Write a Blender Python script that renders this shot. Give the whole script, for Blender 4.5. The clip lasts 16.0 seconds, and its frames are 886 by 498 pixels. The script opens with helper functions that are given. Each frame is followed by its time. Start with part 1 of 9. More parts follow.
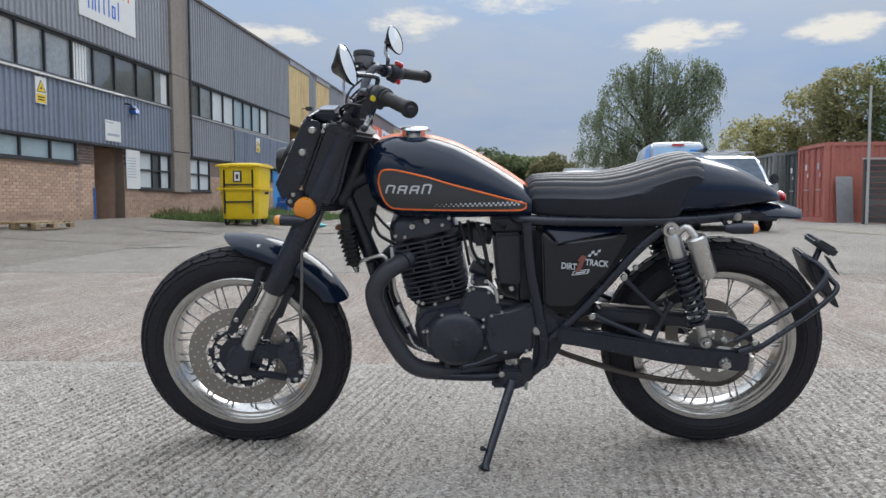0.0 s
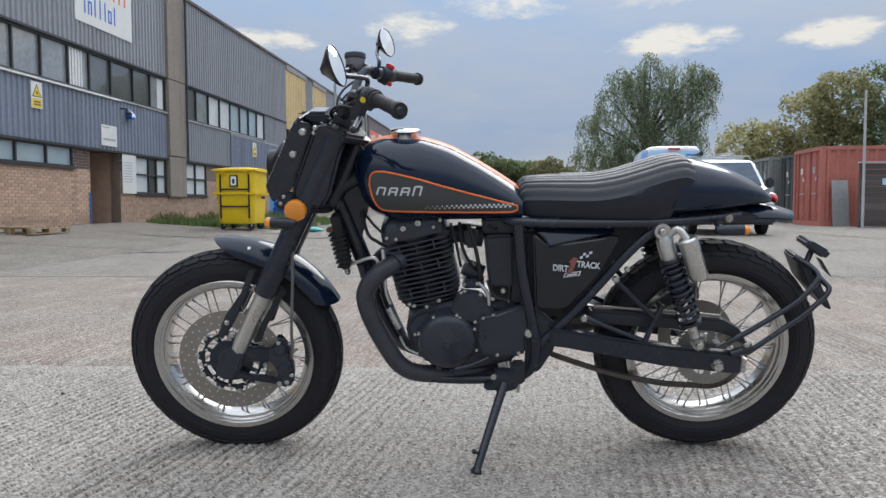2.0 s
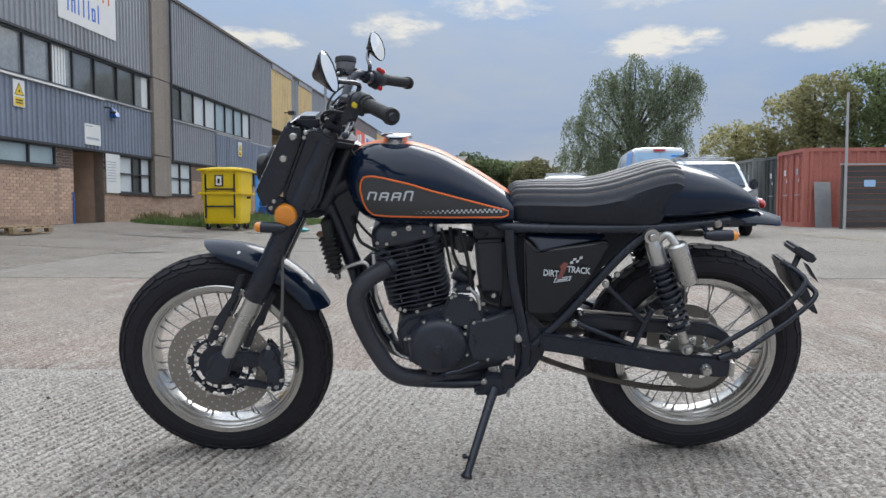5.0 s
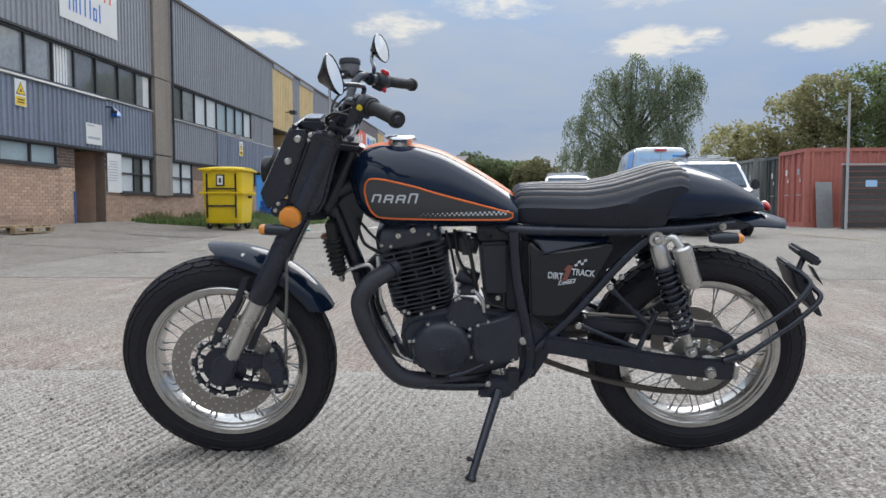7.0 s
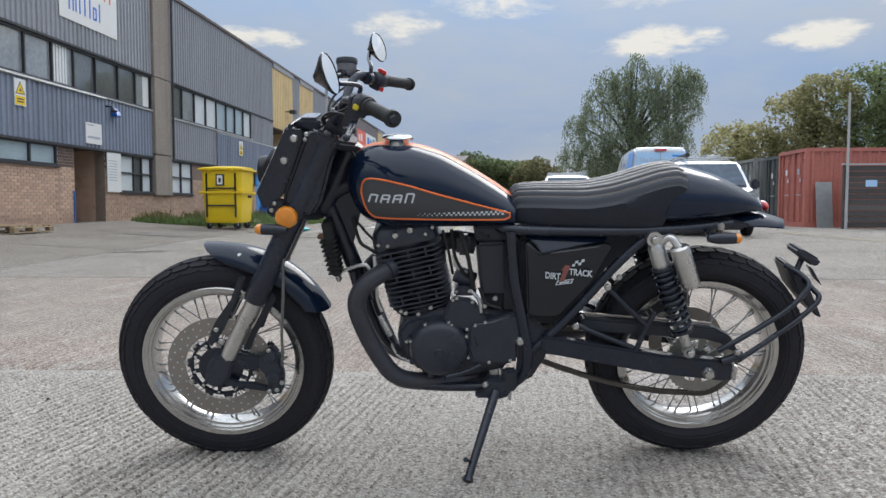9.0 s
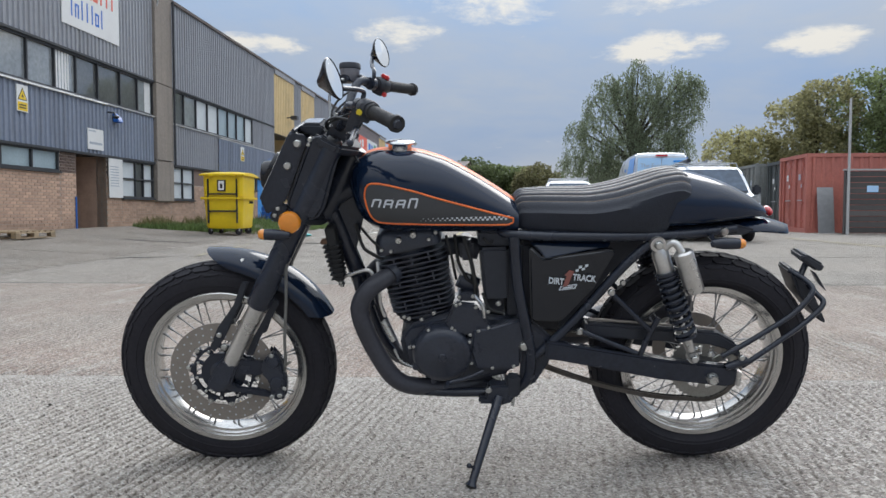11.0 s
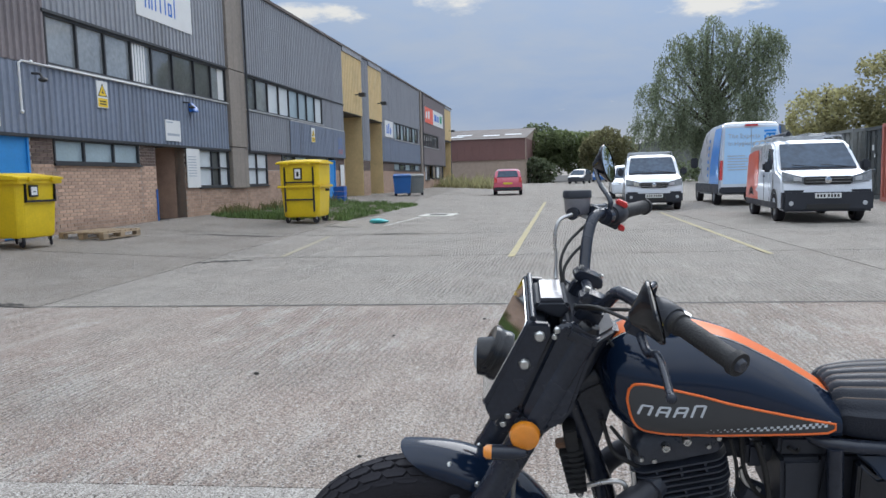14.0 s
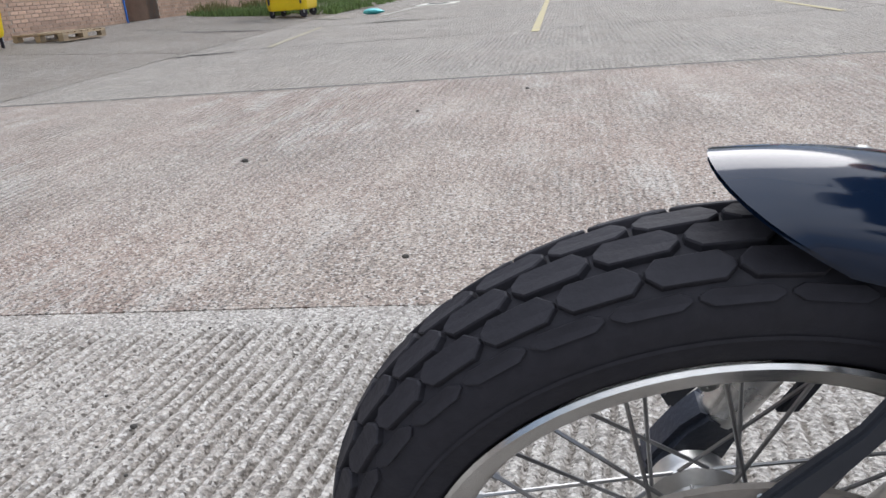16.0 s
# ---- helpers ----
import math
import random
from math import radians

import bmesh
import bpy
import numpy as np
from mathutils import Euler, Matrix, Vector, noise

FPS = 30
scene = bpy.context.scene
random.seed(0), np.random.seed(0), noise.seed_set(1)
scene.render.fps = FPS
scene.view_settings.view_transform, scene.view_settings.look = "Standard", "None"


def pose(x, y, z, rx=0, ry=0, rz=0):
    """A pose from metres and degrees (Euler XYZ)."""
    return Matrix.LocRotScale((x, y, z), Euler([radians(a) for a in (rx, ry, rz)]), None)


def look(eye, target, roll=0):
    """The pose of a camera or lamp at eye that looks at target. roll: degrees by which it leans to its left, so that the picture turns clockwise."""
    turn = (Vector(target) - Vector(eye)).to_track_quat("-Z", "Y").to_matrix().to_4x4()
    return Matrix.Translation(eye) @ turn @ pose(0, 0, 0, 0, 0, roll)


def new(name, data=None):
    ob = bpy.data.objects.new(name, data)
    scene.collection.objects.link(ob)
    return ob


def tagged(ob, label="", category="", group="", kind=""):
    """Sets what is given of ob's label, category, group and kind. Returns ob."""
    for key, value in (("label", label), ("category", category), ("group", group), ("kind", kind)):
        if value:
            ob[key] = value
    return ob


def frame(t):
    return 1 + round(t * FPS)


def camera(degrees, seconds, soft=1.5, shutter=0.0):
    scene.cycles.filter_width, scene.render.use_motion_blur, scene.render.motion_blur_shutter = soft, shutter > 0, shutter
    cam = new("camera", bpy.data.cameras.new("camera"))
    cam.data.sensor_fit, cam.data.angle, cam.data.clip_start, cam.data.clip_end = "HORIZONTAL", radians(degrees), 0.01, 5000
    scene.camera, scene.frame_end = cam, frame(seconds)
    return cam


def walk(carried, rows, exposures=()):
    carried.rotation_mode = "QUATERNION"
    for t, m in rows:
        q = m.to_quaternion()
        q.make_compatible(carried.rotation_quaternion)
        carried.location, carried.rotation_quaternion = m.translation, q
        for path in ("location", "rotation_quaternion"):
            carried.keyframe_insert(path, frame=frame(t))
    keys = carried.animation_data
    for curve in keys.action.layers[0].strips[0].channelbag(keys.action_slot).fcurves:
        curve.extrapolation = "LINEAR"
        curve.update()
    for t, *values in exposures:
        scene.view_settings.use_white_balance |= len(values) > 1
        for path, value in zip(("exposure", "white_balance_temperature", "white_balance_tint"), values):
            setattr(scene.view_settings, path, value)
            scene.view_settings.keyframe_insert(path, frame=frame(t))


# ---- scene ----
cam = camera(62.14, 16.0)
PATH = [
    (0.0, look((0.9239, -2.2039, 0.7546), (0.6940, -0.2212, 0.6279), -0.10)),
    (0.5, look((0.9256, -2.2068, 0.7535), (0.6957, -0.2243, 0.6241), -0.12)),
    (1.0, look((0.9246, -2.2043, 0.7503), (0.6942, -0.2217, 0.6230), -0.07)),
    (1.5, look((0.9314, -2.1975, 0.7463), (0.7019, -0.2146, 0.6223), -0.11)),
    (2.0, look((0.9399, -2.1958, 0.7474), (0.7175, -0.2115, 0.6330), -0.18)),
    (2.5, look((0.9442, -2.1991, 0.7571), (0.7309, -0.2138, 0.6434), -0.16)),
    (3.0, look((0.9430, -2.1990, 0.7509), (0.7456, -0.2121, 0.6362), -0.09)),
    (3.5, look((0.9381, -2.2008, 0.7589), (0.7498, -0.2129, 0.6464), -0.07)),
    (4.0, look((0.9375, -2.1968, 0.7556), (0.7533, -0.2085, 0.6413), -0.04)),
    (6.5, look((0.9086, -2.1968, 0.7720), (0.7229, -0.2087, 0.6569), -0.00)),
    (7.0, look((0.9161, -2.1953, 0.7695), (0.7296, -0.2074, 0.6534), 0.02)),
    (7.5, look((0.9152, -2.1917, 0.7698), (0.7286, -0.2038, 0.6542), 0.03)),
    (8.0, look((0.9186, -2.1887, 0.7680), (0.7320, -0.2009, 0.6510), 0.00)),
    (8.5, look((0.9225, -2.1873, 0.7709), (0.7359, -0.1995, 0.6537), 0.01)),
    (9.0, look((0.9240, -2.1863, 0.7698), (0.7373, -0.1984, 0.6529), 0.05)),
    (11.5, look((0.9116, -2.1814, 0.7683), (0.7193, -0.1925, 0.6812), 0.01)),
    (12, look((0.8299, -2.1387, 0.7829), (0.5195, -0.1632, 0.7511), -0.74)),
    (12.5, look((0.7138, -2.0853, 0.9638), (0.2594, -0.1380, 0.9250), -0.07)),
    (13, look((0.6003, -2.0295, 1.2392), (0.1114, -0.0970, 1.0772), 0.23)),
    (13.5, look((0.5412, -1.8814, 1.2853), (0.1106, 0.0628, 1.0998), -0.41)),
    (14, look((0.4232, -1.6656, 1.2512), (0.0622, 0.2921, 1.0589), -1.49)),
    (14.5, look((0.2237, -1.4749, 1.2147), (-0.0727, 0.4823, 0.9291), -1.42)),
    (15, look((0.1235, -1.1756, 1.1432), (-0.1381, 0.7672, 0.7472), -1.56)),
    (15.2, look((0.0964, -0.9966, 1.0672), (-0.2035, 0.9294, 0.6192), -1.95)),
    (15.5, look((0.0286, -0.8167, 0.9527), (-0.3114, 1.0815, 0.4225), -3.26)),
    (16.0, look((-0.0500, -0.5628, 0.7780), (-0.4126, 1.2786, 0.0867), -4.50)),
]
walk(cam, PATH, [(0.0, 0.05, 6050, 10), (11.5, 0.05, 6050, 10), (12.5, 0.0, 5700, 10), (13.0, 0.0, 5550, 10), (14.0, 0.02, 5800, 10), (15.0, 0.14, 5850, 10), (15.5, 0.22, 6020, 13), (16.0, 0.20, 6020, 13)])

# ---- world, sun, exposure ----
def node_tree(idb):
    idb.use_nodes = True
    nt = idb.node_tree
    nt.nodes.clear()
    return nt


world = bpy.data.worlds.new("evening_sky")
scene.world = world
nt = node_tree(world)
N, L = nt.nodes, nt.links
out = N.new("ShaderNodeOutputWorld")
sky = N.new("ShaderNodeTexSky")
sky.sky_type = "NISHITA"
sky.sun_disc = False
sky.sun_elevation = radians(38)
sky.sun_rotation = radians(12)
sky.air_density, sky.dust_density, sky.ozone_density = 1.2, 1.6, 1.2
bg_sky = N.new("ShaderNodeBackground")
bg_sky.inputs[1].default_value = 0.075
L.new(sky.outputs[0], bg_sky.inputs[0])
co = N.new("ShaderNodeTexCoord")
sep = N.new("ShaderNodeSeparateXYZ")
L.new(co.outputs["Generated"], sep.inputs[0])


def math_node(op, a, b=None, clamp=False):
    m = N.new("ShaderNodeMath")
    m.operation = op
    m.use_clamp = clamp
    for i, s in enumerate((a, b)):
        if s is None:
            continue
        if isinstance(s, (int, float)):
            m.inputs[i].default_value = s
        else:
            L.new(s, m.inputs[i])
    return m.outputs[0]


# the cloud layer: a flat deck seen in perspective
den = math_node("ADD", math_node("MAXIMUM", sep.outputs[2], 0.0), 0.16)
px = math_node("DIVIDE", sep.outputs[0], den)
py = math_node("DIVIDE", sep.outputs[1], den)
deck = N.new("ShaderNodeCombineXYZ")
L.new(px, deck.inputs[0])
L.new(py, deck.inputs[1])


def cloud_noise(scale, detail, rough, offset, distort=0.0):
    mp = N.new("ShaderNodeMapping")
    mp.inputs["Location"].default_value = offset
    L.new(deck.outputs[0], mp.inputs[0])
    n = N.new("ShaderNodeTexNoise")
    n.inputs["Scale"].default_value = scale
    n.inputs["Detail"].default_value = detail
    n.inputs["Roughness"].default_value = rough
    n.inputs["Distortion"].default_value = distort
    L.new(mp.outputs[0], n.inputs["Vector"])
    return n.outputs["Fac"]


def ramp(fac, stops):
    r = N.new("ShaderNodeValToRGB")
    e = r.color_ramp.elements
    for i, (p, c) in enumerate(stops):
        el = e[i] if i < 2 else e.new(p)
        el.position, el.color = p, (*c, 1)
    L.new(fac, r.inputs[0])
    return r.outputs[0]


def blend(fac, a, b):
    m = N.new("ShaderNodeMix")
    m.data_type = "RGBA"
    for k, v in (("Factor", fac), ("A", a), ("B", b)):
        if isinstance(v, tuple):
            m.inputs[k].default_value = (*v, 1)
        else:
            L.new(v, m.inputs[k])
    return m.outputs["Result"]


big = cloud_noise(0.50, 5, 0.55, (3.1, 1.7, 0.4), 0.3)
fine = cloud_noise(1.25, 9, 0.62, (7.3, 2.2, 5.0), 0.25)
# the sky behind the broken deck: cream right above the horizon, slate blue over it, ever lighter to the zenith
clear = ramp(sep.outputs[2], [(0.0, (0.60, 0.57, 0.52)), (0.03, (0.43, 0.47, 0.55)), (0.08, (0.245, 0.335, 0.50)), (0.15, (0.285, 0.385, 0.555)), (0.28, (0.40, 0.51, 0.67)), (0.55, (0.92, 1.0, 1.10)), (0.95, (1.50, 1.60, 1.70))])
# soft grey cloud
grey = ramp(sep.outputs[2], [(0.0, (0.52, 0.50, 0.47)), (0.08, (0.34, 0.40, 0.50)), (0.22, (0.47, 0.50, 0.54)), (0.34, (0.62, 0.63, 0.63)), (0.55, (1.15, 1.20, 1.26)), (0.95, (1.75, 1.84, 1.92))])
mixed = math_node("ADD", math_node("MULTIPLY", big, 0.6), math_node("MULTIPLY", fine, 0.4))
cover = ramp(mixed, [(0.43, (0, 0, 0)), (0.60, (1, 1, 1))])
deck_col = blend(cover, clear, grey)
# sunlit heads of the higher clouds
turn = math_node("ARCTAN2", sep.outputs[0], sep.outputs[1])
curl = cloud_noise(5.5, 9, 0.66, (2.2, 0.4, 8.0), 0.2)
puffs = cloud_noise(1.6, 10, 0.62, (4.9, 6.4, 2.0), 0.1)
heads = None
for az, el, wide, tall in ((-0.60, 0.235, 0.09, 0.016), (-0.35, 0.212, 0.06, 0.010), (-0.155, 0.232, 0.045, 0.018), (-0.02, 0.272, 0.09, 0.020), (0.14, 0.270, 0.09, 0.018), (-0.56, 0.285, 0.10, 0.016), (0.19, 0.207, 0.060, 0.014), (0.375, 0.200, 0.040, 0.013), (0.52, 0.225, 0.06, 0.014), (0.66, 0.20, 0.10, 0.02), (-0.85, 0.24, 0.12, 0.02)):
    da = math_node("POWER", math_node("ABSOLUTE", math_node("DIVIDE", math_node("SUBTRACT", turn, az), wide)), 2.0)
    de = math_node("POWER", math_node("ABSOLUTE", math_node("DIVIDE", math_node("SUBTRACT", sep.outputs[2], el), tall)), 2.0)
    one = math_node("SUBTRACT", 1.0, math_node("MULTIPLY", math_node("ADD", da, de), 0.55))
    heads = one if heads is None else math_node("MAXIMUM", heads, one)
# higher up the heads stand close together
above = math_node("MULTIPLY", math_node("SUBTRACT", sep.outputs[2], 0.30, True), 6.0, True)
heads = math_node("MAXIMUM", heads, math_node("SUBTRACT", math_node("MULTIPLY", above, 1.3), 0.6))
ragged = math_node("ADD", math_node("MULTIPLY", math_node("SUBTRACT", curl, 0.5), 3.4), math_node("MULTIPLY", math_node("SUBTRACT", puffs, 0.5), 2.6))
lit = ramp(math_node("ADD", heads, ragged), [(0.12, (0, 0, 0)), (0.50, (0.30, 0.30, 0.30)), (0.78, (0.72, 0.72, 0.72)), (1.0, (0.92, 0.92, 0.92))])
warm = ramp(sep.outputs[2], [(0.1, (0.80, 0.73, 0.62)), (0.25, (0.90, 0.83, 0.70)), (0.35, (1.0, 0.95, 0.83)), (0.6, (1.5, 1.5, 1.46)), (0.95, (1.9, 1.95, 1.98))])
deck_col = blend(lit, deck_col, warm)
bg_cloud = N.new("ShaderNodeBackground")
bg_cloud.inputs[1].default_value = 1.0
L.new(deck_col, bg_cloud.inputs[0])
addw = N.new("ShaderNodeMixShader")
addw.inputs[0].default_value = 0.93
L.new(bg_sky.outputs[0], addw.inputs[1])
L.new(bg_cloud.outputs[0], addw.inputs[2])
L.new(addw.outputs[0], out.inputs[0])

sun = new("sun", bpy.data.lights.new("sun", "SUN"))
sun.data.energy, sun.data.angle, sun.data.color = 1.35, radians(36), (1.0, 0.94, 0.86)
sun.matrix_world = look((0, 0, 0), (-0.22, -1.0, -0.80))

# ---- materials ----
def material(name, base, rough=0.6, metal=0.0, var=0.18, scale=8.0, bump=0.0, bump_scale=60.0, coat=0.0, alpha=1.0, trans=0.0, emit=0.0, rnd=0.0, dirt=0.0, dirt_col=(0.12, 0.10, 0.08), spec=0.5, streak=False):
    """A principled surface with two scales of tone, a rough spread, a bump and optional dirt."""
    mt = bpy.data.materials.new(name)
    t = node_tree(mt)
    n, l = t.nodes, t.links
    o = n.new("ShaderNodeOutputMaterial")
    b = n.new("ShaderNodeBsdfPrincipled")
    l.new(b.outputs[0], o.inputs[0])
    tc = n.new("ShaderNodeTexCoord")
    src = tc.outputs["Object"]
    n1 = n.new("ShaderNodeTexNoise")
    n1.inputs["Scale"].default_value, n1.inputs["Detail"].default_value = scale, 5
    n2 = n.new("ShaderNodeTexNoise")
    n2.inputs["Scale"].default_value, n2.inputs["Detail"].default_value = scale * 9, 4
    l.new(src, n1.inputs["Vector"])
    l.new(src, n2.inputs["Vector"])
    add = n.new("ShaderNodeMath")
    add.operation = "ADD"
    l.new(n1.outputs["Fac"], add.inputs[0])
    l.new(n2.outputs["Fac"], add.inputs[1])
    mr = n.new("ShaderNodeMapRange")
    mr.inputs["From Min"].default_value, mr.inputs["From Max"].default_value = 0.6, 1.4
    mr.inputs["To Min"].default_value, mr.inputs["To Max"].default_value = 1 - var, 1 + var
    l.new(add.outputs[0], mr.inputs["Value"])
    tone = mr.outputs["Result"]
    if rnd:
        oi = n.new("ShaderNodeObjectInfo")
        m2 = n.new("ShaderNodeMapRange")
        m2.inputs["To Min"].default_value, m2.inputs["To Max"].default_value = 1 - rnd, 1 + rnd
        l.new(oi.outputs["Random"], m2.inputs["Value"])
        ge = n.new("ShaderNodeNewGeometry")
        m3 = n.new("ShaderNodeMapRange")
        m3.inputs["To Min"].default_value, m3.inputs["To Max"].default_value = 1 - rnd, 1 + rnd
        l.new(ge.outputs["Random Per Island"], m3.inputs["Value"])
        mm = n.new("ShaderNodeMath")
        mm.operation = "MULTIPLY"
        l.new(m2.outputs[0], mm.inputs[0])
        l.new(m3.outputs[0], mm.inputs[1])
        m4 = n.new("ShaderNodeMath")
        m4.operation = "MULTIPLY"
        l.new(mm.outputs[0], m4.inputs[0])
        l.new(tone, m4.inputs[1])
        tone = m4.outputs[0]
    vm = n.new("ShaderNodeVectorMath")
    vm.operation = "SCALE"
    vm.inputs[0].default_value = base
    l.new(tone, vm.inputs["Scale"])
    col = vm.outputs[0]
    if dirt:
        nd = n.new("ShaderNodeTexNoise")
        nd.inputs["Scale"].default_value, nd.inputs["Detail"].default_value, nd.inputs["Roughness"].default_value = scale * 0.6, 8, 0.7
        if streak:
            mp = n.new("ShaderNodeMapping")
            mp.inputs["Scale"].default_value = (4.0, 4.0, 0.22)
            l.new(src, mp.inputs[0])
            l.new(mp.outputs[0], nd.inputs["Vector"])
        else:
            l.new(src, nd.inputs["Vector"])
        rd = n.new("ShaderNodeMapRange")
        rd.inputs["From Min"].default_value, rd.inputs["From Max"].default_value = 0.5, 0.72
        rd.inputs["To Max"].default_value = dirt
        l.new(nd.outputs["Fac"], rd.inputs["Value"])
        mx = n.new("ShaderNodeMix")
        mx.data_type = "RGBA"
        l.new(rd.outputs[0], mx.inputs["Factor"])
        l.new(col, mx.inputs["A"])
        mx.inputs["B"].default_value = (*dirt_col, 1)
        col = mx.outputs["Result"]
    l.new(col, b.inputs["Base Color"])
    rr = n.new("ShaderNodeMapRange")
    rr.inputs["From Min"].default_value, rr.inputs["From Max"].default_value = 0.3, 0.7
    rr.inputs["To Min"].default_value, rr.inputs["To Max"].default_value = max(0.02, rough * 0.8), min(1, rough * 1.2)
    l.new(n1.outputs["Fac"], rr.inputs["Value"])
    l.new(rr.outputs[0], b.inputs["Roughness"])
    b.inputs["Metallic"].default_value = metal
    b.inputs["Coat Weight"].default_value = coat
    b.inputs["Coat Roughness"].default_value = 0.04
    b.inputs["Specular IOR Level"].default_value = spec
    b.inputs["Transmission Weight"].default_value = trans
    if emit:
        b.inputs["Emission Color"].default_value = (*base, 1)
        b.inputs["Emission Strength"].default_value = emit
    if bump:
        nb = n.new("ShaderNodeTexNoise")
        nb.inputs["Scale"].default_value, nb.inputs["Detail"].default_value = bump_scale, 3
        l.new(src, nb.inputs["Vector"])
        bp = n.new("ShaderNodeBump")
        bp.inputs["Strength"].default_value, bp.inputs["Distance"].default_value = bump, 0.01
        l.new(nb.outputs["Fac"], bp.inputs["Height"])
        l.new(bp.outputs[0], b.inputs["Normal"])
    return mt


def glass(name, tint=(0.03, 0.035, 0.04), rough=0.03):
    """A window pane: a glossy front, with room and reflections put into the tint."""
    return material(name, tint, rough, 0.0, 0.25, 1.3, 0.015, 3.0, coat=0.6, spec=0.9)


def concrete(name, base, pink, groove):
    """Brushed, worn yard concrete with exposed aggregate and stains."""
    mt = bpy.data.materials.new(name)
    t = node_tree(mt)
    n, l = t.nodes, t.links
    o = n.new("ShaderNodeOutputMaterial")
    b = n.new("ShaderNodeBsdfPrincipled")
    l.new(b.outputs[0], o.inputs[0])
    src = n.new("ShaderNodeTexCoord").outputs["Object"]

    def nz(scale, detail=5, rough=0.6, vec=None):
        k = n.new("ShaderNodeTexNoise")
        k.inputs["Scale"].default_value, k.inputs["Detail"].default_value, k.inputs["Roughness"].default_value = scale, detail, rough
        l.new(vec or src, k.inputs["Vector"])
        return k.outputs["Fac"]

    def rng(v, a, c, d, e):
        k = n.new("ShaderNodeMapRange")
        k.inputs["From Min"].default_value, k.inputs["From Max"].default_value = a, c
        k.inputs["To Min"].default_value, k.inputs["To Max"].default_value = d, e
        l.new(v, k.inputs["Value"])
        return k.outputs[0]

    def mixc(f, a, c, mode="MIX"):
        k = n.new("ShaderNodeMix")
        k.data_type, k.blend_type = "RGBA", mode
        for s, v in (("Factor", f), ("A", a), ("B", c)):
            if isinstance(v, tuple):
                k.inputs[s].default_value = (*v, 1)
            elif isinstance(v, (int, float)):
                k.inputs[s].default_value = v
            else:
                l.new(v, k.inputs[s])
        return k.outputs["Result"]

    col = mixc(rng(nz(0.55, 4), 0.38, 0.62, 0, 1), base, pink)
    # worn streaks along the brushing
    st = n.new("ShaderNodeMapping")
    st.inputs["Scale"].default_value = (3.2, 0.55, 1)
    l.new(src, st.inputs[0])
    pale = tuple(min(1, c * 1.62) for c in base)
    col = mixc(rng(nz(1.6, 6, 0.68, st.outputs[0]), 0.49, 0.66, 0, 0.8), col, pale)
    if groove > 6.5:
        # pale laitance left in broken strips where wheels have rubbed the slab
        s2 = n.new("ShaderNodeMapping")
        s2.inputs["Scale"].default_value = (4.5, 0.8, 1)
        s2.inputs["Rotation"].default_value = (0, 0, 0.22)
        s2.inputs["Location"].default_value = (0.7, 0.3, 0)
        l.new(src, s2.inputs[0])
        k2 = n.new("ShaderNodeMath")
        k2.operation = "MULTIPLY"
        l.new(rng(nz(1.0, 7, 0.72, s2.outputs[0]), 0.49, 0.57, 0, 0.95), k2.inputs[0])
        l.new(rng(nz(0.7, 4, 0.6), 0.47, 0.58, 0, 1), k2.inputs[1])
        col = mixc(k2.outputs[0], col, (0.62, 0.585, 0.53))
    # stones of the aggregate
    vo = n.new("ShaderNodeTexVoronoi")
    vo.inputs["Scale"].default_value = 115
    l.new(src, vo.inputs["Vector"])
    hs = n.new("ShaderNodeSeparateColor")
    l.new(vo.outputs["Color"], hs.inputs[0])
    col = mixc(rng(hs.outputs[0], 0.5, 1, 0, 0.75), col, tuple(c * 0.45 for c in pink))
    col = mixc(rng(hs.outputs[1], 0.62, 0.95, 0, 0.85), col, tuple(min(1, c * 1.75) for c in base))
    col = mixc(rng(nz(130, 3, 0.7), 0.42, 0.60, 0.0, 0.62), col, tuple(c * 0.45 for c in base))
    col = mixc(rng(nz(45, 3, 0.7), 0.50, 0.66, 0.0, 0.5), col, tuple(min(1, c * 1.55) for c in base))
    # stains
    col = mixc(rng(nz(0.9, 9, 0.72), 0.58, 0.78, 0, 0.55), col, tuple(c * 0.55 for c in base))
    col = mixc(rng(nz(0.23, 5, 0.6), 0.52, 0.72, 0, 0.4), col, tuple(c * 0.62 for c in base))
    l.new(col, b.inputs["Base Color"])
    b.inputs["Roughness"].default_value = 0.93
    b.inputs["Specular IOR Level"].default_value = 0.25
    hgt = n.new("ShaderNodeMath")
    hgt.operation = "MULTIPLY_ADD"
    l.new(vo.outputs["Distance"], hgt.inputs[0])
    hgt.inputs[1].default_value = 0.7
    l.new(nz(60, 4), hgt.inputs[2])
    h = hgt.outputs[0]
    if groove == 0:
        sz = n.new("ShaderNodeSeparateXYZ")
        l.new(n.new("ShaderNodeNewGeometry").outputs["Position"], sz.inputs[0])
        # the skin is worn off in a broad lane, down to pinkish stones
        lane = n.new("ShaderNodeMath")
        lane.operation = "MULTIPLY_ADD"
        l.new(nz(1.7, 5, 0.65), lane.inputs[0])
        lane.inputs[1].default_value = 1.1
        l.new(sz.outputs[0], lane.inputs[2])
        bare = n.new("ShaderNodeMath")
        bare.operation = "MULTIPLY"
        l.new(rng(lane.outputs[0], 0.95, 2.30, 0, 1), bare.inputs[0])
        l.new(rng(nz(9, 6, 0.7), 0.40, 0.58, 0.45, 0.95), bare.inputs[1])
        col = mixc(bare.outputs[0], col, mixc(rng(hs.outputs[2], 0.3, 0.9, 0, 1), (0.205, 0.180, 0.160), (0.365, 0.315, 0.278)))
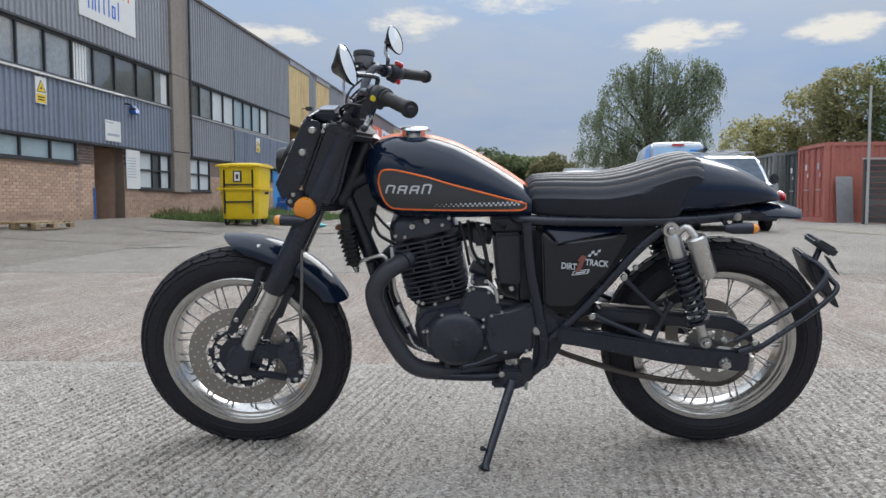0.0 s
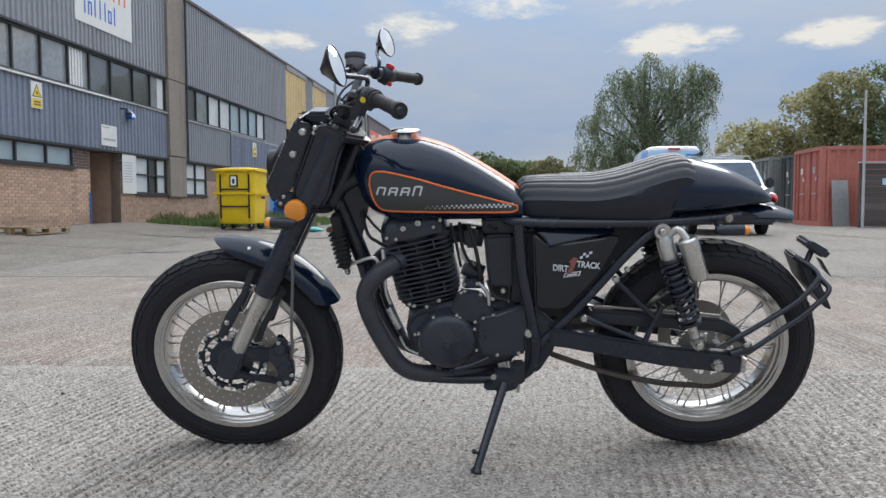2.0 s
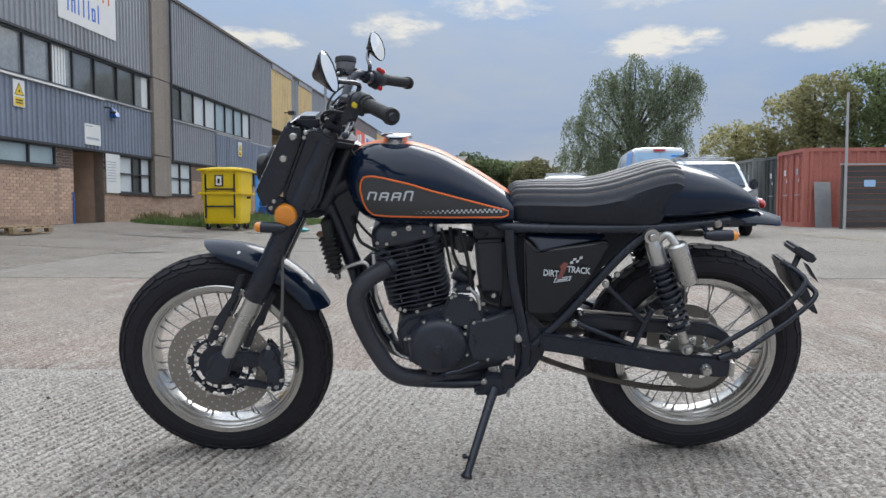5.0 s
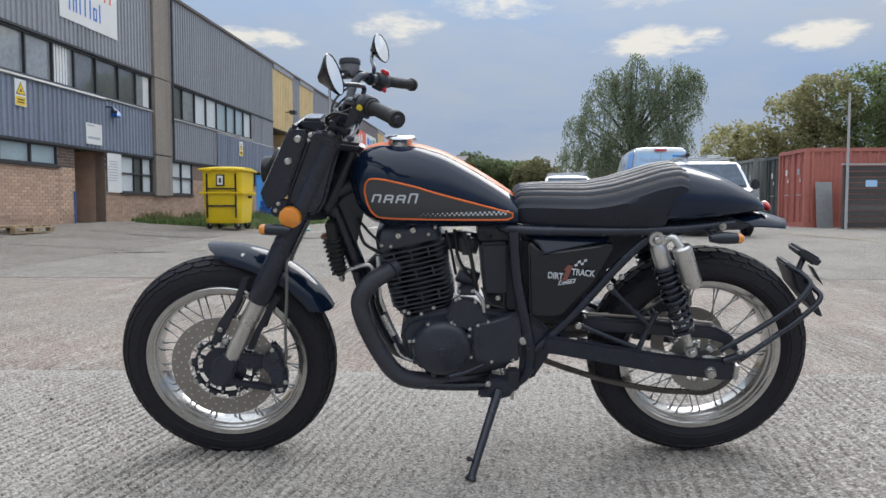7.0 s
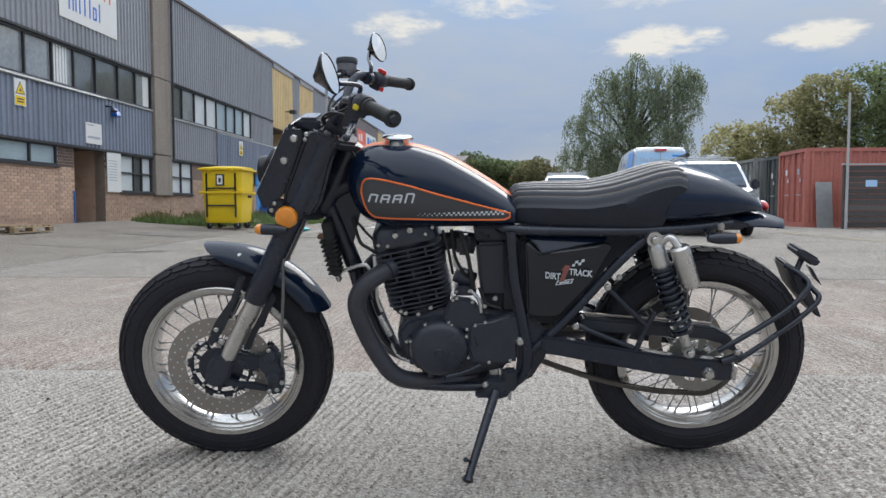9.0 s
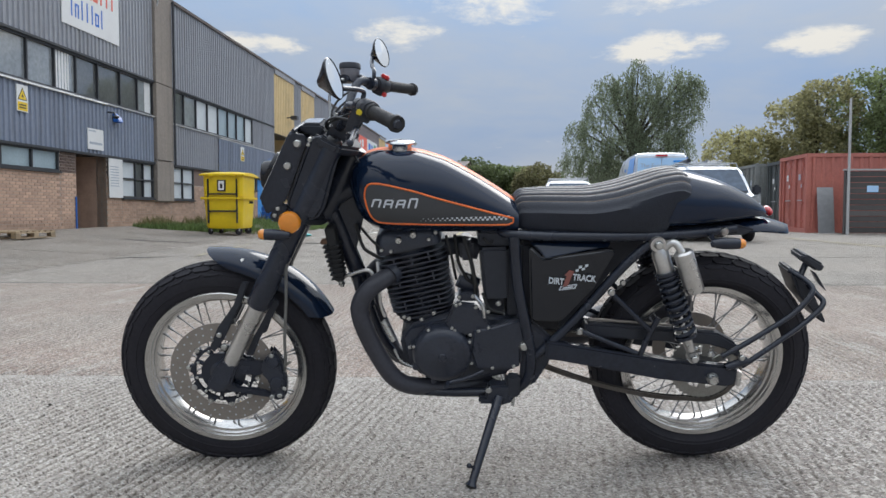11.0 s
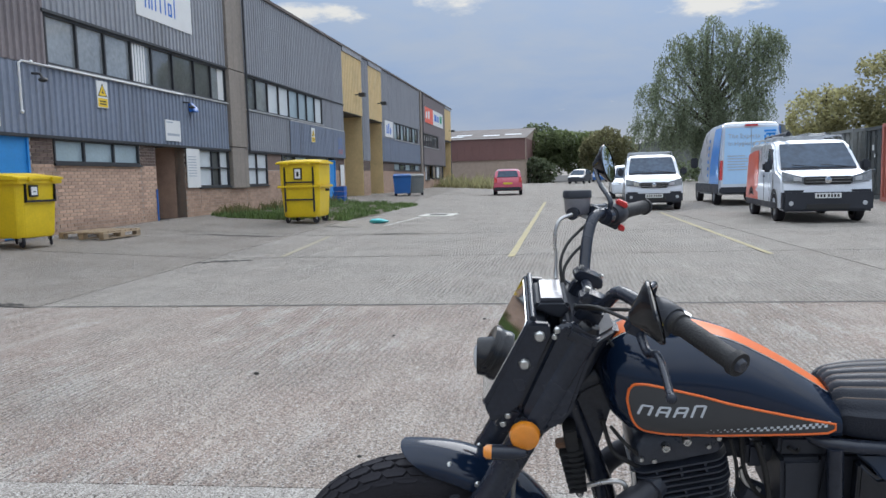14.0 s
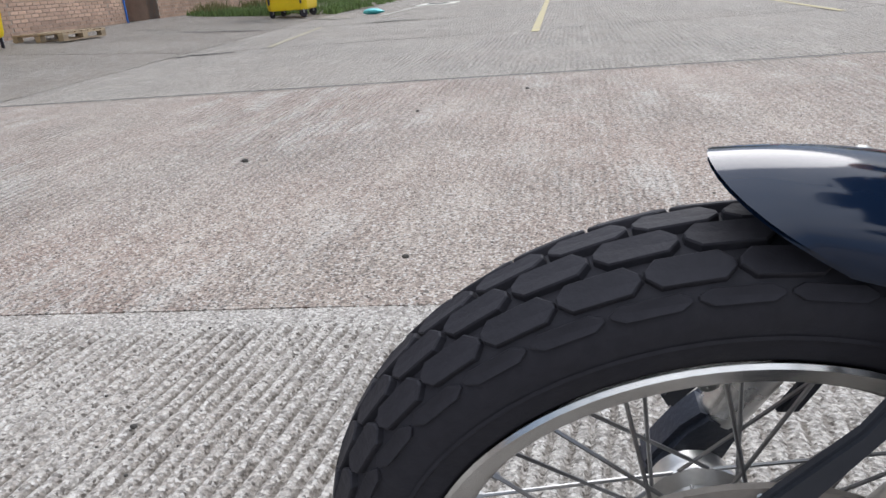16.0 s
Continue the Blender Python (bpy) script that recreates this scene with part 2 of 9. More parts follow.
    # bright and dark grains
    gv_ = n.new("ShaderNodeTexVoronoi")
    gv_.inputs["Scale"].default_value = 150
    l.new(src, gv_.inputs["Vector"])
    gs = n.new("ShaderNodeSeparateColor")
    l.new(gv_.outputs["Color"], gs.inputs[0])
    col = mixc(rng(gs.outputs[0], 0.74, 0.96, 0, 0.85), col, (0.60, 0.57, 0.53))
    col = mixc(rng(gs.outputs[1], 0.74, 0.96, 0, 0.9), col, (0.085, 0.072, 0.062))
    if groove == 0:
        # coarse stones stand out where the skin is gone
        cv_ = n.new("ShaderNodeTexVoronoi")
        cv_.inputs["Scale"].default_value = 88
        l.new(src, cv_.inputs["Vector"])
        cs_ = n.new("ShaderNodeSeparateColor")
        l.new(cv_.outputs["Color"], cs_.inputs[0])
        for chan, tone in ((0, (0.62, 0.575, 0.52)), (1, (0.10, 0.088, 0.078))):
            k3 = n.new("ShaderNodeMath")
            k3.operation = "MULTIPLY"
            l.new(rng(cs_.outputs[chan], 0.72, 0.90, 0, 0.85), k3.inputs[0])
            l.new(bare.outputs[0], k3.inputs[1])
            col = mixc(k3.outputs[0], col, tone)
        # pale crests; furrows darkened by height: shade put into colour with dust and grime
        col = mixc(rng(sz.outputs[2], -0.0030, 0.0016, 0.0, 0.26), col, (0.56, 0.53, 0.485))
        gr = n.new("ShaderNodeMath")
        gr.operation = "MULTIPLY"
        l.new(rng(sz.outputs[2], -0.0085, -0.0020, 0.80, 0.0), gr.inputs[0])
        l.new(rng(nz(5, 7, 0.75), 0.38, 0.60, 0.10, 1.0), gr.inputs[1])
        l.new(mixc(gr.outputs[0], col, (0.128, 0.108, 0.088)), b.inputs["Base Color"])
    else:
        l.new(col, b.inputs["Base Color"])
    if groove:
        wv = n.new("ShaderNodeTexWave")
        wv.inputs["Scale"].default_value, wv.inputs["Distortion"].default_value, wv.inputs["Detail"].default_value = groove, 5.0, 3
        wv.inputs["Detail Scale"].default_value = 0.8
        l.new(src, wv.inputs["Vector"])
        g = n.new("ShaderNodeMath")
        g.operation = "MULTIPLY_ADD"
        l.new(wv.outputs["Fac"], g.inputs[0])
        l.new(rng(nz(0.8, 3), 0.38, 0.58, 0.0, 2.2), g.inputs[1])
        l.new(h, g.inputs[2])
        h = g.outputs[0]
    bp = n.new("ShaderNodeBump")
    bp.inputs["Strength"].default_value, bp.inputs["Distance"].default_value = 0.9, 0.009
    l.new(h, bp.inputs["Height"])
    l.new(bp.outputs[0], b.inputs["Normal"])
    return mt


def leafy(name, base, rnd):
    """Leaves: matt above, light comes through them."""
    mt = material(name, base, 0.7, var=0.25, scale=0.4, rnd=rnd)
    t = mt.node_tree
    o = next(k for k in t.nodes if k.type == "OUTPUT_MATERIAL")
    b = next(k for k in t.nodes if k.type == "BSDF_PRINCIPLED")
    tr = t.nodes.new("ShaderNodeBsdfTranslucent")
    t.links.new(b.inputs["Base Color"].links[0].from_socket, tr.inputs["Color"])
    mx = t.nodes.new("ShaderNodeMixShader")
    mx.inputs[0].default_value = 0.66
    t.links.new(b.outputs[0], mx.inputs[1])
    t.links.new(tr.outputs[0], mx.inputs[2])
    t.links.new(mx.outputs[0], o.inputs[0])
    return mt


MAT = dict(
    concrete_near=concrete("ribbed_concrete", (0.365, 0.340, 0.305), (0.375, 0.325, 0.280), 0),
    concrete_mid=concrete("aggregate_concrete", (0.350, 0.303, 0.258), (0.375, 0.270, 0.220), 7.0),
    concrete_far=concrete("grey_concrete", (0.315, 0.288, 0.251), (0.310, 0.267, 0.226), 6.0),
    concrete_edge=concrete("stained_concrete", (0.255, 0.228, 0.195), (0.240, 0.200, 0.165), 6.0),
    seal=material("joint_sealant", (0.065, 0.060, 0.054), 0.9, var=0.4, scale=8, bump=0.4),
    face_plate=material("gloss_silver_plate", (0.90, 0.91, 0.93), 0.03, 1.0, var=0.04, scale=6, coat=1.0),
    joint=material("joint_dirt", (0.055, 0.05, 0.043), 0.95, var=0.4, scale=20, bump=0.5),
    earth=material("verge_soil", (0.12, 0.10, 0.07), 1.0, var=0.35, scale=3, bump=0.6),
    grass=material("grass", (0.125, 0.185, 0.055), 0.8, var=0.3, scale=6, rnd=0.35),
    dry_grass=material("dry_grass", (0.19, 0.17, 0.07), 0.85, var=0.3, scale=6, rnd=0.3),
    clad=material("slate_cladding", (0.215, 0.246, 0.315), 0.5, var=0.12, scale=1.1, bump=0.03, bump_scale=8, dirt=0.55, dirt_col=(0.10, 0.10, 0.11), streak=True, rnd=0.05),
    clad_b=material("charcoal_cladding", (0.295, 0.305, 0.335), 0.55, var=0.12, scale=0.8, dirt=0.55, dirt_col=(0.15, 0.145, 0.14), streak=True, rnd=0.05),
    clad_brown=material("faded_cladding", (0.225, 0.195, 0.200), 0.6, var=0.15, scale=1.0, dirt=0.3, dirt_col=(0.07, 0.06, 0.065)),
    pier=material("pier_concrete", (0.275, 0.240, 0.208), 0.9, var=0.2, scale=1.5, bump=0.15, bump_scale=30, dirt=0.5, dirt_col=(0.13, 0.12, 0.105), streak=True),
    mortar=material("mortar", (0.42, 0.36, 0.30), 0.95, var=0.2, scale=6, bump=0.3),
    brick=material("buff_brick", (0.50, 0.345, 0.255), 0.9, var=0.2, scale=5, bump=0.25, bump_scale=80, rnd=0.15, dirt=0.25, dirt_col=(0.22, 0.15, 0.11)),
    dark_brick=material("brown_brick", (0.175, 0.125, 0.105), 0.9, var=0.25, scale=5, bump=0.25, rnd=0.3),
    yellow_clad=material("ochre_panel", (0.70, 0.53, 0.27), 0.6, var=0.12, scale=1.2, dirt=0.3, dirt_col=(0.25, 0.18, 0.08)),
    frame_dark=material("dark_window_frame", (0.035, 0.037, 0.042), 0.45, var=0.2, scale=4),
    frame_grey=material("grey_window_frame", (0.42, 0.42, 0.42), 0.4, var=0.15, scale=4),
    # base tints put the panes' reflected sky and dark trees into the colour
    glass=glass("window_glass", (0.30, 0.32, 0.33)),
    glass_dim=glass("dim_glass", (0.125, 0.13, 0.13)),
    blind=material("white_blind", (0.62, 0.66, 0.68), 0.7, var=0.1, scale=5),
    frosted=material("frosted_glass", (0.36, 0.45, 0.49), 0.35, var=0.15, scale=2, coat=0.4),
    white=material("white_paint", (0.80, 0.80, 0.79), 0.4, var=0.05, scale=2, dirt=0.15, dirt_col=(0.5, 0.5, 0.48)),
    blue_door=material("bright_blue_door", (0.045, 0.27, 0.66), 0.45, var=0.1, scale=2),
    red=material("sign_red", (0.72, 0.07, 0.05), 0.5, var=0.06, scale=4),
    orange_red=material("sign_coral", (0.80, 0.13, 0.07), 0.5, var=0.06, scale=4),
    blue=material("sign_blue", (0.03, 0.16, 0.60), 0.5, var=0.06, scale=4),
    green=material("sign_green", (0.03, 0.34, 0.17), 0.5, var=0.06, scale=4),
    yellow=material("sign_yellow", (0.83, 0.58, 0.03), 0.5, var=0.06, scale=4),
    black=material("print_black", (0.02, 0.02, 0.02), 0.5, var=0.1, scale=4),
    greytext=material("print_grey", (0.42, 0.46, 0.52), 0.6, var=0.1, scale=4),
    bin_yellow=material("bin_plastic_yellow", (0.80, 0.57, 0.006), 0.42, var=0.10, scale=3, bump=0.05, bump_scale=30, dirt=0.18, dirt_col=(0.35, 0.25, 0.03)),
    bin_blue=material("bin_plastic_blue", (0.022, 0.12, 0.38), 0.45, var=0.15, scale=3, dirt=0.2),
    rubber=material("tyre_rubber", (0.0235, 0.0225, 0.0275), 0.70, var=0.25, scale=9, bump=0.12, bump_scale=140, dirt=0.2, dirt_col=(0.035, 0.033, 0.031), spec=0.22),
    wood=material("pallet_wood", (0.33, 0.25, 0.16), 0.9, var=0.3, scale=7, bump=0.3, rnd=0.25),
    wood_dark=material("dark_boards", (0.080, 0.075, 0.072), 0.85, var=0.35, scale=4, bump=0.3, rnd=0.3),
    container_red=material("container_red", (0.45, 0.155, 0.120), 0.6, var=0.15, scale=1.5, dirt=0.45, dirt_col=(0.22, 0.07, 0.045)),
    container_grey=material("container_grey", (0.20, 0.21, 0.20), 0.6, var=0.2, scale=1.5, dirt=0.4),
    container_dark=material("container_dark", (0.075, 0.085, 0.085), 0.6, var=0.2, scale=1.5, dirt=0.3),
    van_white=material("van_white", (0.66, 0.70, 0.76), 0.3, var=0.03, scale=1, coat=0.8, dirt=0.08, dirt_col=(0.45, 0.43, 0.40)),
    van_blue=material("van_blue_wrap", (0.03, 0.28, 0.80), 0.35, var=0.04, scale=1, coat=0.5),
    van_pale=material("van_pale_wrap", (0.42, 0.64, 0.90), 0.35, var=0.04, scale=1, coat=0.5),
    van_coral=material("van_coral_wrap", (0.82, 0.16, 0.09), 0.35, var=0.04, scale=1, coat=0.5),
    car_red=material("car_red", (0.58, 0.09, 0.14), 0.3, var=0.05, scale=1, coat=0.8),
    car_dark=material("car_dark", (0.03, 0.035, 0.05), 0.3, var=0.05, scale=1, coat=0.8),
    plastic=material("grey_black_plastic", (0.030, 0.033, 0.042), 0.52, var=0.15, scale=6, bump=0.05, spec=0.35),
    screen=material("windscreen", (0.050, 0.074, 0.112), 0.05, 0.0, 0.4, 0.8, spec=0.30, coat=0.0),
    lamp_glass=material("lamp_glass", (0.52, 0.55, 0.58), 0.08, 0.2, var=0.2, scale=20, coat=1.0),
    headlamp=material("vehicle_lamp", (0.16, 0.175, 0.19), 0.08, 0.1, var=0.5, scale=14, coat=1.0),
    lamp_red=material("lamp_red", (0.50, 0.02, 0.02), 0.15, var=0.1, scale=12, coat=1.0),
    plate_white=material("plate_white", (0.75, 0.76, 0.74), 0.4, var=0.03),
    plate_yellow=material("plate_yellow", (0.72, 0.55, 0.05), 0.4, var=0.03),
    road_yellow=material("worn_yellow_line", (0.43, 0.365, 0.205), 0.9, var=0.25, scale=14, bump=0.4, dirt=0.9, dirt_col=(0.33, 0.30, 0.26)),
    road_faint=material("faint_yellow_line", (0.36, 0.32, 0.22), 0.9, var=0.25, scale=14, bump=0.4, dirt=0.95, dirt_col=(0.31, 0.285, 0.25)),
    road_white=material("worn_white_line", (0.62, 0.60, 0.54), 0.9, var=0.25, scale=14, bump=0.4, dirt=0.5, dirt_col=(0.3, 0.28, 0.24)),
    bag=material("turquoise_bag", (0.10, 0.50, 0.52), 0.35, var=0.25, scale=12),
    bark=material("bark", (0.085, 0.072, 0.058), 0.95, var=0.35, scale=5, bump=0.6, bump_scale=25),
    leaf_willow=leafy("birch_leaves", (0.205, 0.235, 0.155), 0.40),
    leaf_green=leafy("green_leaves", (0.225, 0.270, 0.125), 0.35),
    leaf_gold=leafy("turning_leaves", (0.310, 0.295, 0.155), 0.38),
    leaf_dark=leafy("dark_leaves", (0.180, 0.215, 0.125), 0.35),
    brown_clad=material("brown_cladding", (0.190, 0.100, 0.090), 0.6, var=0.12, scale=0.8, dirt=0.2, dirt_col=(0.07, 0.04, 0.035)),
    roof_dark=material("roof_sheet", (0.12, 0.10, 0.09), 0.7, var=0.2, scale=0.8, dirt=0.3),
    rooflight=material("rooflight", (0.6, 0.62, 0.62), 0.4, var=0.1, scale=1),
    steel=material("galvanised_steel", (0.45, 0.46, 0.47), 0.45, 0.7, var=0.2, scale=6),
    bluelamp=material("blue_plastic", (0.02, 0.12, 0.45), 0.35, var=0.1, scale=10),
    far_brick=material("far_brick", (0.38, 0.30, 0.24), 0.9, var=0.2, scale=2.5, bump=0.2),
    # motorcycle
    paint=material("navy_gloss_paint", (0.006, 0.013, 0.031), 0.11, 0.0, var=0.05, scale=4, coat=0.18, spec=0.32),
    stripe=material("orange_pinstripe", (0.78, 0.17, 0.035), 0.42, var=0.05, scale=20, coat=0.1, spec=0.3),
    stripe_white=material("white_pinstripe", (0.42, 0.42, 0.41), 0.5, var=0.05, scale=20, spec=0.3),
    panel_grey=material("grey_tank_panel", (0.042, 0.044, 0.048), 0.4, var=0.08, scale=30, coat=0.25),
    decal=material("silver_decal", (0.62, 0.66, 0.70), 0.4, 0.2, var=0.05, scale=20),
    decal_red=material("dull_red_decal", (0.24, 0.085, 0.070), 0.4, var=0.1, scale=20),
    satin=material("satin_black_frame", (0.0185, 0.0225, 0.0345), 0.25, var=0.25, scale=12, bump=0.05, bump_scale=200, spec=0.5),
    cover=material("glossy_side_cover", (0.010, 0.012, 0.017), 0.16, var=0.1, scale=10, spec=0.45, coat=0.2),
    gloss_black=material("gloss_black", (0.010, 0.010, 0.012), 0.14, var=0.1, scale=8, coat=0.1, spec=0.35),
    engine=material("black_engine_paint", (0.0270, 0.0315, 0.0450), 0.31, 0.0, var=0.25, scale=14, bump=0.12, bump_scale=180, dirt=0.2, dirt_col=(0.05, 0.048, 0.045), spec=0.5),
    exhaust=material("matt_black_exhaust", (0.038, 0.039, 0.049), 0.46, 0.0, var=0.25, scale=10, bump=0.06, bump_scale=120),
    chrome=material("chrome", (0.58, 0.60, 0.62), 0.07, 1.0, var=0.05, scale=8),
    alu=material("brushed_aluminium", (0.60, 0.59, 0.57), 0.30, 0.9, var=0.12, scale=16, bump=0.03, bump_scale=120),
    rim=material("rim_aluminium", (0.56, 0.55, 0.53), 0.19, 0.92, var=0.10, scale=10),
    disc=material("brake_disc_steel", (0.30, 0.27, 0.24), 0.42, 0.5, var=0.12, scale=25, bump=0.02, bump_scale=300),
    spoke=material("spoke_steel", (0.30, 0.30, 0.30), 0.34, 0.9, var=0.15, scale=30),
    bolt=material("zinc_bolt", (0.55, 0.55, 0.53), 0.28, 0.9, var=0.15, scale=40),
    leather=material("black_seat_vinyl", (0.0170, 0.0200, 0.0290), 0.40, var=0.15, scale=12, bump=0.18, bump_scale=260, spec=0.32),
    bronze=material("rusty_bracket", (0.20, 0.115, 0.07), 0.7, 0.2, var=0.3, scale=40, bump=0.2),
    stitch=material("tan_seat_piping", (0.16, 0.125, 0.10), 0.6, var=0.2, scale=60),
    grip=material("grip_rubber", (0.017, 0.017, 0.018), 0.65, var=0.15, scale=20, bump=0.25, bump_scale=300),
    amber=material("amber_lens", (0.80, 0.27, 0.012), 0.12, var=0.12, scale=60, coat=1.0, bump=0.2, bump_scale=400),
    smoke=material("smoked_reservoir", (0.17, 0.17, 0.19), 0.25, var=0.15, scale=20, coat=0.6),
    mirror=material("mirror_glass", (0.88, 0.89, 0.90), 0.02, 1.0, var=0.01, scale=3),
    switch_red=material("red_switch", (0.55, 0.03, 0.03), 0.4, var=0.1),
    switch_yellow=material("yellow_switch", (0.75, 0.60, 0.03), 0.4, var=0.1),
    hose=material("braided_hose", (0.20, 0.20, 0.19), 0.4, 0.6, var=0.3, scale=90, bump=0.3, bump_scale=500),
    cable=material("black_cable", (0.012, 0.012, 0.012), 0.5, var=0.1),
    sprocket=material("sprocket_steel", (0.34, 0.33, 0.30), 0.42, 0.6, var=0.2, scale=30),
    chain=material("chain_steel", (0.15, 0.135, 0.12), 0.5, 0.7, var=0.35, scale=60, bump=0.3, bump_scale=200),
)


# ---- mesh builders ----
class Mesher:
    """Gathers faces for one mesh."""

    def __init__(self):
        self.v, self.f = [], []

    def add(self, verts, faces, m=None):
        k = len(self.v)
        for p in verts:
            p = Vector(p)
            self.v.append(tuple(m @ p if m else p))
        self.f += [tuple(i + k for i in f) for f in faces]
        return self

    def box(self, x0, x1, y0, y1, z0, z1, m=None):
        vs = [(x, y, z) for x in (x0, x1) for y in (y0, y1) for z in (z0, z1)]
        return self.add(vs, [(0, 1, 3, 2), (4, 6, 7, 5), (0, 4, 5, 1), (2, 3, 7, 6), (0, 2, 6, 4), (1, 5, 7, 3)], m)

    def tube(self, pts, r, n=12, caps=True, m=None):
        """A round tube along a line of points; r is one radius or one for each point."""
        pts = [Vector(p) for p in pts]
        rs = r if isinstance(r, (list, tuple)) else [r] * len(pts)
        vs, fs = [], []
        t = (pts[1] - pts[0]).normalized()
        a = t.orthogonal().normalized()
        for i, p in enumerate(pts):
            t = (pts[min(i + 1, len(pts) - 1)] - pts[max(i - 1, 0)]).normalized()
            a = (a - t * a.dot(t)).normalized()
            c = t.cross(a)
            for k in range(n):
                w = 2 * math.pi * k / n
                vs.append(p + (a * math.cos(w) + c * math.sin(w)) * rs[i])
        for i in range(len(pts) - 1):
            for k in range(n):
                k2 = (k + 1) % n
                fs.append((i * n + k, i * n + k2, (i + 1) * n + k2, (i + 1) * n + k))
        if caps:
            fs.append(tuple(range(n - 1, -1, -1)))
            fs.append(tuple(range((len(pts) - 1) * n, len(pts) * n)))
        return self.add(vs, fs, m)

    def lathe(self, prof, n=48, m=None, closed=False, arc=None):
        """Turns (radius, height) pairs about the local y axis."""
        a0, a1 = arc if arc else (0, 2 * math.pi)
        k = n if not arc else n + 1
        vs = [(r * math.sin(a0 + (a1 - a0) * i / n), h, r * math.cos(a0 + (a1 - a0) * i / n)) for i in range(k) for r, h in prof]
        c = len(prof)
        fs = []
        for i in range(n):
            i2 = (i + 1) % n if not arc else i + 1
            for j in range(c if closed else c - 1):
                j2 = (j + 1) % c
                fs.append((i * c + j, i * c + j2, i2 * c + j2, i2 * c + j))
        return self.add(vs, fs, m)

    def prism(self, poly, y0, y1, m=None):
        """A polygon in x, z drawn out along y."""
        k = len(poly)
        vs = [(x, y0, z) for x, z in poly] + [(x, y1, z) for x, z in poly]
        fs = [tuple(range(k)), tuple(range(2 * k - 1, k - 1, -1))]
        fs += [(i, i + k, (i + 1) % k + k, (i + 1) % k) for i in range(k)]
        return self.add(vs, fs, m)

    def loft(self, rings, caps=True, m=None, closed=True):
        n = len(rings[0])
        vs = [p for r in rings for p in r]
        fs = []
        for i in range(len(rings) - 1):
            for k in range(n if closed else n - 1):
                k2 = (k + 1) % n
                fs.append((i * n + k, i * n + k2, (i + 1) * n + k2, (i + 1) * n + k))
        if caps:
            fs.append(tuple(range(n - 1, -1, -1)))
            fs.append(tuple(range((len(rings) - 1) * n, len(rings) * n)))
        return self.add(vs, fs, m)

    def ball(self, c, r, n=16, h=8, m=None):
        rx, ry, rz = r if isinstance(r, tuple) else (r, r, r)
        rings = []
        for j in range(h + 1):
            w = math.pi * (0.02 + 0.96 * j / h)
            rings.append([(c[0] + rx * math.sin(w) * math.cos(2 * math.pi * k / n), c[1] + ry * math.sin(w) * math.sin(2 * math.pi * k / n), c[2] - rz * math.cos(w)) for k in range(n)])
        return self.loft(rings, True, m)

    def mesh(self, name, smooth=True, bevel=0.0, seg=2):
        me = bpy.data.meshes.new(name)
        me.from_pydata(self.v, [], self.f)
        bm = bmesh.new()
        bm.from_mesh(me)
        bmesh.ops.recalc_face_normals(bm, faces=bm.faces)
        if bevel:
            ed = [e for e in bm.edges if len(e.link_faces) == 2 and e.calc_face_angle(0) > 0.5]
            bmesh.ops.bevel(bm, geom=ed, offset=bevel, segments=seg, affect="EDGES", clamp_overlap=True)
        bm.to_mesh(me)
        bm.free()
        if smooth:
            me.shade_smooth()
            me.set_sharp_from_angle(angle=radians(38))
        return me


def arc_points(ctrl, n=10):
    """A smooth line through the control points (Catmull-Rom)."""
    p = [Vector(c) for c in ctrl]
    p = [p[0] * 2 - p[1], *p, p[-1] * 2 - p[-2]]
    res = []
    for i in range(1, len(p) - 2):
        for k in range(n):
            t = k / n
            a, b, c, d = p[i - 1], p[i], p[i + 1], p[i + 2]
            res.append(0.5 * ((2 * b) + (c - a) * t + (2 * a - 5 * b + 4 * c - d) * t * t + (3 * b - a - 3 * c + d) * t ** 3))
    res.append(p[-2])
    return res


def interp(table, x):
    """Smooth reading of a table of (x, value)."""
    if x <= table[0][0]:
        return table[0][1]
    for (a, u), (b, w) in zip(table, table[1:]):
        if x <= b:
            t = (x - a) / (b - a)
            return u + (w - u) * t
    return table[-1][1]


def thing(name, m, label, category, group="", kind=""):
    ob = new(name)
    ob.empty_display_size = 0.2
    ob.matrix_world = m
    return tagged(ob, label, category, group, kind)


def part(name, mb, mat, parent, label="", smooth=True, bevel=0.0, seg=2, m=None):
    """One mesh object under a thing or under a part."""
    me = mb if isinstance(mb, bpy.types.Mesh) else mb.mesh(name, smooth, bevel, seg)
    if not me.materials:
        me.materials.append(MAT[mat])
    ob = new(name, me)
    if parent:
        ob.parent = parent
    if m:
        ob.matrix_basis = m
    return tagged(ob, label) if label else ob


def solid(name, mb, mat, label, category="", group="", kind="", smooth=True, bevel=0.0, m=None):
    """A thing, or a piece of the setting, that is one mesh."""
    ob = part(name, mb, mat, None, "", smooth, bevel, m=m)
    return tagged(ob, label, category, group, kind)


# ---- ground ----
def ground_z(x, y):
    """The yard: level round the motorcycle, rising gently away from it and up to the wall."""
    return 0.004 * max(0.0, y - 3) + 0.055 * min(5.2, max(0.0, -5.4 - x))


TILT = radians(4)
CA, SA = math.cos(TILT), math.sin(TILT)


def yard(a, b):
    """From the slabs' own directions to the world."""
    return a * CA - b * SA, a * SA + b * CA


